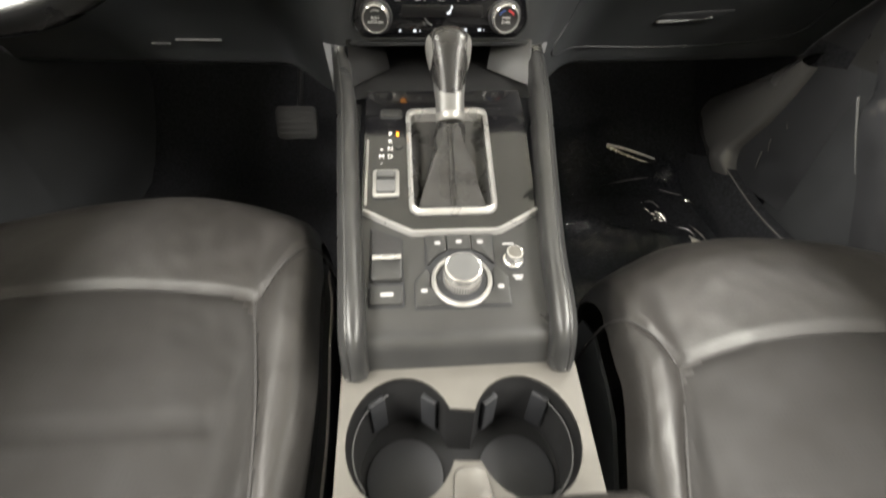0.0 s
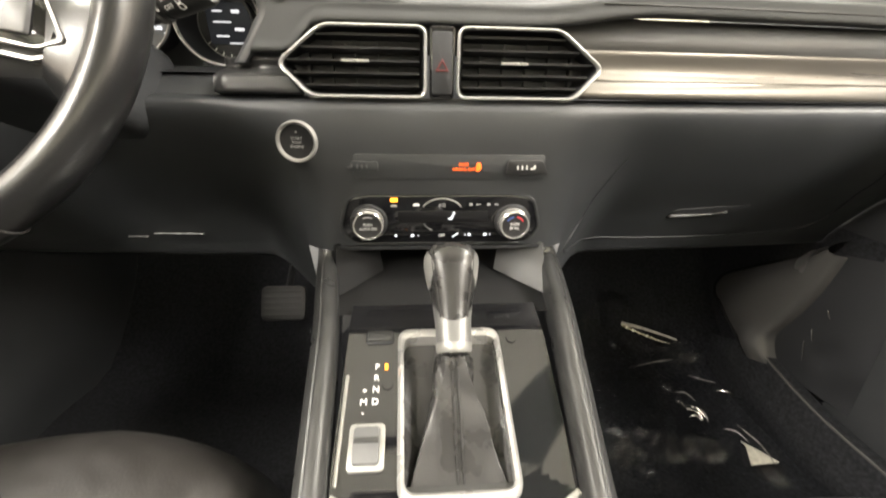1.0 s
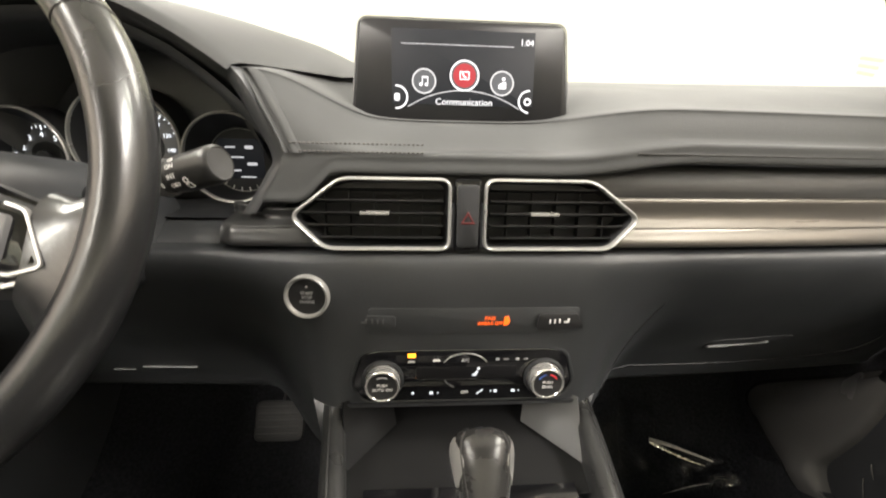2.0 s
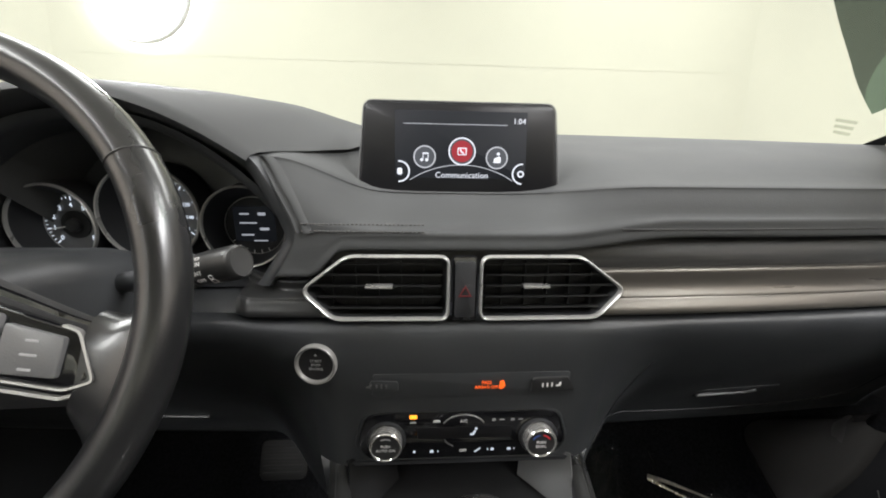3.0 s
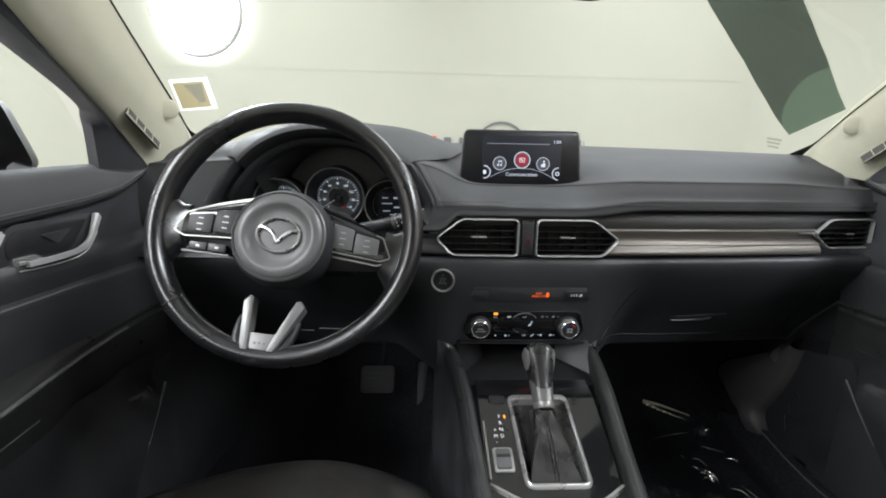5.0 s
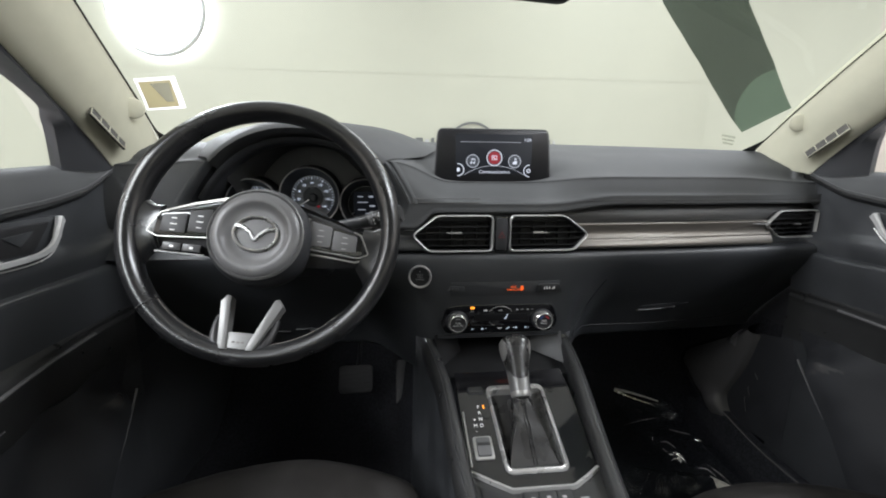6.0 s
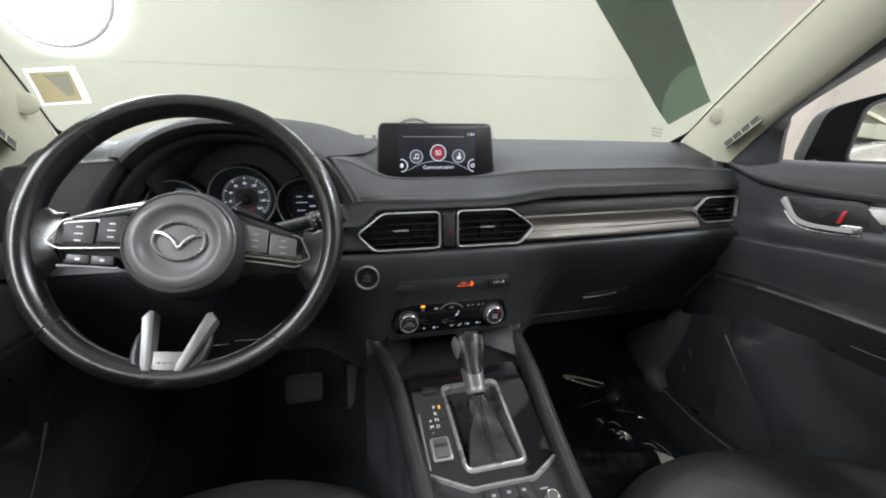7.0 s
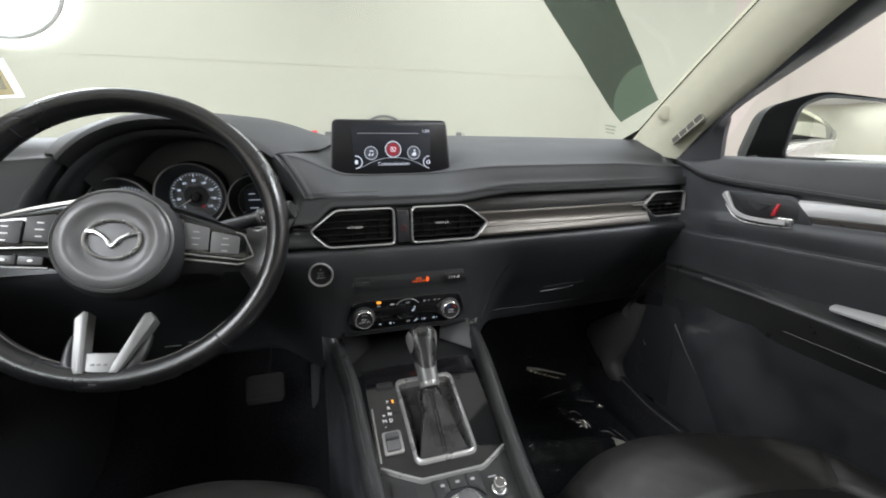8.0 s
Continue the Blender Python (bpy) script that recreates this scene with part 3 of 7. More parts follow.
# ---- outside mirrors ----
for s in (1, -1):
    om = thing("side_mirror", (s * 0.86, 0.66, 0.80), "dark grey door mirror with housing and reflecting glass", "side mirror", "side mirrors")
    rows = []
    for k, (y, gx, gz) in enumerate(((0.605, 1.0, 1.0), (0.63, 1.0, 1.0), (0.66, 0.96, 0.95), (0.69, 0.85, 0.82), (0.71, 0.62, 0.58), (0.72, 0.3, 0.25))):
        out = round_poly([(-0.135, -0.082), (0.20, -0.095), (0.225, 0.05), (0.02, 0.085), (-0.095, 0.052)], 0.03, 5)
        rows.append([pose(1.01, 0.61, 0, 0, 0, -27) @ V(px * gx, y - 0.61, 0.885 + pz * gz) for px, pz in out])
    bm, vs = grid(rows, closed=True)
    bm.faces.new(vs[-1])
    part("housing", side_sign(s, bm), DARK, om)
    outline = round_poly([(-0.044, -0.070), (0.195, -0.08), (0.21, 0.045), (0.03, 0.072), (-0.020, 0.052)], 0.022, 5)
    part("mirror_glass", side_sign(s, plate(outline, 0.002, face(1.01, 0.614, 0.885, 0, -31.5), 0.0005)), MIRROR, om)
    part("rim", side_sign(s, sweep([face(1.01, 0.609, 0.885, 0, -28) @ V(x * 1.02, y * 1.03, 0) for x, y in outline], ring_profile(0.0045, n=6), closed=True, up=(0, 1, 0.01))), DARK, om)
    part("arm", side_sign(s, sweep([(0.76, 0.66, 0.772), (0.85, 0.665, 0.775), (0.93, 0.665, 0.800)], ring_profile(0.018, 0.024))), DARK, om)


# ---- dashboard ----
def face_y(x):
    return 0.620 + 0.10 * x * x


dash = thing("dashboard", (0, 0.75, 0.43), "black soft-touch dashboard with satin trim band and stitched pad", "dashboard")


def base_y(x):
    return 1.06 - 0.45 * x * x


def base_z(x):
    return 0.891 - 0.045 * x * x


def ridge_y(x):
    return 0.644 + 0.10 * x * x + 0.066 * math.exp(-(x / 0.15) ** 4)


def pad_profile(x):
    fy, yr, yb, zb = face_y(x), ridge_y(x), base_y(x), base_z(x)
    low = 0.7385 + 0.0145 * step(0.09, 0.24, x) - 0.029 * step(-0.125, -0.160, x)
    zr = 0.806 - 0.01 * step(0.5, 0.72, abs(x)) + 0.026 * step(-0.09, -0.20, x) - 0.014 * math.exp(-((x - 0.003) / 0.15) ** 4)
    return [(yb + 0.03, zb - 0.02), (yb, zb), (yb * 0.6 + yr * 0.4, zb * 0.5 + zr * 0.5 + 0.016), (yb * 0.3 + yr * 0.7, zb * 0.25 + zr * 0.75 + 0.013), (yr + 0.030, zr + 0.0085),
            (yr + 0.0030, zr + 0.0026), (yr + 0.0004, zr - 0.0020), (yr * 0.6 + fy * 0.4 + 0.004, zr - 0.016), (yr * 0.25 + (fy + 0.010) * 0.75, zr - 0.030), (fy + 0.0072, max(0.757, low + 0.020)), (fy + 0.007, low + 0.012), (fy + 0.006, low + 0.004), (fy + 0.010, low), (fy + 0.030, low)]


def pad_y(x, z):
    """How far forward the face of the pad lies at a height."""
    return lerp_table([(q, y) for y, q in pad_profile(x)[5:12][::-1]], z)[0]


HX = -0.368  # middle of the instrument hood
# the outer lines of the strips beside the instruments, from the top down
STRIP_LINE = {1: [(-0.2165, 0.833), (-0.203, 0.815), (-0.1735, 0.757), (-0.180, 0.735), (-0.2035, 0.699)], -1: [(-0.5255, 0.830), (-0.540, 0.813), (-0.578, 0.757), (-0.574, 0.735), (-0.552, 0.695)]}


def strip_x(z, s):
    """Where the outer edge of a strip beside the instruments lies at a height."""
    return lerp_table([(q, u) for u, q in STRIP_LINE[s][::-1]], z)[0]


rows = []
for t in spread(0, 1, 76):
    row = []
    for k in range(14):
        # the left end follows the strip beside the instruments
        x = -0.24 + 0.97 * t ** 1.15
        for _ in range(3):
            y, z = pad_profile(x)[k]
            x0 = strip_x(z, 1) + 0.001 if k >= 4 else -0.24
            x = x0 + (0.73 - x0) * t ** 1.15
        y, z = pad_profile(x)[k]
        row.append((x, y, z))
    rows.append(smooth_line(row, 3))
part("upper_pad", grid(rows)[0], SOFT, dash, angle=70)
# seam lines and stitches along the pad
for dz, mt, nm in ((0.7625, SEAM, "seam"),):
    part(nm, sweep([(x, face_y(x) + 0.0065, dz) for x in spread(0.17, 0.72, 50)], ring_profile(0.0010, n=6)), mt, dash)
for row_z in (0.7665, 0.7590):
    bm = bmesh.new()
    for k in range(30):
        x = -0.166 + k * 0.0042
        sweep([(x, face_y(x) + 0.0055, row_z), (x + 0.0026, face_y(x) + 0.0055, row_z)], ring_profile(0.0010, n=5), bm=bm)
    tagged(part("stitches", bm, THREAD, dash), kind="stuff")
# recessed inlay band
rows = [[(x, face_y(x) + 0.030, 0.752), (x, face_y(x) + 0.024, 0.748), (x, face_y(x) + 0.020, 0.730), (x, face_y(x) + 0.018, 0.716), (x, face_y(x) + 0.024, 0.710)] for x in spread(-0.178, 0.73, 48)]
part("inlay_band", grid(rows)[0], BAND, dash, "dark brushed inlay band", angle=60)


def trim_rows(xs):
    out = []
    for x in xs:
        # the driver's end sinks and falls back
        e = step(-0.115, -0.175, x)
        y = face_y(x) + 0.010 * step(-0.222, -0.238, x)
        # upright upper half, then a cove that runs out towards the seats, with a fine groove
        prof = [(x, y + 0.022, 0.7175), (x, y + 0.0080, 0.7185), (x, y + 0.0052, 0.7155), (x, y + 0.0064, 0.7080), (x, y + 0.0068, 0.7000), (x, y + 0.0048, 0.6935), (x, y + 0.0020, 0.6888), (x, y + 0.0022, 0.6874), (x, y + 0.0004, 0.6855), (x, y - 0.0036, 0.6780), (x, y - 0.0046, 0.6735), (x, y - 0.0034, 0.6700), (x, y + 0.004, 0.6685), (x, y + 0.022, 0.6680)]
        prof = [(px, py + (0.008 * e + 0.022 * step(-0.180, -0.238, x)) * step(0.684, 0.706, pz), pz - 0.0135 * e * step(0.684, 0.7175, pz)) for px, py, pz in prof]
        out.append(smooth_line(prof, 2))
    return out


def vent_edge(z):
    """Where the centre vents end at a height."""
    return lerp_table([(0.658, 0.140), (0.668, 0.146), (0.699, 0.174), (0.720, 0.146)], z)[0]


def trim_strip(x_end, side):
    prof = trim_rows([x_end])[0]
    rows = []
    for t in spread(0, 1, 34):
        row = []
        for k in range(len(prof)):
            z = prof[k].z
            x0 = side * vent_edge(z) + (0.003 if side > 0 else 0.004)
            x = x0 + (x_end - x0) * t
            row.append(trim_rows([x])[0][k])
        rows.append(row)
    return grid(rows)[0]


part("trim_band", trim_strip(0.60, 1), TRIM, dash, "satin bronze-grey trim band", angle=60)
# same trim beside the wheel: its shade is put in as a black material
part("trim_end", trim_strip(-0.238, -1), CONTROL, dash, "rounded end of the trim band, shaded black by colour", angle=60)


def lower_y(x, z):
    b = step(0.125, 0.27, abs(x))
    cy = lerp_table([(0.43, 0.640), (0.49, 0.622), (0.53, 0.617), (0.57, 0.612), (0.62, 0.610), (0.645, 0.6105), (0.657, 0.6125), (0.6635, 0.6185), (0.667, 0.632)], z)[0]
    sy = lerp_table([(0.41, 0.796), (0.43, 0.788), (0.45, 0.775), (0.497, 0.738), (0.56, 0.680), (0.61, 0.642), (0.64, 0.6225), (0.652, 0.6190), (0.660, 0.6205), (0.6645, 0.6260), (0.667, 0.640)], z)[0]
    return cy * (1 - b) + sy * b + 0.07 * x * x


zs = [0.667, 0.6655, 0.6635, 0.661, 0.658, 0.654, 0.649, 0.640, 0.625, 0.61, 0.595, 0.58, 0.565, 0.55, 0.535, 0.52, 0.505, 0.492]
rows = [[(x, lower_y(x, z), z) for z in zs] for x in spread(-0.16, 0.16, 36)]
part("centre_face", grid(rows)[0], LOWER, dash, angle=60)
for s in (1, -1):
    zz = zs + [0.478, 0.462, 0.446, 0.430, 0.418]
    rows = [[(x, lower_y(x, z), z) for z in zz] + [(x, lower_y(x, 0.418) + 0.008, 0.411), (x, lower_y(x, 0.418) + 0.06, 0.413), (x, 1.2, 0.47)] for x in spread(s * 0.16, s * 0.74, 44)]
    part("lower_panel", grid(rows)[0], LOWER, dash, angle=60)
# glove box lid outline and handle
gb = bmesh.new()
line = [(0.235, 0.60), (0.20, 0.52), (0.215, 0.452), (0.64, 0.452), (0.66, 0.54), (0.64, 0.60)]
pth = smooth_line([(x, 0, z) for x, z in line], 10)
gb = sweep([(p.x, lower_y(p.x, p.z) - 0.0002, p.z) for p in pth], ring_profile(0.0014, n=6))
glove = part("glove_box_lid", gb, DARK, dash, "glove box lid joint")


def on_lower(x, z, lift=0.0):
    """A frame on the lower panel: z out of the panel towards the seats."""
    d = 0.004
    dx = V(2 * d, lower_y(x + d, z) - lower_y(x - d, z), 0).normalized()
    dz = V(0, lower_y(x, z + d) - lower_y(x, z - d), 2 * d).normalized()
    n = dx.cross(dz).normalized()
    dz = n.cross(dx)
    m = Matrix((dx, dz, n)).transposed().to_4x4()
    m.translation = V(x, lower_y(x, z), z) + n * lift
    return m


HM = on_lower(0.42, 0.497)
part("handle_recess", plate(round_poly([(-0.052, -0.012), (0.045, -0.010), (0.078, 0.022), (0.02, 0.020), (-0.045, 0.014)], 0.008), 0.0015, HM, 0.0006), DARK, glove)
part("handle", plate(round_poly([(-0.050, -0.004), (0.034, -0.003), (0.046, 0.008), (0.040, 0.008), (0.030, 0.001), (-0.048, 0.0005)], 0.003), 0.005, HM, 0.0015), GREYPLASTIC, glove, "grey handle edge")
# grey strips drawn as glints along the lower edge of the driver's knee panel
for x0, x1, z in ((-0.47, -0.44, 0.452), (-0.425, -0.35, 0.460)):
    part("edge_strip", sweep([(x, lower_y(x, z) - 0.002, z) for x in spread(x0, x1, 8)], ring_profile(0.0022, 0.0016, 6)), GREYPLASTIC, dash)

# panel that fills the face under the instruments
rows = [[(x, 0.690, 0.688), (x, 0.672, 0.686), (x, 0.655, 0.672), (x, 0.640, 0.655)] for x in spread(-0.74, -0.24, 20)]
part("column_panel", grid(rows)[0], HARD, dash)
# left end of the dash
rows = []
for t in spread(0, 1, 16):
    row = []
    for k in range(12):
        x = -0.66
        for _ in range(3):
            y, z = pad_profile(x)[k] if k < 11 else (face_y(x) + 0.012, 0.705)
            x0 = strip_x(z, -1) - 0.001 if k >= 4 else -0.54
            x = x0 + (-0.735 - x0) * t
        row.append((x, y, z))
    rows.append(smooth_line(row, 3))
part("end_pad", grid(rows)[0], SOFT, dash, angle=70)

# ---- instrument binnacle ----
binn = thing("instrument_binnacle", (HX, 0.72, 0.70), "arched black instrument hood with padded angled side ridges", "instrument hood")
secs = [(0.772, 0.128, 0.70, 0.69, 2.0), (0.770, 0.140, 0.866, 0.74, 2.1), (0.68, 0.143, 0.873, 0.800, 2.1), (0.624, 0.147, 0.879, 0.820, 2.1), (0.609, 0.149, 0.882, 0.824, 2.1), (0.603, 0.151, 0.887, 0.828, 2.1), (0.606, 0.154, 0.893, 0.833, 2.1), (0.616, 0.158, 0.897, 0.836, 2.1),
        (0.645, 0.168, 0.902, 0.838, 2.2), (0.70, 0.196, 0.908, 0.840, 2.4), (0.77, 0.232, 0.914, 0.845, 2.8), (0.85, 0.262, 0.918, 0.860, 3.0), (0.95, 0.282, 0.912, 0.872, 2.8), (1.06, 0.290, 0.888, 0.876, 2.0)]
rows = []
for y, w, zt, ze, p in secs:
    # the lip falls back at its sides
    rows.append([(HX + w * q, y + 0.030 * abs(q) ** 3 * step(0.70, 0.60, y), ze + (zt - ze) * (1 - abs(q) ** p)) for q in spread(-1, 1, 45)])
part("hood", grid(rows)[0], SOFT, binn, angle=70)
# second, inner arch under the hood, running down into the side strips
rows = []
for back, k, drop in ((0.0, 1.0, 0.0), (0.001, 0.985, 0.003), (0.004, 0.960, 0.008), (0.016, 0.950, 0.009), (0.12, 0.93, 0.008)):
    rows.append([(HX + 0.186 * k * q, 0.634 + back + 0.024 * abs(q) ** 3, 0.766 + 0.108 * (1 - abs(q) ** 2.3) - drop) for q in spread(-1, 1, 45)])
part("inner_arch", grid(rows)[0], HARD, binn, "inner black arch of the hood", angle=60)
for s in (1, -1):
    # rounded black edge, and the wall behind it
    path = smooth_line([(u, 0.636, z) for u, z in STRIP_LINE[s]], 4)
    path = [(p.x, p.z) for p in path]
    outer = [V(u, 0.636, z) for u, z in path]
    inner = [V(u - s * 0.015, 0.646, z) for u, z in path]
    back = [V(u - s * 0.024, 0.765, z) for u, z in path]
    lip = [p + V(s * 0.004, 0.010, 0) for p in outer]
    bm, _ = grid([lip, outer, [a * 0.55 + b * 0.45 + V(0, -0.004, 0) for a, b in zip(outer, inner)], inner])
    part("side_strip", bm, HARD, binn, "rounded black edge of the opening", angle=60)
    bm, _ = grid([inner, [a * 0.96 + b * 0.04 + V(0, 0.004, 0) for a, b in zip(inner, back)], back])
    part("inner_wall", bm, HARD, binn, angle=20)
    # two padded ridges lie on the dash beside it, down to the stitched line
    for d0, d1, high in ((0.0006, 0.0062, 0.0046), (0.0066, 0.0205, 0.0056)):
        rows = []
        for u, z in path:
            if z < 0.7555:
                continue
            row = []
            for k in range(9):
                f = k / 8
                x = u + s * (d0 + (d1 - d0) * f)
                row.append(V(x, pad_y(x, z) + 0.0016 - high * math.sin(math.pi * f) ** 0.6, z))
            rows.append(row)
        part("padded_ridge", grid(rows)[0], SOFT, binn, "padded soft ridge", angle=60)
    # cheek that joins strip and dash
    bm, _ = grid([lip, [V(u + s * 0.006, 0.660, z - 0.002) for u, z in path], [V(u + s * 0.004, 0.72, z - 0.004) for u, z in path]])
    part("cheek", bm, SOFT, binn, angle=60)
part("back_panel", box(HX - 0.19, HX + 0.19, 0.768, 0.775, 0.66, 0.86), HARD, binn)
part("floor_panel", grid([[(HX + u, 0.668, 0.689), (HX + u, 0.71, 0.695), (HX + u, 0.77, 0.697)] for u in (-0.185, 0, 0.185)])[0], DARK, binn)

# ---- gauges ----


def gauge(cx, cz, r, name, label, kind):
    g = thing(name, (cx, 0.764, cz), label, "gauge", "instruments")
    m = face(cx, 0.762, cz, -6)
    part("bezel", lathe([(r + 0.0016, 0.038), (r + 0.0014, 0.0420), (r + 0.0004, 0.0430), (r - 0.0008, 0.0424), (r - 0.0014, 0.038)], m, 56, cap=False), RINGSILVER, g, "bright silver bezel ring")
    rows = []
    for rr, h, dy in ((r + 0.0012, 0.0, 0), (r + 0.0012, 0.040, 0), (r - 0.0004, 0.041, 0), (r * 0.86, 0.016, -0.004), (r * 0.77, 0.003, -0.007)):
        rows.append([m @ V(rr * math.cos(2 * math.pi * j / 48), rr * math.sin(2 * math.pi * j / 48) + dy, h) for j in range(48)])
    part("cowl", grid(rows, closed=True)[0], DARK, g)
    m = m @ pose(0, -0.007, 0)
    part("dial", lathe([(r * 0.77, 0.001), (r * 0.765, 0.003), (0.003, 0.003)], m, 48), DARK if kind == "lcd" else DIAL, g)
    part("dial_ring", lathe([(r * 0.775, 0.002), (r * 0.770, 0.0042), (r * 0.757, 0.0044), (r * 0.752, 0.002)], m, 48, cap=False), RINGSILVER, g, "thin silver dial ring")
    if kind == "lcd":
        part("lcd", plate(round_rect(r * 1.05, r * 0.95, 0.004), 0.001, m @ pose(0, 0.002, 0.0032), 0.0003), SCREEN, g, "dim digital readout")
        for u, v, w, h in ((-0.012, 0.016, 0.012, 0.002), (0.010, 0.016, 0.010, 0.004), (-0.008, 0.004, 0.022, 0.0018), (0.012, -0.004, 0.012, 0.0035), (-0.010, -0.012, 0.016, 0.002), (0.006, -0.020, 0.018, 0.0016)):
            part("readout_bar", plate(round_rect(w, h, h * 0.3, 2), 0.0004, m @ pose(u, v, 0.0045), 0.0001), SCREENGREY, g)
        for k in range(6):
            a = radians(215 + 16 * k)
            part("tick", plate(round_rect(0.0012, 0.006, 0.0003, 1), 0.0004, m @ pose(0.036 * math.cos(a), 0.036 * math.sin(a), 0.0035, 0, 0, math.degrees(a) - 90), 0.0001), WHITE, g)
    else:
        part("hub_disc", lathe([(r * 0.36, 0.0032), (r * 0.35, 0.0045), (0.003, 0.0048)], m, 40), HARD if kind == "speed" else DARK, g)
        n = 33
        bmt = bmesh.new()
        for k in range(n):
            a = radians(222 - 264 * k / (n - 1))
            long = 0.0055 if k % 4 == 0 else 0.003
            rr = r * 0.73 - long / 2
            plate(round_rect(0.0012 if k % 4 == 0 else 0.0007, long, 0.0002, 1), 0.0004, m @ pose(rr * math.cos(a), rr * math.sin(a), 0.0034, 0, 0, math.degrees(a) - 90), 0.0001, bm=bmt)
        tagged(part("tick_marks", bmt, NUMERAL, g), kind="stuff")
        for k in range(9):
            a = radians(222 - 264 * k / 8)
            rr = r * 0.51
            txt = str(k * 20) if kind == "speed" else str(k)
            lettering("numeral", txt, 0.0066 if kind == "speed" else 0.0085, m @ pose(rr * math.cos(a), rr * math.sin(a), 0.0052), NUMERAL, g)
        a = radians(222 if kind == "speed" else 190)
        if kind == "speed":
            a = radians(212)
            lettering("numeral", "MPH", 0.0055, m @ pose(0, r * 0.33, 0.0052), DIMPRINT, g)
        part("needle", plate([(-0.008, -0.0012), (r * 0.66, -0.0004), (r * 0.66, 0.0004), (-0.008, 0.0012)], 0.0014, m @ pose(0, 0, 0.0075, 0, 0, math.degrees(a)), 0.0003), WHITE, g, "white pointer needle")
        part("needle_cap", lathe([(0.0085, 0.0045), (0.0085, 0.010), (0.007, 0.0115), (0.001, 0.0118)], m, 24), DARK, g)
        if kind == "speed":
            part("warning_lamp", plate(round_rect(0.005, 0.004, 0.001, 2), 0.0004, m @ pose(0.010, -0.020, 0.0052), 0.0001), SCREENRED, g)
    return g


gauge(-0.481, 0.752, 0.050, "tachometer", "round dark tachometer with white numerals and pointer", "rev")
gauge(-0.3695, 0.767, 0.058, "speedometer", "round speedometer with white numerals and chrome bezel", "speed")
gauge(-0.2595, 0.752, 0.050, "multi_display_gauge", "round gauge with dim digital readout", "lcd")

# ---- infotainment screen ----
disp = thing("infotainment_display", (0.003, 0.722, 0.805), "glossy black tablet-style screen showing a menu on the dashboard", "display")
DM = face(0.0035, 0.718, 0.853, 3)
outline = round_poly([(-0.1235, -0.060), (0.1235, -0.060), (0.1145, 0.0475), (-0.1145, 0.0475)], 0.011, 6)
part("housing", plate(outline, 0.016, DM @ pose(0, 0, -0.016), 0.003), DARK, disp, "matt black housing")
part("front_glass", plate(round_poly([(-0.1205, -0.0572), (0.1205, -0.0572), (0.1118, 0.0450), (-0.1118, 0.0450)], 0.008, 6), 0.0012, DM, 0.0006), SCREENGLASS, disp, "smooth black front panel")
part("edge_line", sweep([DM @ V(x, y, 0.0003) for x, y in outline], ring_profile(0.0009, n=5), closed=True, up=(0, 1, 0.02)), GREYPLASTIC, disp)
part("foot", box(-0.075, 0.08, 0.722, 0.76, 0.79, 0.83, 0.008), DARK, disp)
part("lcd", plate(round_rect(0.159, 0.079, 0.001), 0.0004, DM @ pose(0.001, -0.0025, 0.0012), 0.0001), SCREEN, disp, "dark lit menu area")
U0 = DM @ pose(0, 0, 0.0017)


def icon(u, v, r, mat=SCREENGREY):
    ic = part("menu_icon", lathe([(r - 0.0016, 0), (r - 0.0015, 0.0003), (r, 0.0003), (r, 0)], U0 @ pose(u, v, 0), 32, cap=False), mat, disp, "round menu icon")
    part("icon_disc", lathe([(r - 0.001, 0), (r - 0.001, 0.0001), (0.001, 0.0001)], U0 @ pose(u, v, 0), 28), SCREENDIM, ic)
    return ic


for k, (r, v, mt) in enumerate(((0.0235, -0.0035, SCREENHALO[0]), (0.0200, -0.0055, SCREENHALO[1]), (0.0178, -0.0075, SCREENHALO[2]))):
    part("red_light", lathe([(r, 0), (r, 0.00003 * (k + 1)), (0.001, 0.00003 * (k + 1))], U0 @ pose(0.002, v, -0.0002), 36), mt, disp, "soft red light behind the chosen icon")
ic = icon(0.002, -0.010, 0.0165, SCREENWHITE)
part("red_disc", lathe([(0.0128, 0), (0.0128, 0.0003), (0.002, 0.0003)], U0 @ pose(0.002, -0.010, 0), 28), SCREENHALO[1], ic)
part("glyph", plate(round_rect(0.011, 0.009, 0.001, 2), 0.0002, U0 @ pose(0.002, -0.010, 0.0004), 0.0001), SCREENWHITE, ic)
part("glyph_inset", plate(round_rect(0.0088, 0.0068, 0.001, 2), 0.0002, U0 @ pose(0.002, -0.010, 0.0006), 0.0001), SCREENRED, ic)
part("handset", sweep([U0 @ V(-0.0005, -0.0075, 0.001), U0 @ V(0.001, -0.0105, 0.001), U0 @ V(0.004, -0.0125, 0.001)], ring_profile(0.0009, n=6), up=(0, 1, 0.1)), SCREENWHITE, ic)
ic = icon(-0.043, -0.017, 0.0135)
for u in (-0.0465, -0.0405):
    part("note_head", lathe([(0.0019, 0), (0.0018, 0.0003), (0.0003, 0.0003)], U0 @ pose(u, -0.0205, 0), 14), SCREENWHITE, ic)
    part("note_stem", plate(round_rect(0.0009, 0.0085, 0.0002, 1), 0.0003, U0 @ pose(u + 0.0016, -0.0165, 0), 0.0001), SCREENWHITE, ic)
part("note_beam", plate(round_rect(0.0072, 0.0018, 0.0003, 1), 0.0003, U0 @ pose(-0.0419, -0.0128, 0), 0.0001), SCREENWHITE, ic)
ic = icon(0.0445, -0.017, 0.0135)
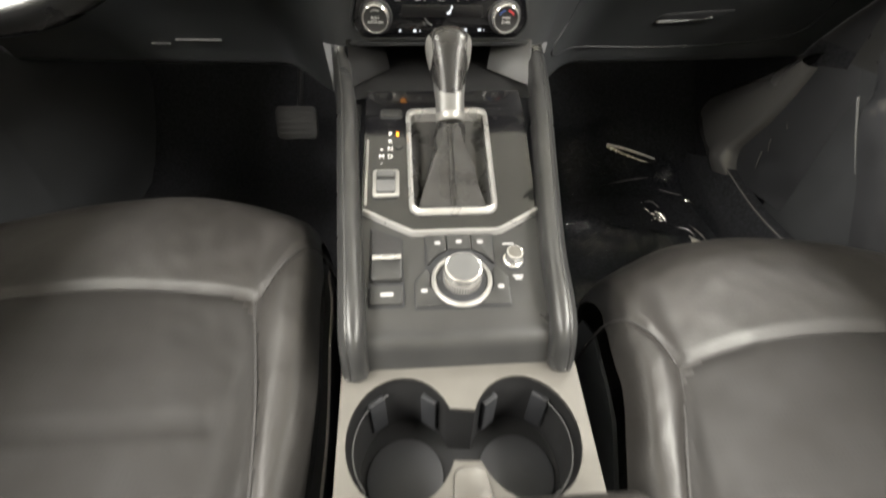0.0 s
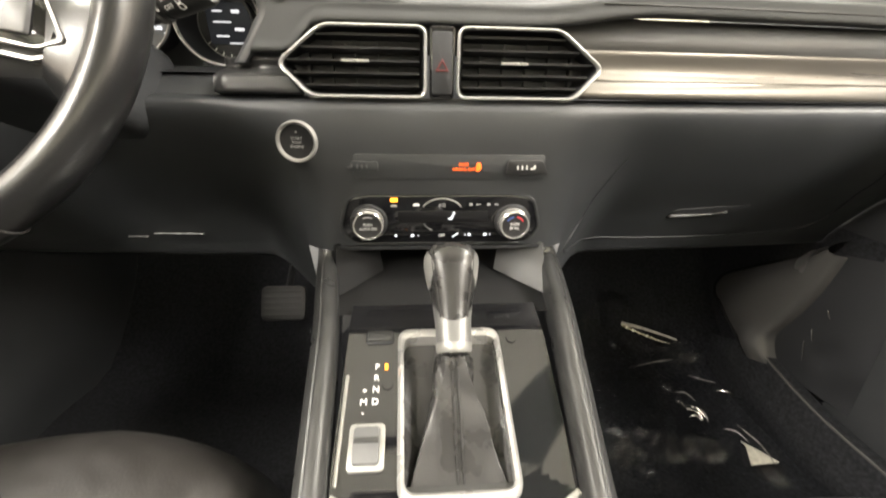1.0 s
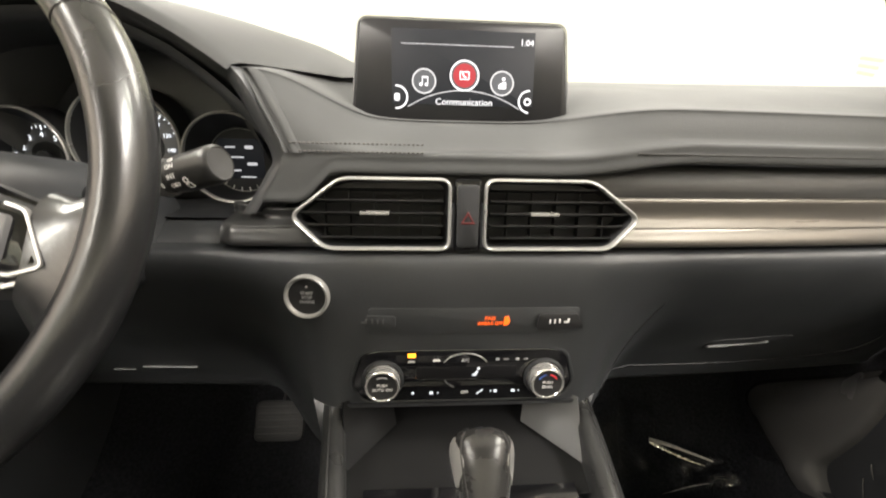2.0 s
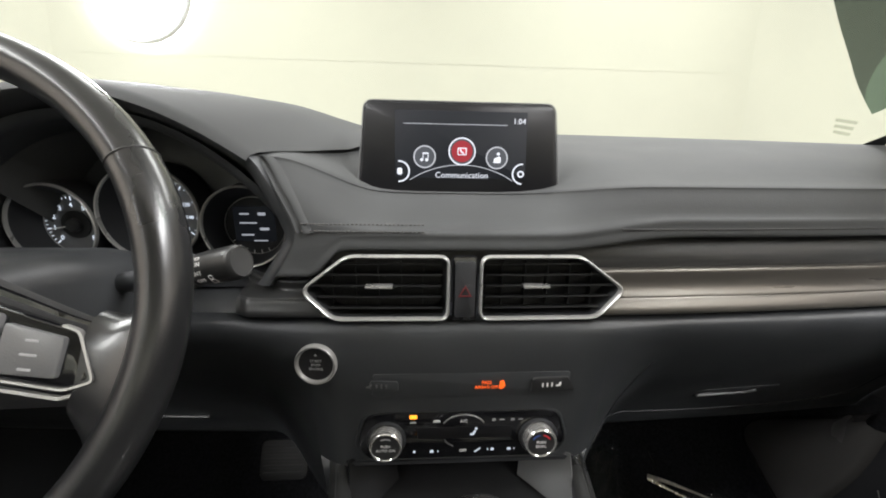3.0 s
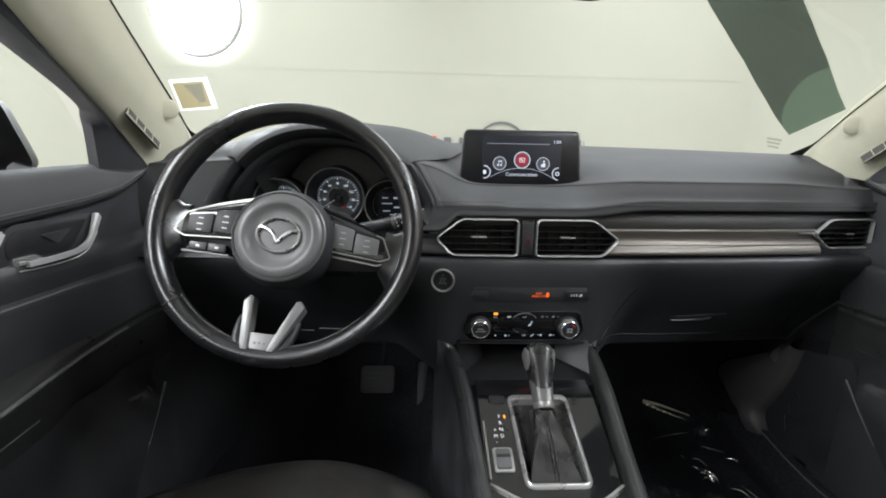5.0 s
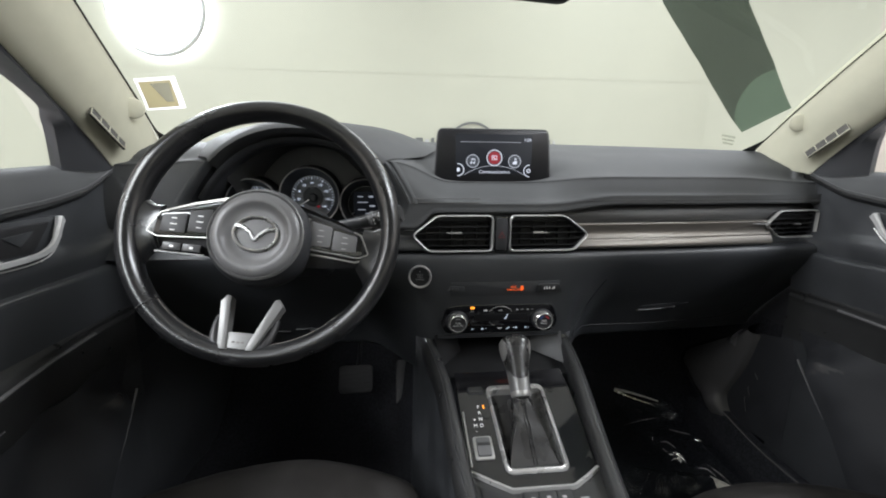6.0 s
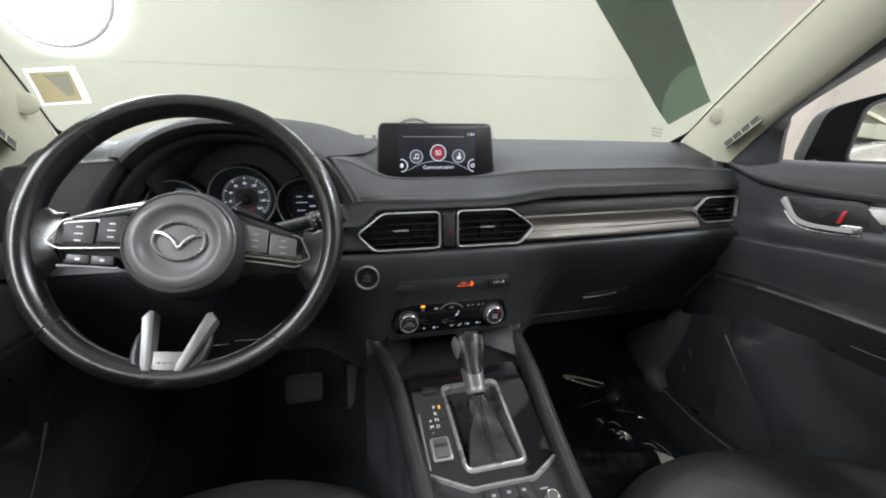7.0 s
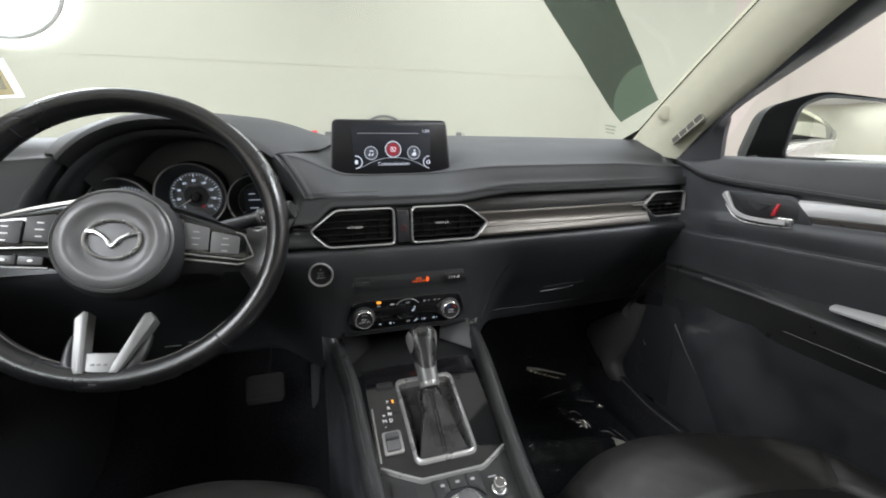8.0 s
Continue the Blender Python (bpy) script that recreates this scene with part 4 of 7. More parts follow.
part("glyph", plate(round_poly([(-0.0042, -0.006), (0.0048, -0.006), (0.0048, 0.001), (0.0025, 0.002), (-0.0035, -0.001)], 0.0012), 0.0003, U0 @ pose(0.0445, -0.017, 0), 0.0001), SCREENWHITE, ic)
part("glyph_dot", lathe([(0.002, 0), (0.0019, 0.0003), (0.0003, 0.0003)], U0 @ pose(0.0463, -0.0123, 0), 14), SCREENWHITE, ic)


def half_icon(u, v, r, lo, hi):
    arc = [U0 @ V(u + r * math.cos(radians(a)), v + r * math.sin(radians(a)), 0.0002) for a in spread(lo, hi, 20)]
    return part("menu_icon", sweep(arc, ring_profile(0.0009, 0.0003, 6), up=(0, 1, 0.05)), SCREENWHITE, disp, "half-hidden round menu icon")


ic = half_icon(-0.0735, -0.0345, 0.012, -95, 95)
part("glyph", plate(round_rect(0.006, 0.008, 0.002), 0.0003, U0 @ pose(-0.0728, -0.0345, 0), 0.0001), SCREENWHITE, ic)
ic = half_icon(0.0765, -0.036, 0.012, 88, 268)
part("glyph", lathe([(0.0024, 0), (0.0024, 0.0003), (0.0042, 0.0003), (0.0042, 0)], U0 @ pose(0.0745, -0.036, 0), 20, cap=False), SCREENWHITE, ic)
arc = [U0 @ V(0.002 + 0.115 * math.sin(radians(a)), -0.141 + 0.115 * math.cos(radians(a)), 0.0001) for a in spread(-33, 33, 30)]
part("menu_arc", sweep(arc, ring_profile(0.0005, 0.0002, 5), up=(0, 1, 0.05)), SCREENGREY, disp)
part("top_line", plate(round_rect(0.125, 0.0007, 0.0002, 1), 0.0002, U0 @ pose(-0.006, 0.0215, 0), 0.0001), SCREENGREY, disp)
lettering("menu_text", "Communication", 0.0100, U0 @ pose(0.002, -0.0385, 0.0002), SCREENWHITE, disp)
lettering("clock_text", "1:04", 0.0092, U0 @ pose(0.071, 0.026, 0.0002), SCREENWHITE, disp)

# ---- air vents ----


def vent(outline, tab_at, name, label, depth=0.03, yy=0.0, slats=5):
    """A vent over an outline of (x, z); its frame follows the dash face."""
    xs = [p[0] for p in outline]
    zs_ = [p[1] for p in outline]
    cx, cz = (min(xs) + max(xs)) / 2, (min(zs_) + max(zs_)) / 2
    v = thing(name, (cx, face_y(cx) + yy + 0.03, cz), label, "air vent", "dashboard vents")
    out = round_poly(outline, 0.010, 5)

    def at(x, z, back=0.0):
        return V(x, face_y(x) + yy - 0.004 + back, z)
    part("frame", sweep([at(x, z) for x, z in out], [(-0.0017, -0.004), (-0.0013, 0.0020), (0.0, 0.0030), (0.0013, 0.0020), (0.0017, -0.004)], closed=True, up=(0, -1, 0)), RINGSILVER, v, "bright chrome frame", angle=60)
    inn = [((x - cx) * 0.985 + cx, (z - cz) * 0.965 + cz) for x, z in out]
    bmv, vs = grid([[at(x, z, 0.002) for x, z in inn], [at((x - cx) * 0.93 + cx, (z - cz) * 0.86 + cz, depth) for x, z in inn]], closed=True)
    bmv.faces.new(vs[-1])
    part("well", bmv, DARK, v)
    z0, z1 = min(zs_), max(zs_)

    def span(z):
        hits = []
        n = len(outline)
        for i in range(n):
            (xa, za), (xb, zb) = outline[i - 1], outline[i]
            if (za - z) * (zb - z) < 0:
                hits.append(xa + (xb - xa) * (z - za) / (zb - za))
        return min(hits) + 0.006, max(hits) - 0.006
    for k in range(slats):
        z = z0 + (z1 - z0) * (k + 0.8) / (slats + 0.6)
        a, b = span(z)
        path = [at(x, z, 0.012) for x in spread(a, b, 6)]
        part("slat", sweep(path, [(-0.008, -0.0035), (0.007, 0.0005), (0.007, 0.0022), (-0.008, -0.0012)], up=(0, 0, 1)), SLAT, v)
    a, b = span((z0 + z1) / 2)
    for k in range(5):
        x = a + (b - a) * (k + 0.8) / 5.6
        part("vane", box(x - 0.0008, x + 0.0008, at(x, 0, 0.018).y, at(x, 0, 0.028).y, z0 + 0.009, z1 - 0.009), DARK, v)
    if tab_at:
        tx, tz, tw = tab_at
        part("tab", box(tx - tw, tx + tw, at(tx, 0, 0.000).y, at(tx, 0, 0.012).y, tz - 0.0014, tz + 0.0014, 0.0008), BEZEL, v, "satin silver slider tab")
    return v


vent([(-0.016, 0.735), (-0.120, 0.735), (-0.167, 0.699), (-0.136, 0.668), (-0.016, 0.668)], (-0.088, 0.7025, 0.014), "air_vent", "hexagonal chrome-framed centre air vent with slats")
vent([(0.018, 0.735), (0.124, 0.735), (0.174, 0.699), (0.146, 0.668), (0.018, 0.668)], (0.078, 0.7025, 0.014), "air_vent", "hexagonal chrome-framed centre air vent with slats")
vent([(0.722, 0.738), (0.618, 0.738), (0.584, 0.709), (0.622, 0.681), (0.722, 0.681)], (0.672, 0.709, 0.006), "air_vent", "chrome-framed corner air vent beside the door", yy=0.006)
part("vent_spear", sweep([(x, face_y(x) - 0.001, 0.712 + 0.03 * (0.585 - x)) for x in spread(0.585, 0.545, 5)], [(-0.002, -0.002), (0.002, -0.002), (0.002, 0.002), (-0.002, 0.002)], up=(0, -1, 0), scales=[1, 0.9, 0.8, 0.6, 0.3]), CHROME, dash)

hz = thing("hazard_switch", (0.001, 0.622, 0.70), "narrow black hazard switch panel with dull red triangle", "switch")
part("panel", plate(round_rect(0.026, 0.070, 0.004), 0.005, face(0.001, 0.620, 0.701), 0.0015), GLOSS, hz)
part("button", plate(round_rect(0.021, 0.060, 0.003), 0.003, face(0.001, 0.6155, 0.701), 0.001), DARK, hz)
tri = [(0, 0.0055), (-0.0058, -0.0045), (0.0058, -0.0045)]
HT = face(0.001, 0.6122, 0.699)
part("triangle", sweep([HT @ V(x, y, 0) for x, y in tri], ring_profile(0.0009, 0.0004, 6), closed=True, up=(0, -1, 0)), DIMRED, hz, "dull red warning triangle")

# ---- start button ----
st = thing("start_button", (-0.153, 0.61, 0.622), "round black engine start button with chrome ring", "button")
SM = face(-0.153, lower_y(-0.153, 0.622) - 0.001, 0.622, -2, -6)
part("ring", lathe([(0.0220, -0.004), (0.0220, 0.004), (0.0210, 0.0060), (0.0195, 0.0055), (0.0180, 0.002)], SM, 48, cap=False), SATIN, st, "chrome ring")
part("cap", lathe([(0.0185, 0), (0.0182, 0.0022), (0.012, 0.0016), (0.001, 0.0014)], SM, 40), KEY, st)
for i, (txt, dy) in enumerate((("START", 0.0045), ("STOP", 0.0), ("ENGINE", -0.0045))):
    lettering("label_text", txt, 0.0042, SM @ pose(0, dy - 0.001, 0.0024), DIMPRINT, st)
part("lamp_dot", lathe([(0.0012, 0), (0.001, 0.0006), (0.0002, 0.0006)], SM @ pose(0, 0.010, 0.002), 10), DIMPRINT, st)

# ---- warning strip and seat heater switches ----
ws = thing("passenger_airbag_indicator", (0.03, 0.612, 0.596), "orange lit passenger airbag off indicator", "indicator")
WM = face(0.0295, lower_y(0.03, 0.596) - 0.0006, 0.5955, -1)
part("panel", plate(round_rect(0.215, 0.028, 0.004), 0.0010, face(0.012, lower_y(0.02, 0.596) + 0.0006, 0.5955, -1), 0.0004), LOWER, ws)
lettering("text", "PASS", 0.0052, WM @ pose(-0.003, 0.0032, 0.0018), ORANGE, ws)
lettering("text", "AIRBAG OFF", 0.0046, WM @ pose(-0.003, -0.0022, 0.0018), ORANGE, ws)
part("symbol", plate(round_poly([(-0.003, -0.005), (0.001, -0.005), (0.004, -0.001), (0.002, 0.005), (-0.002, 0.004)], 0.001), 0.0006, WM @ pose(0.0135, 0.0008, 0.0016), 0.0002), ORANGE, ws)
for name, cx, lit in (("seat_heater_switch", 0.095, True), ("seat_heater_switch", -0.083, False)):
    sw = thing(name, (cx, 0.612, 0.596), "small black seat heater switch with grey symbols", "switch", "seat heater switches")
    M = face(cx, lower_y(cx, 0.596) - 0.001, 0.596, -2, 5 if cx > 0 else -5)
    if lit:
        part("key", plate(round_poly([(-0.021, -0.009), (0.030, -0.009), (0.021, 0.008), (-0.019, 0.008)], 0.003), 0.0035, M, 0.001), KEY, sw)
    else:
        part("key", plate(round_rect(0.03, 0.012, 0.003), 0.0012, M, 0.0005), LOWER, sw)
    for k in range(3):
        part("symbol", plate(round_rect(0.0017, 0.0048, 0.0004, 1), 0.0004, M @ pose(-0.008 + 0.0052 * k, 0, 0.0036 if lit else 0.0013), 0.0001), WHITE if lit else GREYPLASTIC, sw)
    part("symbol", plate(round_poly([(-0.003, -0.0025), (0.0025, -0.0022), (0.003, 0.0025), (0.001, 0.0025), (0.0, -0.0005), (-0.003, -0.0005)], 0.0005), 0.0004, M @ pose(0.010 if lit else -0.016, 0, 0.0036 if lit else 0.0013), 0.0001), WHITE if lit else GREYPLASTIC, sw)

# ---- climate panel ----
cl = thing("climate_panel", (0.005, 0.618, 0.525), "black climate control panel with two chrome-ringed knobs", "control panel")
CM = face(0.0030, 0.6150, 0.533, -2)
outline = round_poly([(-0.117, -0.010), (-0.106, 0.026), (-0.086, 0.0305), (0.086, 0.0305), (0.106, 0.026), (0.117, -0.010), (0.104, -0.029), (-0.104, -0.029)], 0.010, 5)
part("panel", plate(outline, 0.006, CM @ pose(0, 0, -0.004), 0.002), GLOSS, cl)
part("surround", sweep([CM @ V(x * 1.02, y * 1.04, -0.001) for x, y in outline], ring_profile(0.0016, n=8), closed=True, up=(0, -1, 0)), LOWER, cl)
part("lcd", plate(round_rect(0.105, 0.014, 0.002), 0.0004, CM @ pose(0.002, 0.004, 0.002), 0.0001), SCREENGLASS, cl, "dark readout window")
for kx, warm in ((-0.0845, False), (0.0845, True)):
    KM = CM @ pose(kx, -0.002, 0.002)
    kn = part("knob", lathe([(0.0182, 0), (0.0178, 0.013), (0.0174, 0.0150), (0.0165, 0.0158), (0.0152, 0.0156), (0.0146, 0.0145)], KM, 48, cap=False), CHROME, cl, "chrome-sided turning knob")
    part("cap", lathe([(0.0148, 0.0), (0.0147, 0.0148), (0.0142, 0.0146), (0.001, 0.0146)], KM, 36), KEY, kn)
    part("socket", lathe([(0.0215, 0), (0.0215, 0.002), (0.0195, 0.003), (0.0182, 0.001)], KM, 40, cap=False), DARK, kn)
    for a0, a1, mt in ((100, 150, BLUE), (30, 80, RED)) if warm else ((60, 120, DIMPRINT),):
        part("scale_mark", sweep([KM @ V(0.0105 * math.cos(radians(a)), 0.0105 * math.sin(radians(a)), 0.0148) for a in spread(a0, a1, 8)], ring_profile(0.0009, 0.0003, 5), up=(0, -1, 0)), mt, kn)
    for dy, txt in ((0.0015, "PUSH"), (-0.0035, "DUAL" if warm else "AUTO ON")):
        lettering("label_text", txt, 0.0044, KM @ pose(0, dy, 0.0148), WHITE, kn)
TOPM = CM @ pose(0, 0, 0.0021)
part("amber_lamp", plate(round_rect(0.0082, 0.0045, 0.0008, 2), 0.0005, TOPM @ pose(-0.0550, 0.0245, 0), 0.0002), AMBER, cl, "lit amber indicator lamp")
for u, v, w, h, mt in ((-0.0555, 0.0175, 0.010, 0.0036, DIMPRINT), (-0.0295, 0.0185, 0.011, 0.0042, WHITE), (0.034, 0.0190, 0.006, 0.0042, DIMPRINT), (0.043, 0.0190, 0.008, 0.0018, DIMPRINT), (0.055, 0.0190, 0.006, 0.0042, DIMPRINT), (0.064, 0.0190, 0.007, 0.0018, DIMPRINT),
                      (-0.0540, -0.0195, 0.0038, 0.0038, LIT), (-0.0345, -0.0195, 0.0055, 0.0045, LIT), (-0.0275, -0.0195, 0.002, 0.002, LIT), (0.0285, -0.0185, 0.0018, 0.003, LIT), (0.0335, -0.0185, 0.005, 0.0045, LIT), (0.0525, -0.0185, 0.006, 0.004, LIT), (0.0585, -0.0185, 0.0015, 0.003, LIT)):
    w, h = w * 0.78, h * 0.7
    part("symbol", plate(round_poly([(-w / 2, -h / 2), (w / 2, -h / 2), (w / 2 * 0.8, h / 2), (-w / 2 * 0.7, h / 2)], h * 0.25, 2), 0.0004, TOPM @ pose(u, v, 0), 0.0001), mt, cl)
part("mode_symbol", sweep([TOPM @ V(0.008, 0.0015, 0.0005), TOPM @ V(0.011, 0.0015, 0.0005), TOPM @ V(0.0135, 0.006, 0.0005)], ring_profile(0.0012, 0.0004, 6), up=(0, -1, 0)), LIT, cl, "lit white air flow symbol")
part("mode_symbol", lathe([(0.0016, 0), (0.0015, 0.0005), (0.0002, 0.0005)], TOPM @ pose(0.0145, 0.0085, 0), 12), LIT, cl)
lettering("label_text", "A/C", 0.005, TOPM @ pose(0.0005, 0.0180, 0.0002), WHITE, cl)
lettering("label_text", "OFF", 0.0045, TOPM @ pose(0.0005, -0.0195, 0.0002), WHITE, cl)
for lo, hi, rr, cy, mt in ((25, 155, 0.0245, 0.0085, SATIN), (-160, -120, 0.0225, 0.001, GREYPLASTIC)):
    part("arc_line", sweep([TOPM @ V(0.0005 + rr * math.cos(radians(a)), cy + rr * 0.72 * math.sin(radians(a)), 0.0003) for a in spread(lo, hi, 24)], ring_profile(0.0007, 0.0004, 6), up=(0, -1, 0)), mt, cl)
# glint on the panel, drawn as a small glowing bar
part("glint_bar", sweep([TOPM @ V(0.0135, -0.0215, 0.0004), TOPM @ V(0.0200, -0.0165, 0.0004)], ring_profile(0.0007, 0.0004, 6), up=(0, -1, 0)), LIT, cl)

# ---- steering wheel ----
SW = pose(-0.377, 0.451, 0.7395, 68.9, 0, 1.5) @ pose(0, 0, 0, 0, 0, -7.8)
wheel = thing("steering_wheel", None, "worn black leather steering wheel with silver spokes", "steering wheel", matrix=SW)


def wpart(name, bm, mat, parent=wheel, label="", angle=40):
    """A part drawn in the wheel's own frame: x right, y up, z towards the driver."""
    bmesh.ops.transform(bm, matrix=SW, verts=bm.verts)
    return part(name, bm, mat, parent, label, angle)


RIM, TUBE, DEEP = 0.1733, 0.0142, 0.0180
rows = []
for k in range(120):
    a = 2 * math.pi * k / 120
    # thicker grips at ten and two
    th = math.degrees(a) % 360
    bulge = 1 + 0.08 * (math.exp(-((th - 28) / 14) ** 2) + math.exp(-((th - 152) / 14) ** 2))
    d = V(math.cos(a), math.sin(a), 0)
    rows.append([d * (RIM + TUBE * bulge * math.cos(q)) + V(0, 0, DEEP * bulge * math.sin(q)) for q in [2 * math.pi * j / 20 for j in range(20)]])
bm, _ = grid(rows, closed=True, wrap=True)
rim = wpart("rim", bm, WHEEL, label="shiny worn leather rim", angle=80)
for deg in (40, 138, 223.5, 312.5):
    a = radians(deg)
    d = V(math.cos(a), math.sin(a), 0)
    t = V(-math.sin(a), math.cos(a), 0)
    bm = sweep([d * (RIM + (TUBE + 0.0004) * math.cos(q)) + V(0, 0, (DEEP + 0.0005) * math.sin(q)) for q in [2 * math.pi * j / 20 for j in range(20)]], ring_profile(0.0008, n=6), closed=True, up=t)
    wpart("rim_seam", bm, SEAM, rim)
bm = bmesh.new()
for k in range(150):
    a = radians(222 + 96 * k / 150)
    d = V(math.cos(a), math.sin(a), 0)
    t = V(-math.sin(a), math.cos(a), 0)
    p = d * (RIM - TUBE + 0.0003) + V(0, 0, 0.004)
    sweep([p - t * 0.0006 - V(0, 0, 0.0018), p + t * 0.0006 + V(0, 0, 0.0018)], ring_profile(0.0005, n=4), bm=bm, up=d)
tagged(wpart("rim_stitches", bm, PIPING, rim), kind="stuff")

HC = pose(0.0016, -0.0163, 0)
bm = lathe([(0.060, -0.034), (0.067, -0.014), (0.0675, 0.006), (0.0660, 0.020), (0.0630, 0.028), (0.0602, 0.0325)], HC, 56)
wpart("hub", bm, DARK, label="matt black hub")
bm = lathe([(0.0592, 0.030), (0.0586, 0.0350), (0.0574, 0.0368), (0.0564, 0.0356), (0.0556, 0.0372), (0.0520, 0.0396), (0.0470, 0.0412), (0.0432, 0.0410), (0.0412, 0.0398), (0.0385, 0.0376), (0.0345, 0.0356), (0.0300, 0.0348), (0.016, 0.0352), (0.002, 0.0354)], HC, 64)
cover = wpart("airbag_cover", bm, COVER, label="grey satin round airbag cover", angle=30)
wpart("cover_ring", lathe([(0.0600, 0.0325), (0.0602, 0.0352), (0.0590, 0.0364), (0.0584, 0.0345)], HC, 64, cap=False), FORK, cover)
for k in range(3):
    wpart("emboss_mark", plate(round_rect(0.0024, 0.0022, 0.0004, 1), 0.0003, HC @ pose(-0.0045 + 0.0045 * k, -0.0475, 0.0409), 0.0001), DECK, cover)
# plain oval badge with a bent bar
oval = [(0.0272 * math.cos(a), 0.0222 * math.sin(a)) for a in spread(0, 2 * math.pi * 47 / 48, 48)]
badge = wpart("badge", sweep([HC @ V(x, y, 0.0375) for x, y in oval], [(-0.0025, -0.003), (-0.0016, 0.0010), (0.0, 0.0018), (0.0016, 0.0010), (0.0025, -0.003)], closed=True, up=(0, 0, 1)), BADGE, label="plain chrome oval badge")
wing = smooth_line([(-0.0258, 0.0085, 0.0380), (-0.0165, 0.0072, 0.0388), (-0.0065, 0.0005, 0.0392), (0, -0.0080, 0.0394), (0.0065, 0.0005, 0.0392), (0.0165, 0.0072, 0.0388), (0.0258, 0.0085, 0.0380)], 5)
n = len(wing) - 1
wpart("badge_bar", sweep([HC @ p for p in wing], [(-0.0030, -0.003), (-0.0012, 0.0012), (0.0012, 0.0012), (0.0030, -0.003)], up=(0, 0, 1), scales=[0.75 + 0.5 * abs(2 * i / n - 1) for i in range(n + 1)]), BADGE, badge)
for s in (1, -1):
    # arm from hub to rim
    arm = [[V(s * u, v, w) for u, v, w in r] for r in (
        [(0.046, 0.036, -0.006), (0.046, 0.030, 0.006), (0.046, -0.034, 0.006), (0.046, -0.050, -0.006)],
        [(0.092, 0.022, -0.008), (0.092, 0.015, 0.000), (0.092, -0.032, 0.000), (0.092, -0.046, -0.008)],
        [(0.134, 0.010, -0.010), (0.134, 0.003, -0.002), (0.136, -0.028, -0.002), (0.134, -0.040, -0.010)],
        [(0.149, 0.008, -0.012), (0.149, 0.001, -0.004), (0.147, -0.036, -0.004), (0.144, -0.054, -0.012)],
        [(0.168, 0.018, -0.012), (0.168, 0.010, 0.000), (0.163, -0.048, 0.000), (0.156, -0.078, -0.012)])]
    wpart("spoke", solid(grid(arm[:3])[0], 0.012), KEY, label="black side spoke", angle=50)
    wpart("thumb_grip", solid(grid([[Vector(p) + V(0, 0, 0.0005) for p in smooth_line(r, 4)] for r in arm[2:]])[0], 0.008), WHEEL, rim, "leather thumb grip", angle=60)
    pod = round_poly([(s * 0.052, 0.022), (s * 0.1315, 0.0040), (s * 0.1450, -0.0225), (s * 0.132, -0.0280), (s * 0.056, -0.0230)], 0.005, 4)
    PM = pose(0, 0, 0.006, 0, s * 3, 0)
    pd = wpart("switch_pod", plate(pod, 0.008, PM, 0.002), GLOSS, label="glossy switch pod with satin silver edging")
    edge = round_poly([(s * 0.122, 0.0070), (s * 0.1325, 0.0045), (s * 0.1460, -0.0225), (s * 0.132, -0.0288), (s * 0.058, -0.0238)], 0.003, 3)[2:-2]
    wpart("edging", sweep([PM @ V(x, y, 0.0080) for x, y in edge], [(-0.0010, -0.003), (-0.0007, 0.0008), (0.0007, 0.0008), (0.0010, -0.003)], up=(0, 0, 1)), SATIN, pd, "bright silver edging")
    for (u0, u1, v0, v1) in ((0.064, 0.093, -0.0195, 0.0145), (0.0955, 0.128, -0.0225, 0.0055)):
        # right buttons paler: the bright reflection on them is put into the colour
        wpart("button", plate(round_poly([(s * u0, v0), (s * u1, v0), (s * u1, v1 - 0.005), (s * u0, v1)], 0.002, 2), 0.0035, PM @ pose(0, 0, 0.008), 0.0008), COVER if s > 0 else KEY, pd)
        cu, cv = s * (u0 + u1) / 2, (v0 + v1) / 2 - 0.002
        for dv, ww in ((0.0075, 0.007), (-0.0005, 0.009), (-0.0085, 0.007)):
            wpart("symbol", plate(round_rect(ww, 0.0015, 0.0004, 1), 0.0003, PM @ pose(cu, cv + dv, 0.0116), 0.0001), WHITE if s < 0 else DIMPRINT, pd)
    blade = [PM @ V(s * u, v, w) for u, v, w in ((0.046, 0.0315, 0.010), (0.090, 0.0205, 0.007), (0.124, 0.0105, 0.002), (0.142, 0.0070, -0.004))]
    wpart("silver_blade", sweep(smooth_line(blade, 4), [(-0.0026, -0.002), (-0.0018, 0.0014), (0.0018, 0.0014), (0.0026, -0.002)], up=(0, 0, 1), scales=[1.15 - 0.85 * i / 12 for i in range(13)]), SATIN if s < 0 else GLOSS, pd, "tapered upper blade")
    if s < 0:
        for u0, u1 in ((-0.1225, -0.0985), (-0.0975, -0.0735)):
            key = wpart("call_key", plate(round_rect(abs(u1 - u0), 0.0110, 0.002), 0.008, pose((u0 + u1) / 2, -0.0405, 0.000), 0.001), CONTROL)
            wpart("symbol", plate(round_rect(0.005, 0.003, 0.0012), 0.0003, pose((u0 + u1) / 2, -0.0405, 0.0082), 0.0001), WHITE, key)
        wpart("lower_lip", sweep([V(-0.134, -0.0480, 0.000), V(-0.070, -0.0480, 0.003)], ring_profile(0.0016, n=6)), FORK, pd)
    else:
        wpart("lower_blade", sweep([PM @ V(u, v, 0.003) for u, v in ((0.062, -0.0300), (0.128, -0.0345), (0.140, -0.0300))], [(-0.0014, -0.002), (-0.001, 0.0014), (0.001, 0.0014), (0.0014, -0.002)], up=(0, 0, 1)), SATIN, pd)
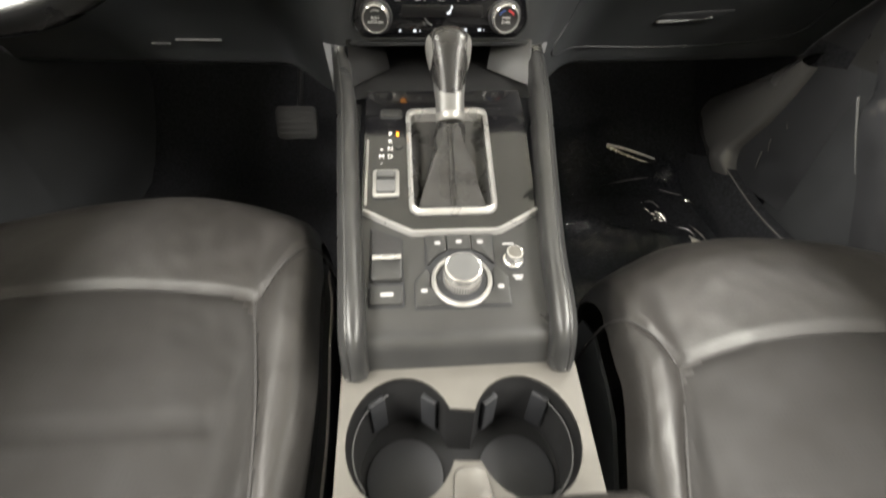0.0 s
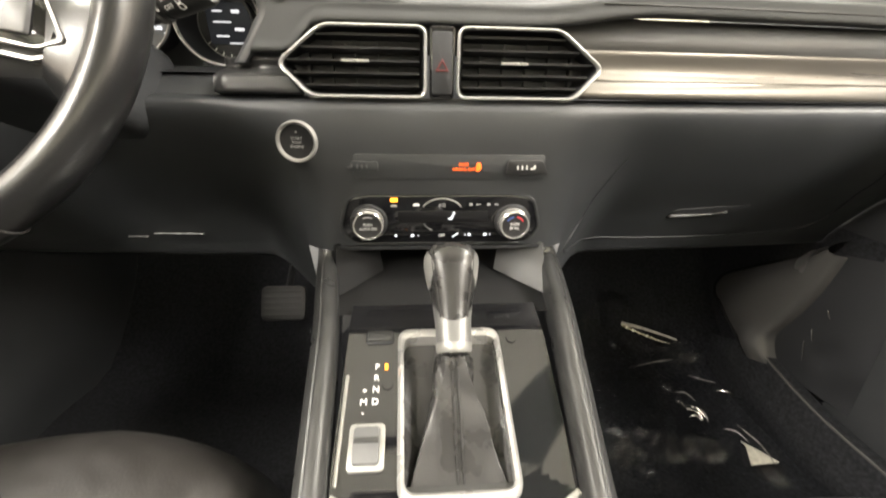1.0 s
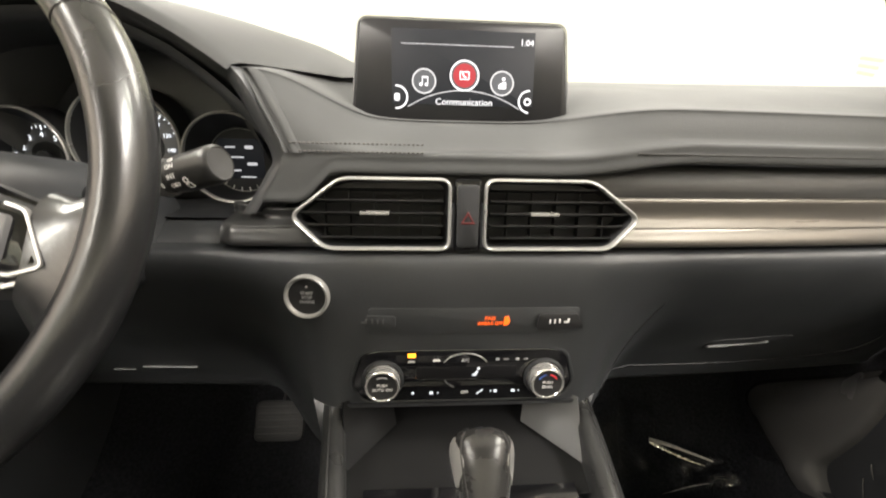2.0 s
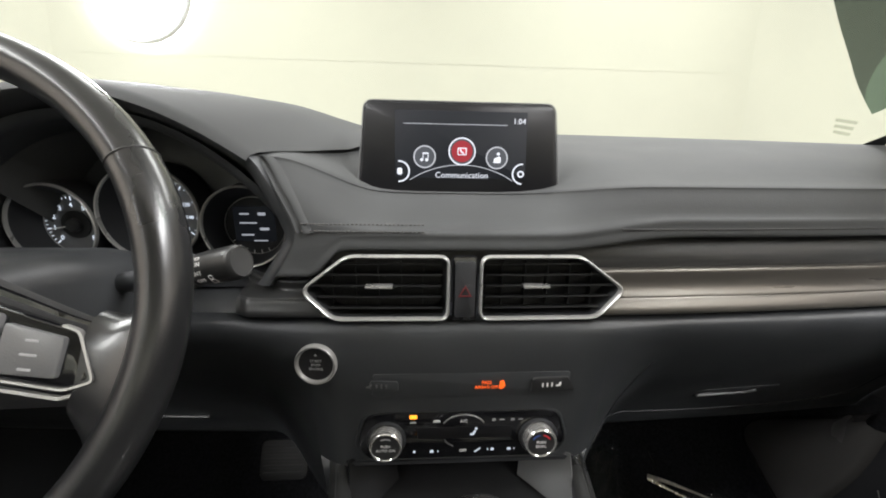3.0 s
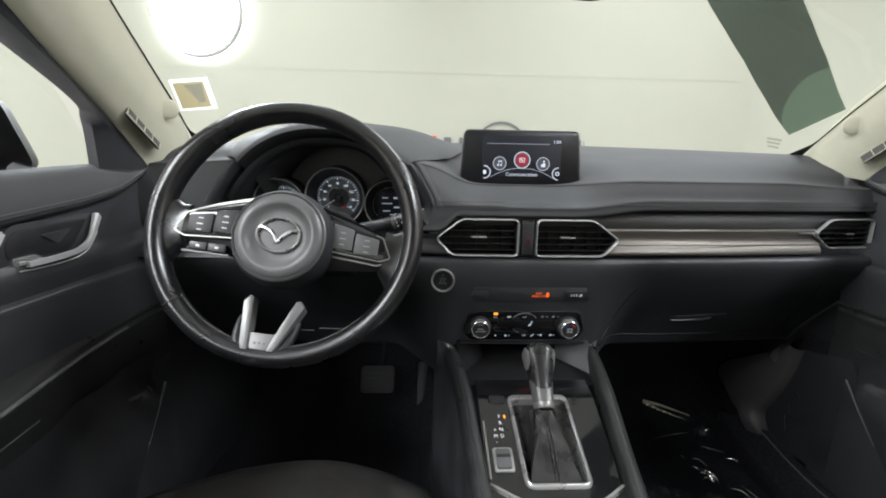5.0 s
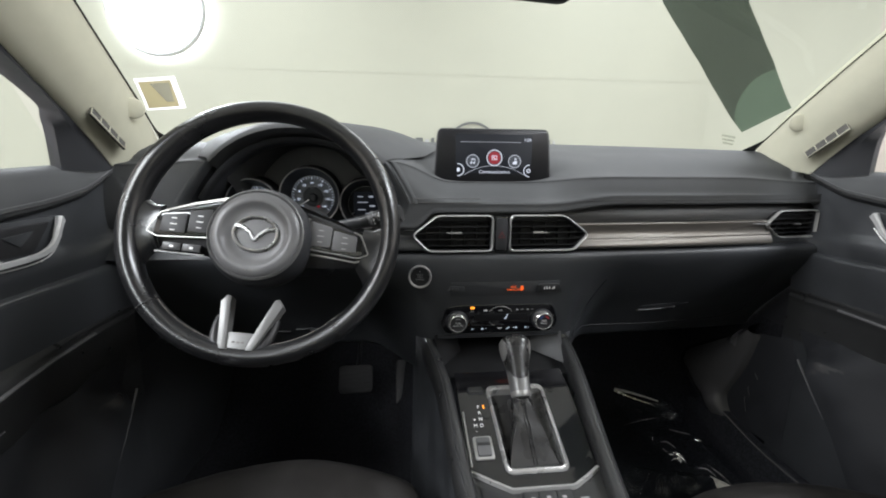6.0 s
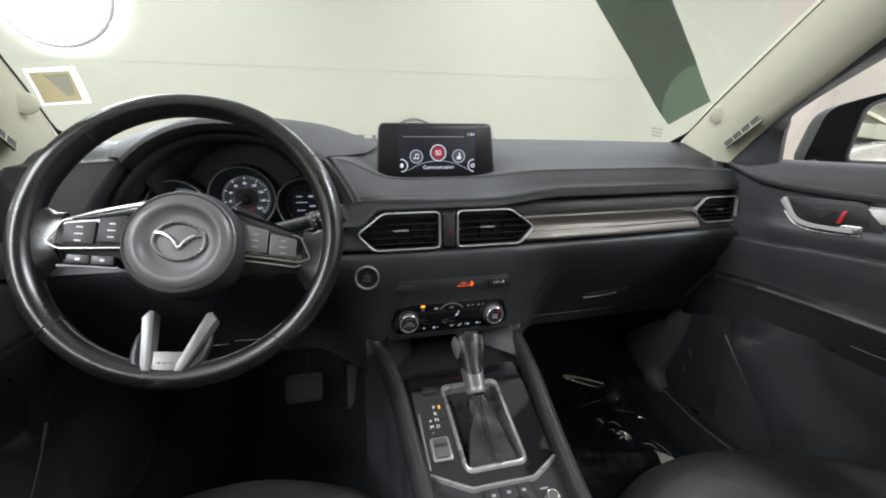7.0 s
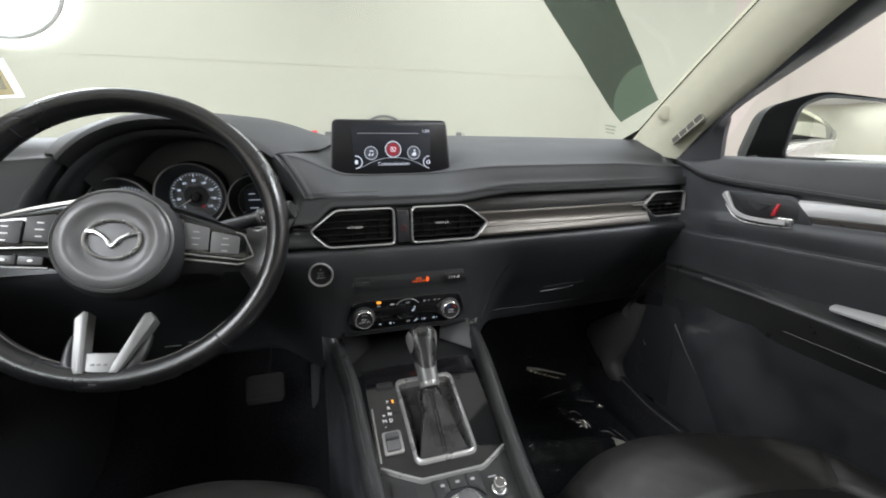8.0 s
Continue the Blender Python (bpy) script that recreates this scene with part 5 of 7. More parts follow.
# forked lower spoke: silver legs in a black socket
VC = -0.0045
FM = pose(0, -0.130, 0.0085, -14)
LEGS = [[(0.002 + s * 0.0405, 0.0260), (0.002 + s * 0.0340, 0.0355), (0.002 + s * 0.0280, 0.0340), (VC + s * 0.0135, -0.0260), (VC + s * 0.0120, -0.0360), (VC + s * 0.0205, -0.0360), (VC + s * 0.0240, -0.0290)] for s in (1, -1)]
sock = smooth_line([(VC - 0.0370, -0.124, -0.015), (VC - 0.0350, -0.140, -0.006), (VC - 0.0310, -0.158, 0.001), (VC - 0.0185, -0.1735, 0.005), (VC, -0.1765, 0.007), (VC + 0.0185, -0.1735, 0.005), (VC + 0.0310, -0.158, 0.001), (VC + 0.0370, -0.140, -0.006), (VC + 0.0395, -0.124, -0.015)], 5)
low = wpart("lower_spoke", sweep(sock, ring_profile(0.0086, 0.0105, 12), up=(0, 0, 1), scales=[0.25 + 0.75 * abs(math.sin(math.pi * i / (len(sock) - 1))) ** 0.5 for i in range(len(sock))]), KEY, label="glossy black socket that holds the silver fork")
for leg in LEGS:
    wpart("silver_fork", plate(leg, 0.020, FM @ pose(0, 0, -0.020), 0.0022), FORK, low, "satin silver fork leg", angle=30)
floor = plate([(VC - 0.0185, -0.0130), (VC + 0.0185, -0.0130), (VC + 0.0140, -0.0362), (VC - 0.0140, -0.0362)], 0.010, FM @ pose(0, 0, -0.0135), 0.0008)
wpart("silver_base", floor, FORK, low, "satin silver floor of the fork")
for k in range(3):
    wpart("emboss_mark", plate(round_rect(0.0042, 0.0024, 0.0006, 1), 0.0004, FM @ pose(VC - 0.006 + 0.006 * k, -0.0260, -0.0035), 0.0001), DECK, low)

# column shroud
col = thing("steering_column", (-0.387, 0.60, 0.66), "black steering column shroud with control stalk", "steering column")
rows = []
for y, z, w, h in ((0.492, 0.722, 0.040, 0.036), (0.525, 0.712, 0.062, 0.046), (0.60, 0.692, 0.068, 0.055), (0.70, 0.655, 0.070, 0.06)):
    rows.append([(-0.377 + px, y, z + pz) for px, pz in round_rect(2 * w, 2 * h, 0.025, 5)])
bm, vs = grid(rows, closed=True)
bm.faces.new(vs[0])
part("shroud", bm, HARD, col)
stalk_path = smooth_line([(-0.345, 0.585, 0.712), (-0.300, 0.574, 0.722), (-0.250, 0.5555, 0.7335)], 5)
stalk = part("stalk", sweep(stalk_path, ring_profile(0.008, 0.010, 12), scales=[0.8 + 0.25 * i / 10 for i in range(len(stalk_path))]), HARD, col, "black wiper stalk with printed ring")
a, b = V(-0.250, 0.5555, 0.7335), V(-0.1845, 0.5310, 0.7510)
d = (b - a).normalized()
SMX = Matrix.Translation(a) @ d.to_track_quat("Z", "Y").to_matrix().to_4x4()
part("ring", lathe([(0.0125, 0.015), (0.0140, 0.0165), (0.0140, 0.0200), (0.0128, 0.0215)], SMX, 32), GREYPLASTIC, stalk, "pale ring")
part("grip", lathe([(0.0105, 0.0), (0.0118, 0.014), (0.0126, 0.0215), (0.0130, 0.027), (0.0120, 0.0276), (0.0120, 0.0292), (0.0132, 0.0300), (0.0138, 0.042), (0.0140, 0.064), (0.0132, 0.0685), (0.0118, 0.0700), (0.0112, 0.0692), (0.002, 0.0685)], SMX, 36), CONTROL, stalk)
# printed words and signs round the grip
out = (V(0, -1, 0.1) - d * V(0, -1, 0.1).dot(d)).normalized()
over = d.cross(out)
for word, ang, h in (("OFF", 38, 0.0370), ("INT", 10, 0.0370), ("ON", -20, 0.0370)):
    z = out * math.cos(radians(ang)) + over * math.sin(radians(ang))
    y = z.cross(d)
    p = a + d * h + z * 0.0139
    m = Matrix(((d.x, y.x, z.x, p.x), (d.y, y.y, z.y, p.y), (d.z, y.z, z.z, p.z), (0, 0, 0, 1)))
    lettering("printed_word", word, 0.0050, m, WHITE, stalk)
for ang, h, w, t in ((50, 0.0475, 0.0045, 0.0045), (30, 0.0475, 0.0035, 0.0035), (-42, 0.037, 0.004, 0.002), (30, 0.0245, 0.0015, 0.0035), (2, 0.0245, 0.0015, 0.0035)):
    z = out * math.cos(radians(ang)) + over * math.sin(radians(ang))
    y = z.cross(d)
    p = a + d * h + z * (0.0139 if h > 0.03 else 0.0129)
    m = Matrix(((d.x, y.x, z.x, p.x), (d.y, y.y, z.y, p.y), (d.z, y.z, z.z, p.z), (0, 0, 0, 1)))
    part("symbol", sweep([m @ V(x, q, 0) for x, q in round_rect(w, t, 0.0008, 2)], ring_profile(0.0004, n=4), closed=True, up=z), WHITE, stalk)

# ---- centre console ----
con = thing("centre_console", (0.003, 0.35, 0.02), "black centre console with padded rails and piano black panel", "console")
CTAB = [(0.2125, 0.330), (0.217, 0.346), (0.2215, 0.357), (0.228, 0.3645), (0.238, 0.3685), (0.25, 0.372), (0.345, 0.3925), (0.37, 0.3985), (0.51, 0.447), (0.58, 0.465), (0.66, 0.47)]


def con_z(y):
    return lerp_table(CTAB, y)[0]


def con_half(y):
    return lerp_table([(0.18, 0.084), (0.25, 0.088), (0.36, 0.098), (0.50, 0.108), (0.60, 0.122), (0.70, 0.138)], y)[0]


def con_in(f, y):
    """How much narrower the passenger's side of the console is towards the rear."""
    return max(0.0, f) * lerp_table([(0.18, 0.012), (0.30, 0.011), (0.40, 0.006), (0.50, 0.0), (0.7, 0.0)], y)[0]


def on_con(x, y, lift=0.0):
    """A frame on the console: x right, y ahead along the slope, z out of it."""
    t = math.degrees(math.atan2(con_z(y + 0.01) - con_z(y - 0.01), 0.02))
    return pose(x, y, con_z(y), t) @ pose(0, 0, lift)


CX = 0.003
rows = [[(CX + f * (con_half(y) + 0.002) - con_in(f, y), y, con_z(y)) for f in spread(-1, 1, 14)] for y in (0.2125, 0.2145, 0.217, 0.219, 0.2215, 0.2245, 0.228, 0.233, 0.238, 0.25, 0.28, 0.31, 0.345, 0.358, 0.372)]
rows = [[(x, y0, 0.322) for x, y0, z0 in rows[0]]] + rows
ctrl = part("control_panel", grid(rows)[0], CONTROL, con, "charcoal control panel", angle=60)


def trim_y(x):
    u = abs(x - CX)
    return 0.3345 + 0.030 * min(1.0, max(0.0, (u - 0.044) / 0.052)) ** 1.05


rows = []
for f in spread(-1, 1, 30):
    x = CX + f * 0.0985
    yy = [trim_y(x) + (0.545 - trim_y(x)) * k / 30 for k in range(31)]
    rows.append([(CX + f * min(0.0985, con_half(y) + 0.001) - con_in(f, y), y, con_z(y) + 0.0025) for y in yy])
bm, _ = grid(rows)
# opening for the gear lever
gone = [f for f in bm.faces if all(abs(v.co.x - CX - 0.001) < 0.0478 and 0.3585 < v.co.y < 0.5055 for v in f.verts)]
bmesh.ops.delete(bm, geom=gone, context="FACES")
part("gloss_panel", bm, GLOSS, con, "piano black glossy panel")
tr = [V(CX + u, trim_y(CX + u), 0) for u in spread(-0.0965, 0.0895, 40)]
part("chrome_strip", sweep([(p.x, p.y, con_z(p.y) + 0.0034) for p in tr], [(-0.0026, -0.004), (-0.0020, 0.0018), (0.0020, 0.0018), (0.0026, -0.004)]), BEZEL, con, "bright silver dividing strip")
for s in (1, -1):
    ys = [0.209, 0.2125, 0.218, 0.228, 0.25, 0.30, 0.36, 0.43, 0.50, 0.56, 0.62, 0.67, 0.71]
    zz = [0.335, 0.348, 0.362, 0.374, 0.384, 0.394, 0.409, 0.434, 0.459, 0.472, 0.479, 0.483, 0.486]
    path = [V(CX + s * (con_half(y) + 0.0125) - con_in(s, y), y, z) for y, z in zip(ys, zz)]
    path = smooth_line(path, 4)
    prof = [(-0.0120, -0.030), (-0.0120, 0.000), (-0.0095, 0.0055), (-0.004, 0.0085), (0.0015, 0.0085), (0.0030, 0.0070), (0.0045, 0.0078), (0.0085, 0.0050), (0.0115, -0.001), (0.0125, -0.012), (0.0120, -0.030)]
    if s < 0:
        prof = [(-a, b) for a, b in prof][::-1]
    part("rail", sweep(path, prof), CONTROL, con, "padded black side rail", angle=45)
    rows = []
    for y in spread(-0.30, 0.78, 30):
        xo = CX + s * ((con_half(y) if y > 0.18 else 0.088) + 0.021) - con_in(s, max(y, 0.18))
        zt = lerp_table([(-0.3, 0.30), (0.19, 0.322), (0.22, 0.33), (0.25, 0.36), (0.36, 0.385), (0.5, 0.433), (0.62, 0.455), (0.78, 0.460)], y)[0]
        rows.append([(xo, y, zt), (xo + s * 0.004, y, zt - 0.06), (xo + s * 0.010, y, 0.15), (xo + s * 0.014, y, 0.02)])
    part("side_panel", solid(grid(rows)[0], 0.004), HARD, con)

# gear lever surround
gear = thing("gear_lever", (CX, 0.44, 0.42), "automatic gear lever with leather knob, boot and silver surround", "gear lever")


def cone(u, y, lift):
    return on_con(CX + u, y, lift) @ V(0, 0, 0)


so = [(-0.0495, 0.507), (0.0515, 0.507), (0.0475, 0.357), (-0.0475, 0.357)]
outer = round_poly(so, 0.014, 5)
so2 = [(-0.0438, 0.4975), (0.0458, 0.4975), (0.0422, 0.3630), (-0.0422, 0.3630)]
inner = round_poly(so2, 0.010, 5)


def ring_at(o, lift):
    return [V(CX + u, y, con_z(y) + lift) for u, y in o]


mid = [((a + c) / 2, (b + d) / 2) for (a, b), (c, d) in zip(outer, inner)]
bm, _ = grid([ring_at(outer, 0.001), ring_at(outer, 0.006), ring_at(mid, 0.0085), ring_at(inner, 0.0065), ring_at(inner, -0.012)], closed=True)
part("surround", bm, BEZEL, gear, "satin silver surround frame", angle=50)
bm, vs = grid([ring_at(inner, -0.004), [V(CX + u * 0.75, 0.43 + (y - 0.43) * 0.85, con_z(y) - 0.012) for u, y in inner]], closed=True)
bm.faces.new(vs[-1])
part("well", bm, BOOT, gear, "black leather skirt around the boot")
# leather boot: wide along the rear edge of the well, gathered up to the collar
axis1 = V(CX + 0.003, 0.4675, 0.456)
foot = round_poly([(-0.0395, 0.367), (0.0395, 0.367), (0.030, 0.402), (0.0185, 0.440), (0.0150, 0.488), (-0.0150, 0.488), (-0.0185, 0.440), (-0.030, 0.402)], 0.006, 4)
foot = smooth_line([(x, y, 0) for x, y in foot], 2, closed=True)
rows = []
for k in range(13):
    t = k / 12
    row = []
    for j, p in enumerate(foot):
        a = math.atan2(p.y - 0.43, p.x)
        top = axis1 + V(0.0150 * math.cos(a), 0.0150 * math.sin(a), 0)
        base = V(CX + p.x, p.y, con_z(p.y) - 0.004)
        g = t ** 0.8
        q = base * (1 - g) + top * g
        pull = 0.12 * math.sin(math.pi * t) * (0.5 + 0.5 * math.sin(a * 2 + 0.6) ** 2)
        mid = axis1 * g + V(CX, 0.432, 0.42) * (1 - g)
        q = q + V(mid.x - q.x, (mid.y - q.y) * 0.5, 0) * pull
        q += V(0.0026 * math.sin(7 * a + 5 * t), 0.0026 * math.cos(6 * a + 4 * t), 0.0034 * math.sin(11 * t + 2 * a)) * math.sin(math.pi * t)
        row.append(q)
    rows.append(row)
bm, vs = grid(rows, closed=True)
part("boot", bm, BOOT, gear, "black leather boot with centre seam", angle=80)
for u in (-0.0024, 0.0024):
    pth = []
    for row in rows:
        near = min(row, key=lambda q: (abs(q.x - (CX + 0.0015 + u)) + (0 if q.y < 0.45 and q.y < sum(r.y for r in row) / len(row) else 1)))
        pth.append(V(CX + 0.0015 + u, near.y - 0.0006, near.z + 0.0004))
    part("boot_seam", sweep(pth, ring_profile(0.0012, n=6)), BOOT, gear)
KMX = Matrix.Translation(axis1) @ pose(0, 0, 0, -41)
part("collar_ring", lathe([(0.0150, -0.005), (0.0166, -0.003), (0.0170, 0.004), (0.0160, 0.007)], KMX, 32), SATIN, gear, "chrome collar ring")
KNOB = [(0.020, 0.0158, 0.0164, 0), (0.030, 0.0166, 0.0176, 0), (0.048, 0.0200, 0.0210, -0.001), (0.066, 0.0240, 0.0240, -0.003), (0.080, 0.0260, 0.0258, -0.004), (0.088, 0.0246, 0.0248, -0.004), (0.0945, 0.0195, 0.0203, -0.004), (0.0978, 0.0110, 0.0118, -0.004), (0.0986, 0.002, 0.002, -0.004)]


def knob_point(a, h, grow=0.0):
    wx, wy, oy = lerp_table(KNOB, h)
    return KMX @ V((wx + grow) * math.copysign(abs(math.cos(a)) ** 0.8, math.cos(a)), (wy + grow) * math.copysign(abs(math.sin(a)) ** 0.8, math.sin(a)) + oy, h)


bm, vs = grid([[knob_point(2 * math.pi * j / 36, h) for j in range(36)] for h, *_ in KNOB], closed=True)
bm.faces.new(vs[0][::-1])
bm.faces.new(vs[-1])
knob = part("knob", bm, BOOT, gear, "black leather gear knob with silver cheeks", angle=80)
# chrome sleeve, drawn up at both sides
rows = []
for f in spread(0, 1, 6):
    rows.append([knob_point(q, 0.004 + f * (0.019 + 0.017 * abs(math.cos(q)) ** 3), 0.0008 if f < 0.95 else 0.0002) for q in [2 * math.pi * j / 48 for j in range(48)]])
part("collar_sleeve", grid(rows, closed=True)[0], FORK, gear, "silver sleeve under the knob", angle=60)
for s in (1, -1):
    rs = []
    for k in range(9):
        t = k / 8
        w = 0.55 * math.sin(math.pi * min(1, t * 0.85 + 0.08))
        rs.append([knob_point(-0.15 - q if s > 0 else math.pi + 0.15 + q, 0.055 + 0.036 * t, 0.0009) for q in spread(-1.2 * w, 1.35 * w, 9)])
    part("cheek", solid(grid(rs)[0], 0.0015), SATIN, knob, "satin silver cheek")
    pth = [knob_point(-math.pi / 2 + s * 0.75, h, 0.0003) for h in (0.026, 0.036, 0.048, 0.060, 0.071, 0.082, 0.089, 0.094)]
    part("knob_seam", sweep(smooth_line(pth, 4), ring_profile(0.0009, n=6)), SEAM, knob)

# shift pattern letters and switches on the gloss panel
for txt, x, y in (("P", -0.066, 0.470), ("R", -0.066, 0.459), ("N", -0.066, 0.448), ("D", -0.066, 0.437), ("M", -0.076, 0.437), ("+", -0.076, 0.447), ("-", -0.076, 0.428)):
    lettering("shift_letter", txt, 0.0085, on_con(CX + x - 0.002, y, 0.0032), WHITE, con)
part("shift_lamp", plate(round_rect(0.0028, 0.0065, 0.0006, 1), 0.0004, on_con(CX - 0.0595, 0.470, 0.0030), 0.0001), AMBER, con, "lit amber shift lamp")
pb = thing("parking_brake_switch", (-0.069, 0.40, 0.41), "chrome-framed parking brake switch beside the gear lever", "switch")
BMX = on_con(-0.0695, 0.400, 0.0026)
part("bezel", plate(round_rect(0.029, 0.038, 0.004), 0.003, BMX, 0.001), SATIN, pb)
part("key", plate(round_rect(0.021, 0.030, 0.003), 0.005, BMX @ pose(0, 0, 0.002), 0.0015), GREYPLASTIC, pb)
part("key_ridge", box(-0.010, 0.010, -0.002, 0.002, 0, 0.002, 0.0006), CONTROL, pb)
kr = pb.children[-1]
kr.data.transform(pb.matrix_basis.inverted() @ BMX @ pose(0, 0.003, 0.0065) @ pb.matrix_basis)
ms = thing("drive_mode_switch", (-0.064, 0.503, 0.446), "small black rocker switch ahead of shift letters", "switch")
part("key", plate(round_rect(0.024, 0.012, 0.003), 0.004, on_con(-0.064, 0.502, 0.0025), 0.0012), CONTROL, ms)
part("surround", plate(round_rect(0.028, 0.016, 0.004), 0.0015, on_con(-0.064, 0.502, 0.0022), 0.0006), DARK, ms)
for x, y in ((0.0665, 0.497), (-0.055, 0.452)):
    part("lock_dot", lathe([(0.005, 0), (0.0045, 0.0012), (0.001, 0.0013)], on_con(x, y, 0.0025), 16), GLOSS, con)
part("reflector_edge", plate(round_rect(0.003, 0.095, 0.001), 0.002, on_con(CX - 0.0945, 0.418, 0.002), 0.0006), SATIN, con)

# tray ahead of the lever
tray = thing("storage_tray", (CX, 0.68, 0.45), "open storage tray with side flaps under the climate panel, shade in its colours", "storage tray")
rows = [[(CX + f * 0.128, y, z) for f in spread(-1, 1, 8)] for y, z in ((0.54, 0.4505), (0.60, 0.452), (0.70, 0.452), (0.765, 0.456), (0.775, 0.47), (0.78, 0.54))]
part("floor_and_back", grid(rows)[0], TRAY, tray)
for s in (1, -1):
    q = [[V(CX + s * 0.082, 0.665, 0.502), V(CX + s * 0.128, 0.62, 0.500)], [V(CX + s * 0.079, 0.655, 0.478), V(CX + s * 0.126, 0.60, 0.475)], [V(CX + s * 0.074, 0.645, 0.4535), V(CX + s * 0.120, 0.575, 0.4535)]]
    # lit flap grey, shaded flap black: the uneven light is in the colour
    part("side_flap", solid(grid(q)[0], 0.003), GREYPLASTIC if s > 0 else TRAY, tray, "plastic side flap, pale or dark as the light falls")
part("socket_cover", plate(round_rect(0.040, 0.045, 0.004), 0.004, face(-0.045, 0.776, 0.500), 0.0012), HARD, tray)
for s in (1, -1):
    part("ceiling_panel", box(CX + min(0, s * 0.13), CX + max(0, s * 0.13), 0.618, 0.79, 0.4945, 0.4985), DARK, tray)

# ---- controls on the rear of the console ----
cmd = thing("commander_control", (0.004, 0.28, 0.379), "silver rotary commander knob ringed by black buttons", "control knob")
CK = on_con(0.004, 0.278, 0.0)
part("ring", lathe([(0.0290, -0.001), (0.0290, 0.003), (0.0272, 0.0046), (0.0250, 0.0040), (0.0240, 0.001)], CK, 48, cap=False), SATIN, cmd, "satin silver ring")
part("well", lathe([(0.0245, 0.0), (0.0242, 0.0020), (0.001, 0.0020)], CK, 40), DARK, cmd)
part("skirt", lathe([(0.0168, 0.002), (0.0176, 0.005), (0.0176, 0.014), (0.0182, 0.017), (0.0180, 0.022), (0.0168, 0.0245), (0.0152, 0.0250)], CK, 48, cap=False), CHROME, cmd, "chrome knurled skirt")
part("top", lathe([(0.0154, 0.018), (0.0152, 0.0252), (0.014, 0.0258), (0.007, 0.0254), (0.001, 0.0252)], CK, 40), GREYPLASTIC, cmd, "grey satin top")
bm = bmesh.new()
for k in range(44):
    a = 2 * math.pi * k / 44
    plate(round_rect(0.0014, 0.0008, 0.0002, 1), 0.009, CK @ pose(0.0177 * math.cos(a), 0.0177 * math.sin(a), 0.005, 0, 0, math.degrees(a) + 90), 0.0002, bm=bm)
tagged(part("knurling", bm, SATIN, cmd), kind="stuff")
BP = on_con(0.004, 0.2905, 0.0)
gap = plate(round_poly([(-0.0345, 0.043), (0.0365, 0.043), (0.0345, 0.004), (0.046, -0.010), (0.0445, -0.042), (-0.0455, -0.042), (-0.0455, -0.012), (-0.034, 0.003)], 0.003, 3), 0.0012, BP, 0.0004)
part("button_bed", gap, DARK, cmd)
BT = BP @ pose(0, 0, 0.0008)
for pts, sym in (([(-0.033, 0.0415), (-0.0125, 0.0415), (-0.0125, 0.022), (-0.022, 0.017), (-0.032, 0.0045)], (-0.021, 0.031)),
                 ([(-0.0115, 0.0415), (0.0125, 0.0415), (0.0125, 0.023), (-0.0115, 0.023)], (0.0005, 0.032)),
                 ([(0.0135, 0.0415), (0.035, 0.0415), (0.033, 0.0045), (0.023, 0.017), (0.0135, 0.022)], (0.022, 0.031)),
                 ([(-0.044, -0.0125), (-0.0335, 0.001), (-0.030, -0.006), (-0.0305, -0.020), (-0.022, -0.034), (-0.012, -0.0405), (-0.044, -0.0405)], (-0.036, -0.024)),
                 ([(0.0445, -0.0105), (0.034, 0.002), (0.030, -0.006), (0.0305, -0.020), (0.022, -0.034), (0.012, -0.0405), (0.043, -0.0405)], (0.036, -0.022))):
    bt = part("button", plate(round_poly(pts, 0.0015, 2), 0.0026, BT, 0.0007), CONTROL, cmd, "charcoal push button")
    part("symbol", plate(round_rect(0.006, 0.004, 0.001, 2), 0.0003, BT @ pose(sym[0], sym[1], 0.0027), 0.0001), DIMPRINT, bt)
vol = thing("volume_knob", (0.056, 0.303, 0.384), "small silver volume knob beside the commander", "control knob")
VK = on_con(0.057, 0.300, 0.0)
part("skirt", lathe([(0.0110, 0), (0.0110, 0.001), (0.0085, 0.0012), (0.0085, 0.012), (0.0078, 0.0138), (0.0068, 0.014)], VK, 32, cap=False), CHROME, vol)
part("top", lathe([(0.007, 0.01), (0.0069, 0.014), (0.001, 0.0138)], VK, 24), DECK, vol)
part("base_ring", lathe([(0.0125, -0.0005), (0.0122, 0.001), (0.010, 0.0012)], VK, 28, cap=False), DARK, vol)
for dx, dy, w in ((-0.002, 0.020, 0.012), (0.002, -0.019, 0.010), (0.002, -0.022, 0.007)):
    part("symbol", plate(round_rect(w, 0.0022, 0.0006, 1), 0.0003, VK @ pose(dx, dy, 0.0002), 0.0001), DIMPRINT, vol)
sb = thing("switch_bank", (-0.067, 0.295, 0.382), "narrow black switch bank with recess and two keys", "switches")
RB = on_con(-0.0675, 0.2985, 0.0)
part("bed", plate(round_poly([(-0.0175, 0.047), (0.0155, 0.031), (0.0175, -0.047), (-0.0165, -0.047)], 0.003, 3), 0.0012, RB, 0.0004), DARK, sb)
part("recess_floor", plate(round_poly([(-0.0160, 0.044), (0.0142, 0.029), (0.0145, 0.008), (-0.0155, 0.008)], 0.002, 3), 0.0008, RB @ pose(0, 0, 0.0009), 0.0002), KEY, sb, "black recess")
k1 = part("rocker_key", plate(round_rect(0.030, 0.028, 0.003), 0.006, RB @ pose(0.0005, -0.0075, 0.0005, -6), 0.0025), CONTROL, sb, "charcoal rocker key")
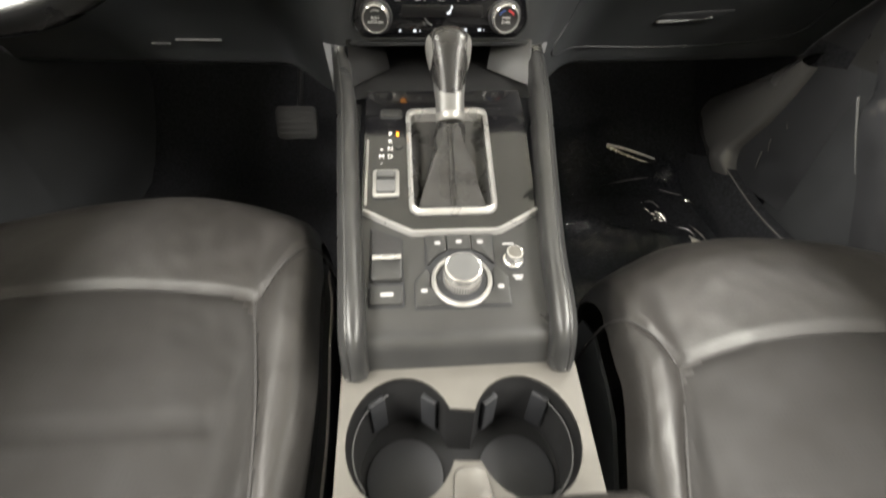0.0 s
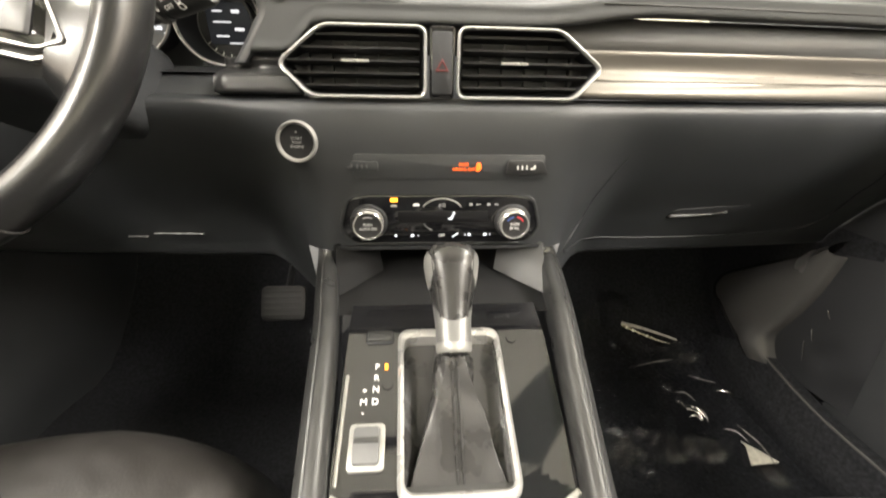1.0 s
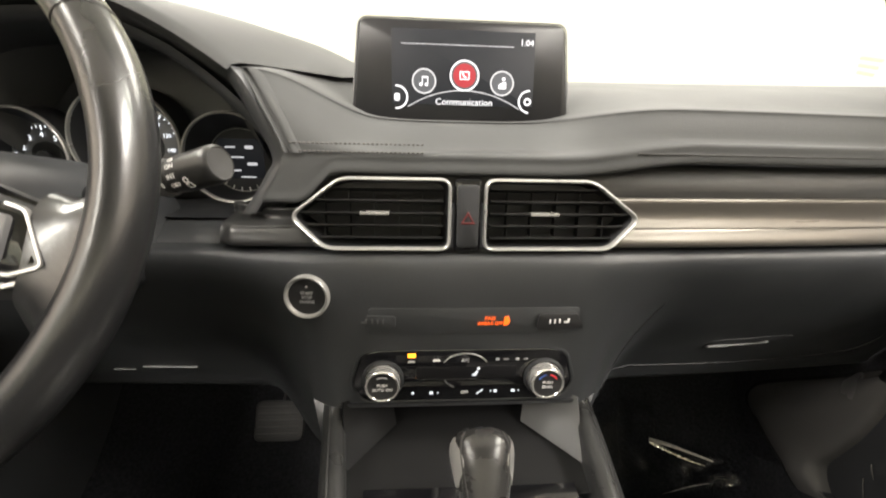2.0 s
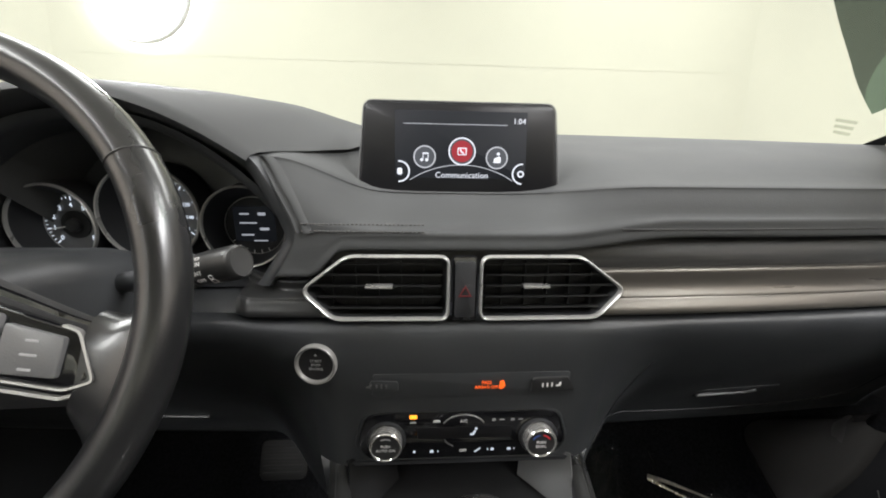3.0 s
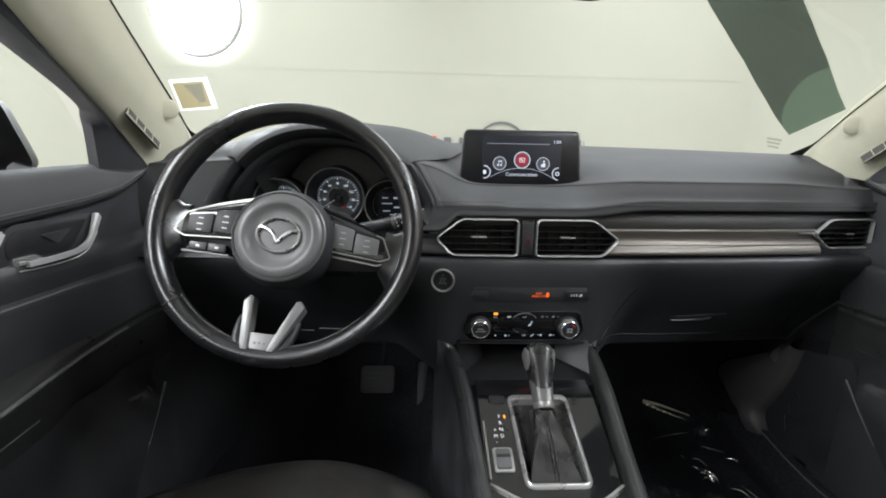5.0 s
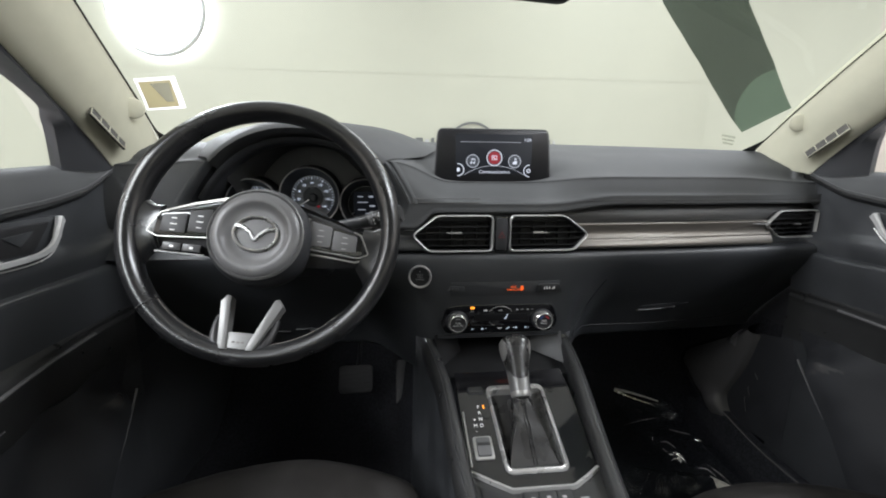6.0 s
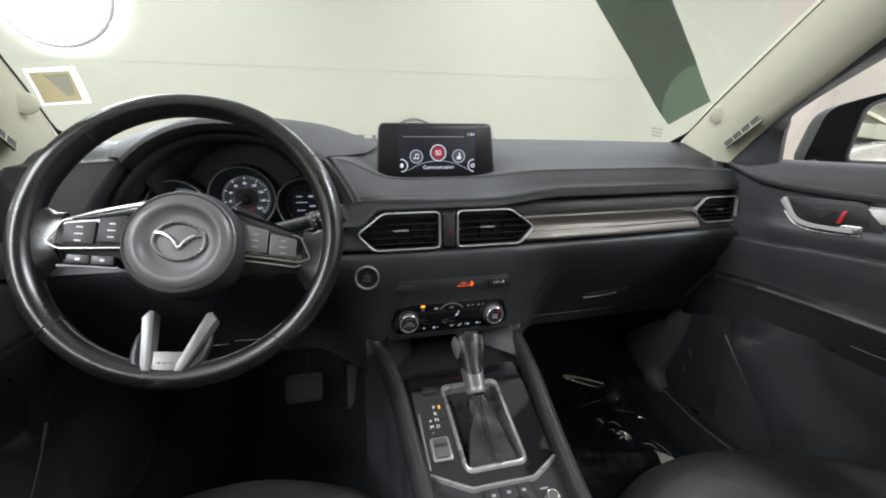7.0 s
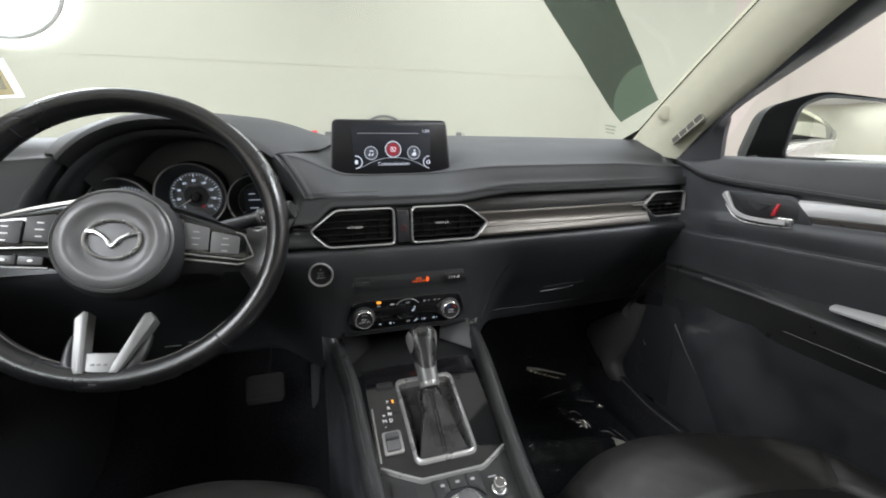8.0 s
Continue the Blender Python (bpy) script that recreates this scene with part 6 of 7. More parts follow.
part("key_lip", sweep([RB @ V(-0.0135, 0.0055, 0.0065), RB @ V(0.0145, 0.0055, 0.0065)], ring_profile(0.0030, 0.0018, 8)), BEZEL, k1, "pale key lip")
part("symbol", plate(round_rect(0.008, 0.005, 0.001, 2), 0.0003, RB @ pose(0.001, -0.012, 0.0062, -6), 0.0001), DIMPRINT, k1)
k2 = part("flat_key", plate(round_rect(0.030, 0.0205, 0.002), 0.0035, RB @ pose(0.0005, -0.0350, 0.0005), 0.001), CONTROL, sb)
part("symbol", plate(round_rect(0.012, 0.004, 0.001, 2), 0.0003, RB @ pose(0.001, -0.035, 0.0041), 0.0001), DIMPRINT, k2)

# ---- cup holders ----
cup = thing("cup_holder", (0, 0.15, 0.25), "grey satin double cup holder with deep black wells", "cup holder")
DZ = 0.334
bm = bmesh.new()
outl = round_poly([(-0.108, 0.2155), (0.104, 0.2155), (0.092, 0.085), (-0.1015, 0.085)], 0.004, 4)
# the two round wells and the slot between them make one opening
hole = []
WELLS = ((-0.0545, 0.153, 0.0440, 24, 336), (0.0455, 0.151, 0.0430, 204, 516))
for cxh, cyh, r, a0, a1 in WELLS:
    for a in spread(a0, a1, 30):
        hole.append((cxh + r * math.cos(radians(a)), cyh + 1.18 * r * math.sin(radians(a))))
ov = [bm.verts.new((x, y, DZ)) for x, y in outl]
hv = [bm.verts.new((x, y, DZ)) for x, y in hole]
ed = [bm.edges.new((ov[i - 1], ov[i])) for i in range(len(ov))] + [bm.edges.new((hv[i - 1], hv[i])) for i in range(len(hv))]
bmesh.ops.triangle_fill(bm, use_beauty=True, edges=ed)
part("deck", solid(bm, 0.004), DECK, cup, "grey satin deck")
bm, _ = grid([[(x, y, DZ - 0.001) for x, y in hole], [(x, y, DZ - 0.012) for x, y in hole], [(-0.0015 + (x + 0.0015) * 0.97, 0.15 + (y - 0.15) * 0.95, DZ - 0.075) for x, y in hole]], closed=True)
part("well", bm, TRAY, cup, "deep black well", angle=60)
part("well_floor", box(-0.10, 0.092, 0.098, 0.208, DZ - 0.08, DZ - 0.074), TRAY, cup)
for cxh, cyh, r, a0, a1 in WELLS:
    part("rim_line", sweep([(cxh + (r - 0.004) * math.cos(q), cyh + 1.18 * (r - 0.004) * math.sin(q), DZ - 0.016) for q in [radians(w) for w in spread(a0 + 85, a1 - 110, 30)]], ring_profile(0.0006, n=6)), GREYPLASTIC, cup)
    part("coaster", lathe([(0.034, 0), (0.034, 0.003), (0.031, 0.004), (0.002, 0.004)], pose(cxh, cyh - 0.004, DZ - 0.0745), 32), DARK, cup, "black rubber coaster")
    for w in (55, 125):
        tb = part("grip_tab", box(-0.008, 0.008, -0.003, 0.003, -0.026, 0.022, 0.002), DARK, cup)
        tb.data.transform(cup.matrix_basis.inverted() @ pose(cxh + (r - 0.003) * math.cos(radians(w)), cyh + 1.15 * (r - 0.003) * math.sin(radians(w)), DZ - 0.036, 0, 0, w - 90) @ cup.matrix_basis)
part("divider_tab", plate(round_poly([(-0.016, -0.020), (0.016, -0.020), (0.013, 0.006), (0.006, 0.011), (-0.006, 0.011), (-0.013, 0.006)], 0.005), 0.030, pose(-0.003, 0.118, DZ - 0.026), 0.005), DECK, cup, "pale grey divider tab")
arm = thing("console_armrest", (0, -0.1, 0.2), "leather-topped console armrest box", "armrest")
part("box", box(-0.105, 0.105, -0.30, 0.076, 0.05, 0.335, 0.008), HARD, arm)
part("cushion", box(-0.112, 0.106, -0.30, 0.091, 0.338, 0.385, 0.016, seg=4), LEATHER, arm)

# ---- front seats ----


def seat_height(u, v, inset):
    """Cushion height over (u across from the middle, v back from the front edge)."""
    au = abs(u)
    z = 0.330
    if v < 0.09:
        t = 1 - v / 0.09
        z -= 0.095 * (1 - math.sqrt(max(0.0, 1 - t * t)))
    # fuller front roll
    z += 0.006 * math.exp(-((v - 0.09) / 0.06) ** 2)
    # side bolsters
    b = step(0.165, 0.215, au)
    z += 0.022 * b * step(0.02, 0.20, v)
    if au > 0.222:
        t = min(1.0, (au - 0.222) / 0.036)
        z -= 0.10 * (1 - math.sqrt(max(0.0, 1 - t * t)))
    if inset:
        z -= 0.0012 + 0.0012 * math.cos(u * 18)
    z -= 0.035 * step(0.10, 0.60, v)
    return z


def seat_half(v):
    return 0.245 - 0.026 * (1 - step(0.0, 0.16, v))


def bow(u, v):
    """How far the rounded front edge falls back at its sides."""
    return 0.116 * (u / 0.26) ** 2 * (1 - step(0.0, 0.45, v))


def seat(xc, yf, side, fr, label, su0, grow):
    """A seat cushion whose front edge lies at yf; side is the side that faces the console."""
    st = thing("front_seat", (xc, yf - 0.25, 0.0), label, "car seat", "front seats")

    def lean(u, v):
        """The side that faces the console widens towards the rear."""
        return side * grow * step(0.14, 0.40, v) * min(1.0, max(0.0, u * side / 0.17))

    def seam_u(v):
        return su0 + 0.17 * max(0.0, v - fr)

    NU, NV = 84, 76
    bms = {k: bmesh.new() for k in ("seat_panel", "front_roll", "inner_bolster", "outer_bolster")}
    cache = {k: {} for k in bms}

    def region(u, v):
        au = abs(u)
        su = seam_u(v)
        # corner of the insert is rounded
        if v > fr and au < su:
            dv, du = v - fr, su - au
            if dv < 0.045 and du < 0.045 and (0.045 - dv) ** 2 + (0.045 - du) ** 2 > 0.045 ** 2:
                return "front_roll"
            return "seat_panel"
        if v < fr and au < su0 + 0.004 + (fr - v) * 0.44:
            return "front_roll"
        return "inner_bolster" if u * side > 0 else "outer_bolster"

    def seam_dist(u, v):
        """How near a seam lies, in metres, for the stitched groove."""
        au = abs(u)
        d = []
        if v > fr - 0.005:
            d.append(abs(au - seam_u(v)))
        if au < seam_u(fr):
            d.append(abs(v - fr))
        if v < fr + 0.005:
            d.append(abs(au - (su0 + 0.004 + (fr - v) * 0.44)) * 0.9)
        if au < 0.16 and v > 0.2:
            d.append(abs(v - fr - 0.15) + 0.002)
        return min(d) if d else 1
    us = [seat_half(0.3) * math.sin(q) / math.sin(1.35) for q in spread(-1.35, 1.35, NU)]
    vs_ = [0.60 * (k / (NV - 1)) ** 1.35 for k in range(NV)]

    def point(i, j):
        v = vs_[j]
        k = seat_half(v) / seat_half(0.3)
        u = us[i] * k
        reg = region(u, v)
        z = seat_height(us[i], v, reg == "seat_panel")
        z -= 0.0045 * math.exp(-(seam_dist(u, v) / 0.005) ** 2)
        z += 0.0025 * noise.noise((u * 14 + xc * 9, v * 14, 0.4)) + 0.0008 * noise.noise((u * 55, v * 55, 1.4 + xc))
        return V(xc + u + lean(u, v), yf - v - bow(u, v), z), reg
    pts = [[point(i, j) for j in range(NV)] for i in range(NU)]
    for i in range(NU - 1):
        for j in range(NV - 1):
            quad = ((i, j), (i + 1, j), (i + 1, j + 1), (i, j + 1))
            votes = [pts[a][b][1] for a, b in quad]
            reg = max(set(votes), key=lambda r: (votes.count(r), r))
            bm, ch = bms[reg], cache[reg]
            vv = []
            for q in quad:
                if q not in ch:
                    ch[q] = bm.verts.new(pts[q[0]][q[1]][0])
                vv.append(ch[q])
            bm.faces.new(vv)
    for nm, bm in bms.items():
        ob = part(nm, bm, PANEL if nm == "seat_panel" else LEATHER, st, {"seat_panel": "perforated dark leather insert", "front_roll": "smooth leather front roll"}.get(nm, "smooth leather side bolster"), angle=180)
        # one common curvature across the seams
        ns = []
        for i, j in cache[nm]:
            tu = pts[min(i + 1, NU - 1)][j][0] - pts[max(i - 1, 0)][j][0]
            tv = pts[i][min(j + 1, NV - 1)][0] - pts[i][max(j - 1, 0)][0]
            ns.append(tv.cross(tu).normalized())
        if ns[len(ns) // 2].dot(ob.data.vertices[len(ns) // 2].normal) < 0:
            ob.data.flip_normals()
        ob.data.normals_split_custom_set_from_vertices(ns)
    # stitched seams lying in the grooves
    def surf(u, v):
        k = seat_half(v) / seat_half(0.3)
        return V(xc + u + lean(u, v), yf - v - bow(u, v), seat_height(u / k, v, False) - 0.0036)
    su = seam_u(fr)
    lines = [[surf(u, fr) for u in spread(-su + 0.004, su - 0.004, 30)]]
    for s in (1, -1):
        lines.append([surf(s * seam_u(v), v) for v in spread(fr + 0.004, 0.56, 30)])
        lines.append([surf(s * (su0 + 0.004 + (fr - v) * 0.44), v) for v in spread(0.05, fr - 0.004, 24)])
    for ln in lines:
        part("seam", sweep(ln, ring_profile(0.0016, n=6)), SEAM, st)
    # skirts under the cushion
    for s in (1, -1):
        rows = []
        for k in range(14):
            v = 0.03 + 0.57 * k / 13
            k2 = seat_half(v)
            x = xc + s * (k2 - 0.004) + lean(s * k2, v)
            z = seat_height(0.2555, v, False) + 0.004
            y = yf - v - bow(k2, v)
            rows.append([(x, y, z), (x + s * 0.006, y, z - 0.03), (x + s * 0.006, y, z - 0.09), (x - s * 0.01, y, 0.10), (x - s * 0.02, y, 0.03)])
        part("skirt", solid(grid(rows)[0], 0.004), HARD, st, "black plastic seat skirt")
        pth = [V(r[0][0] + s * 0.005, r[0][1], r[0][2] - 0.018) for r in rows]
        part("piping", sweep(smooth_line(pth, 3), ring_profile(0.0016, n=6)), PIPING, st, "thin pale piping")
    rows = []
    for u in spread(-0.21, 0.21, 12):
        y = yf - bow(u, 0.0) - 0.002
        rows.append([(xc + u, y + 0.001, 0.240), (xc + u, y - 0.004, 0.19), (xc + u, y - 0.03, 0.10), (xc + u, y - 0.06, 0.03)])
    part("front_skirt", solid(grid(rows)[0], 0.004), LEATHER, st)
    part("runner", box(xc - 0.20, xc - 0.16, yf - 0.58, yf - 0.06, 0.0, 0.05, 0.006), DARK, st)
    part("runner", box(xc + 0.16, xc + 0.20, yf - 0.58, yf - 0.06, 0.0, 0.05, 0.006), DARK, st)
    return st


seat(-0.388, 0.564, 1, 0.224, "black leather driver's seat cushion with perforated insert", 0.172, 0.012)
seat(0.389, 0.438, -1, 0.200, "black leather passenger seat cushion with perforated insert", 0.182, 0.038)

# ---- doors ----
KICK = material("semi_gloss_black_plastic", (0.070, 0.069, 0.068), 0.26, vary=0.04, scale=6, bump=0.12, fine=500, rough_vary=0.03)


def crease_z(y):
    return lerp_table([(-0.4, 0.722), (0.288, 0.733), (0.426, 0.747), (0.542, 0.758), (0.627, 0.773), (0.70, 0.806)], y)[0]


def sill_z(y):
    return lerp_table([(-0.4, 0.775), (0.303, 0.803), (0.439, 0.811), (0.60, 0.821), (0.70, 0.825)], y)[0]


def arm_x(y):
    """How far the armrest's edge stands into the cabin."""
    return lerp_table([(-0.4, 0.628), (0.0, 0.630), (0.218, 0.650), (0.312, 0.669), (0.414, 0.689), (0.475, 0.699), (0.573, 0.7105), (0.70, 0.7115)], y)[0]


YS = spread(-0.40, 0.70, 40)
for s in (1, -1):
    n = "1" if s > 0 else "2"
    dr = thing("door_" + n, (s * 0.72, 0.2, 0.02), "black front door panel with silver strip, handle and armrest", "car door", "front doors", kind="structure")
    rows = [smooth_line([(0.765, y, sill_z(y) - 0.004), (0.748, y, sill_z(y) + 0.001), (0.728, y, sill_z(y) - 0.006), (0.714, y, (sill_z(y) + crease_z(y)) / 2), (0.711, y, crease_z(y) + 0.010), (0.716, y, crease_z(y) + 0.001), (0.722, y, crease_z(y) - 0.001)], 3) for y in YS]
    part("upper_pad", side_sign(s, grid(rows)[0]), SOFT, dr, "padded black upper door roll", angle=70)
    part("pad_seam", side_sign(s, sweep([(0.7108, y, crease_z(y) + 0.0085) for y in YS], ring_profile(0.0011, n=6))), SEAM, dr)
    part("pad_seam", side_sign(s, sweep([(0.7112, y, crease_z(y) + 0.0140) for y in YS], ring_profile(0.0008, n=6))), GREYPLASTIC, dr, "stitched line on the pad")
    # middle panel with the recess for handle and strip
    def mid_profile(y):
        c = crease_z(y)
        return [(0.722, y, c - 0.001), (0.727, y, c - 0.006), (0.727, y, 0.700), (0.722, y, 0.692), (0.714, y, 0.684), (0.7125, y, 0.668), (0.7145, y, 0.654), (0.7150, y, 0.6475), (0.7085, y, 0.6455), (0.7055, y, 0.6425), (0.7045, y, 0.6375), (0.7075, y, 0.60), (0.7115, y, 0.570), (0.7125, y, 0.556)]
    # grey bead stands for the highlight on the edge of the ledge
    part("ledge_line", side_sign(s, sweep([(0.7050, y, 0.6430) for y in YS if y < 0.52], ring_profile(0.0011, n=6))), GREYPLASTIC, dr, "painted highlight along the door ledge")
    part("middle_panel", side_sign(s, grid([mid_profile(y) for y in YS])[0]), HARD, dr, angle=40)
    rows = []
    for y in spread(-0.40, 0.418, 24):
        # the front end slants back towards its foot
        h = 0.006 * step(0.3, -0.3, y)
        rows.append([(0.7265, y, 0.737 - h), (0.7215, y - 0.002, 0.733 - h), (0.7195, y - 0.012, 0.722), (0.7195, y - 0.020, 0.714), (0.7215, y - 0.024, 0.7085)])
    part("silver_strip", side_sign(s, solid(grid(rows)[0], 0.002)), STRIP, dr, "satin silver strip", angle=30)
    # lower half of the silver strip, its shade put in as bronze trim
    rows = [[(0.7225, y - 0.024, 0.7080), (0.7205, y - 0.026, 0.7065), (0.7225, y - 0.032, 0.698), (0.7265, y - 0.034, 0.695)] for y in spread(-0.376, 0.418, 24)]
    part("lower_strip", side_sign(s, solid(grid(rows)[0], 0.002)), TRIM, dr, "shaded lower half of the silver strip", angle=30)
    rows = []
    for y in YS:
        e = arm_x(y)
        d = 0.7125 - e
        rows.append(smooth_line([(0.7125, y, 0.5565), (0.7125 - d * 0.55, y, 0.551), (e + 0.004, y, 0.5445), (e, y, 0.5370), (e + 0.003, y, 0.526), (e + 0.2 * d + 0.003, y, 0.505), (e + 0.4 * d + 0.003, y, 0.486), (e + 0.62 * d + 0.002, y, 0.470), (0.7125, y, 0.440)], 3))
    part("armrest", side_sign(s, grid(rows)[0]), CONTROL, dr, "black door armrest", angle=70)
    part("armrest_seam", side_sign(s, sweep([(arm_x(y) + 0.4 * (0.7125 - arm_x(y)) + 0.0025, y, 0.486) for y in YS if y < 0.40], ring_profile(0.0012, n=6))), GREYPLASTIC, dr)
    part("pull_plate", side_sign(s, plate(round_poly([(0.006, 0.10), (0.036, 0.10), (0.042, 0.24), (0.040, 0.312), (0.022, 0.312)], 0.008), 0.005, pose(0.652, 0.0, 0.552, 0, -20, 0), 0.0015)), STRIP, dr, "satin silver pull plate")
    rows = [[(0.7125, y, 0.441), (0.716, y, 0.40), (0.718, y, 0.25), (0.716, y, 0.05), (0.72, y, -0.02)] for y in YS]
    part("lower_panel", side_sign(s, grid(rows)[0]), HARD, dr)
    def pocket_x(d, z):
        """The pocket's outer face, d behind its slanted front edge."""
        rise = step(-0.004, 0.010, d) * (1 - 0.9 * step(0.03, 0.22, d)) * step(0.050, 0.0, z - 0.385 - 0.50 * max(0.0, d - 0.01))
        return 0.7155 - 0.036 * rise

    def pocket_edge(z):
        return lerp_table([(0.06, 0.42), (0.20, 0.475), (0.298, 0.535), (0.413, 0.625), (0.47, 0.655)], z)[0]
    rows = []
    for k in range(46):
        row = []
        for z in spread(0.470, 0.06, 34):
            y = pocket_edge(z) + 0.006 - (pocket_edge(z) + 0.406) * (k / 45) ** 2.2
            row.append((pocket_x(pocket_edge(z) - y, z), y, z))
        rows.append(row)
    part("map_pocket", side_sign(s, solid(grid(rows)[0], 0.003)), DARK, dr, "raised black map pocket", angle=32)
    # lip in pale grey for the highlight along the pocket's front edge
    part("pocket_lip", side_sign(s, sweep(smooth_line([(0.6815, 0.6245, 0.413), (0.6800, 0.580, 0.355), (0.6800, 0.548, 0.315)], 5), ring_profile(0.0024, 0.0020, 8), scales=[1.1 - 0.08 * i for i in range(11)])), GREYPLASTIC, dr, "rounded pocket lip, pale for its highlight")
    # paler wedge for the light on top of the pocket; the rest is darkened
    rows = []
    for z in spread(0.318, 0.420, 16):
        w = 0.004 + 0.105 * ((z - 0.318) / 0.102) ** 1.2
        rows.append([(pocket_x(0.004 + w * f, z) - 0.0012, pocket_edge(z) - 0.004 - w * f, z + 0.12 * w * f) for f in spread(0, 1, 10)])
    part("pocket_top", side_sign(s, grid(rows)[0]), KICK, dr, "paler wedge where light falls on the pocket", angle=80)
    # pale bead for the highlight that runs along the armrest's edge
    part("armrest_edge", side_sign(s, sweep([(arm_x(y) + 0.0012, y, 0.5385) for y in YS if y < 0.60], ring_profile(0.0034, 0.0030, 8))), COVER, dr, "painted highlight along the armrest edge")
    part("outer_skin", side_sign(s, box(0.765, 0.885, -0.40, 0.74, -0.18, 0.782, 0.01)), BODY, dr)
    # handle cup, lever and lock tab
    bez = round_poly([(-0.568, 0.746), (-0.425, 0.744), (-0.405, 0.725), (-0.386, 0.692), (-0.395, 0.684), (-0.520, 0.684), (-0.545, 0.700)], 0.010, 4)
    HMX = pose(0.7262, 0, 0, 90, 0, -90)
    hb = part("handle_bezel", side_sign(s, plate(bez, 0.004, HMX, 0.0015)), HARD, dr, "dark satin handle surround")
    part("handle_cup", side_sign(s, plate(round_poly([(-0.548, 0.739), (-0.430, 0.737), (-0.412, 0.722), (-0.412, 0.698), (-0.510, 0.696)], 0.008, 4), 0.0008, HMX @ pose(0, 0, 0.0042), 0.0004)), KEY, hb, "black handle cup")
    # paler V drawn for the reflection inside the cup
    part("cup_wedge", side_sign(s, plate(round_poly([(-0.515, 0.728), (-0.462, 0.725), (-0.488, 0.708)], 0.004, 3), 0.002, HMX @ pose(0, 0, 0.0048), 0.0008)), HARD, hb)
    lev = smooth_line([(0.717, 0.562, 0.7405), (0.712, 0.548, 0.7260), (0.708, 0.530, 0.7060), (0.706, 0.503, 0.6955), (0.706, 0.465, 0.6925), (0.708, 0.424, 0.6920)], 5)
    part("lever", side_sign(s, sweep(lev, [(-0.004, -0.0045), (-0.004, 0.0045), (0, 0.006), (0.004, 0.0045), (0.004, -0.0045)], scales=[0.70 + 0.55 * math.exp(-i / 6) for i in range(len(lev))])), STRIP, hb, "bright silver door lever")
    part("lever_outline", side_sign(s, sweep(smooth_line([(0.715, 0.556, 0.716), (0.712, 0.532, 0.694), (0.711, 0.505, 0.6845), (0.711, 0.46, 0.6825), (0.712, 0.415, 0.6845)], 4), ring_profile(0.0012, n=6))), BEZEL, hb, "thin silver outline")
    part("lever_tail", side_sign(s, plate(round_poly([(-0.470, 0.687), (-0.417, 0.687), (-0.417, 0.701), (-0.450, 0.701)], 0.003), 0.009, HMX, 0.003)), CHROME, hb)
    if s > 0:
        part("lock_tab", side_sign(s, plate(round_poly([(-0.462, 0.702), (-0.454, 0.702), (-0.445, 0.726), (-0.452, 0.727)], 0.002), 0.008, HMX, 0.002)), RED, hb, "red lock tab")
    for k, (y, z) in enumerate(((0.515, 0.612), (0.49, 0.606), (0.45, 0.60))):
        part("scuff", side_sign(s, plate(round_rect(0.008, 0.0016, 0.0006, 1), 0.0003, pose(0.7135, y, z, 90, 0, -90), 0.0001)), GREYPLASTIC, dr)

# ---- footwells ----


def smooth_rows(rows, n=2):
    """Averages a sheet of points with its neighbours, to round it."""
    for _ in range(n):
        out = []
        for i, r in enumerate(rows):
            a, b = rows[max(i - 1, 0)], rows[min(i + 1, len(rows) - 1)]
            out.append([(Vector(a[j]) + Vector(b[j]) + 2 * Vector(p)) / 4 for j, p in enumerate(r)])
        rows = out
    return rows


bp = thing("brake_pedal", (-0.32, 1.0, 0.0), "black rubber-faced brake pedal on a steel arm", "pedal")
PMX = pose(-0.321, 1.0, 0.212, 62)
part("pad", plate(round_rect(0.098, 0.078, 0.014), 0.012, PMX, 0.004), RUBBER, bp)
for k in range(5):
    part("pad_rib", plate(round_rect(0.084, 0.006, 0.002, 2), 0.0025, PMX @ pose(0, -0.026 + 0.013 * k, 0.012), 0.001), RUBBER, bp)
part("arm", sweep(smooth_line([(-0.321, 1.01, 0.215), (-0.315, 1.06, 0.26), (-0.31, 1.12, 0.36), (-0.31, 1.14, 0.50)], 5), ring_profile(0.006, 0.014)), DARK, bp)
ap = thing("accelerator_pedal", (-0.16, 1.08, 0.0), "tall black accelerator pedal standing on the floor", "pedal")
part("blade", plate(round_poly([(-0.024, -0.09), (0.024, -0.09), (0.028, 0.10), (-0.020, 0.10)], 0.010), 0.012, pose(-0.185, 1.06, 0.125, 58), 0.004), RUBBER, ap)

# bulging kick panel beside the passenger's feet, over a sloping sill fold
kp = thing("kick_panel", (0.70, 0.85, 0.0), "fan-shaped semi-gloss black side trim of the footwell", "trim panel", kind="structure")
REAR = [(0.0, 0.755, 0.425), (0.2, 0.770, 0.360), (0.4, 0.788, 0.305), (0.6, 0.812, 0.255), (0.75, 0.832, 0.215), (0.88, 0.822, 0.185), (1.0, 0.795, 0.155)]
FRONT = [(0.0, 0.775, 0.440), (0.2, 0.870, 0.370), (0.4, 0.955, 0.314), (0.6, 1.035, 0.258), (0.75, 1.055, 0.212), (0.88, 0.99, 0.170), (1.0, 0.885, 0.132)]
rows, fillet = [], []
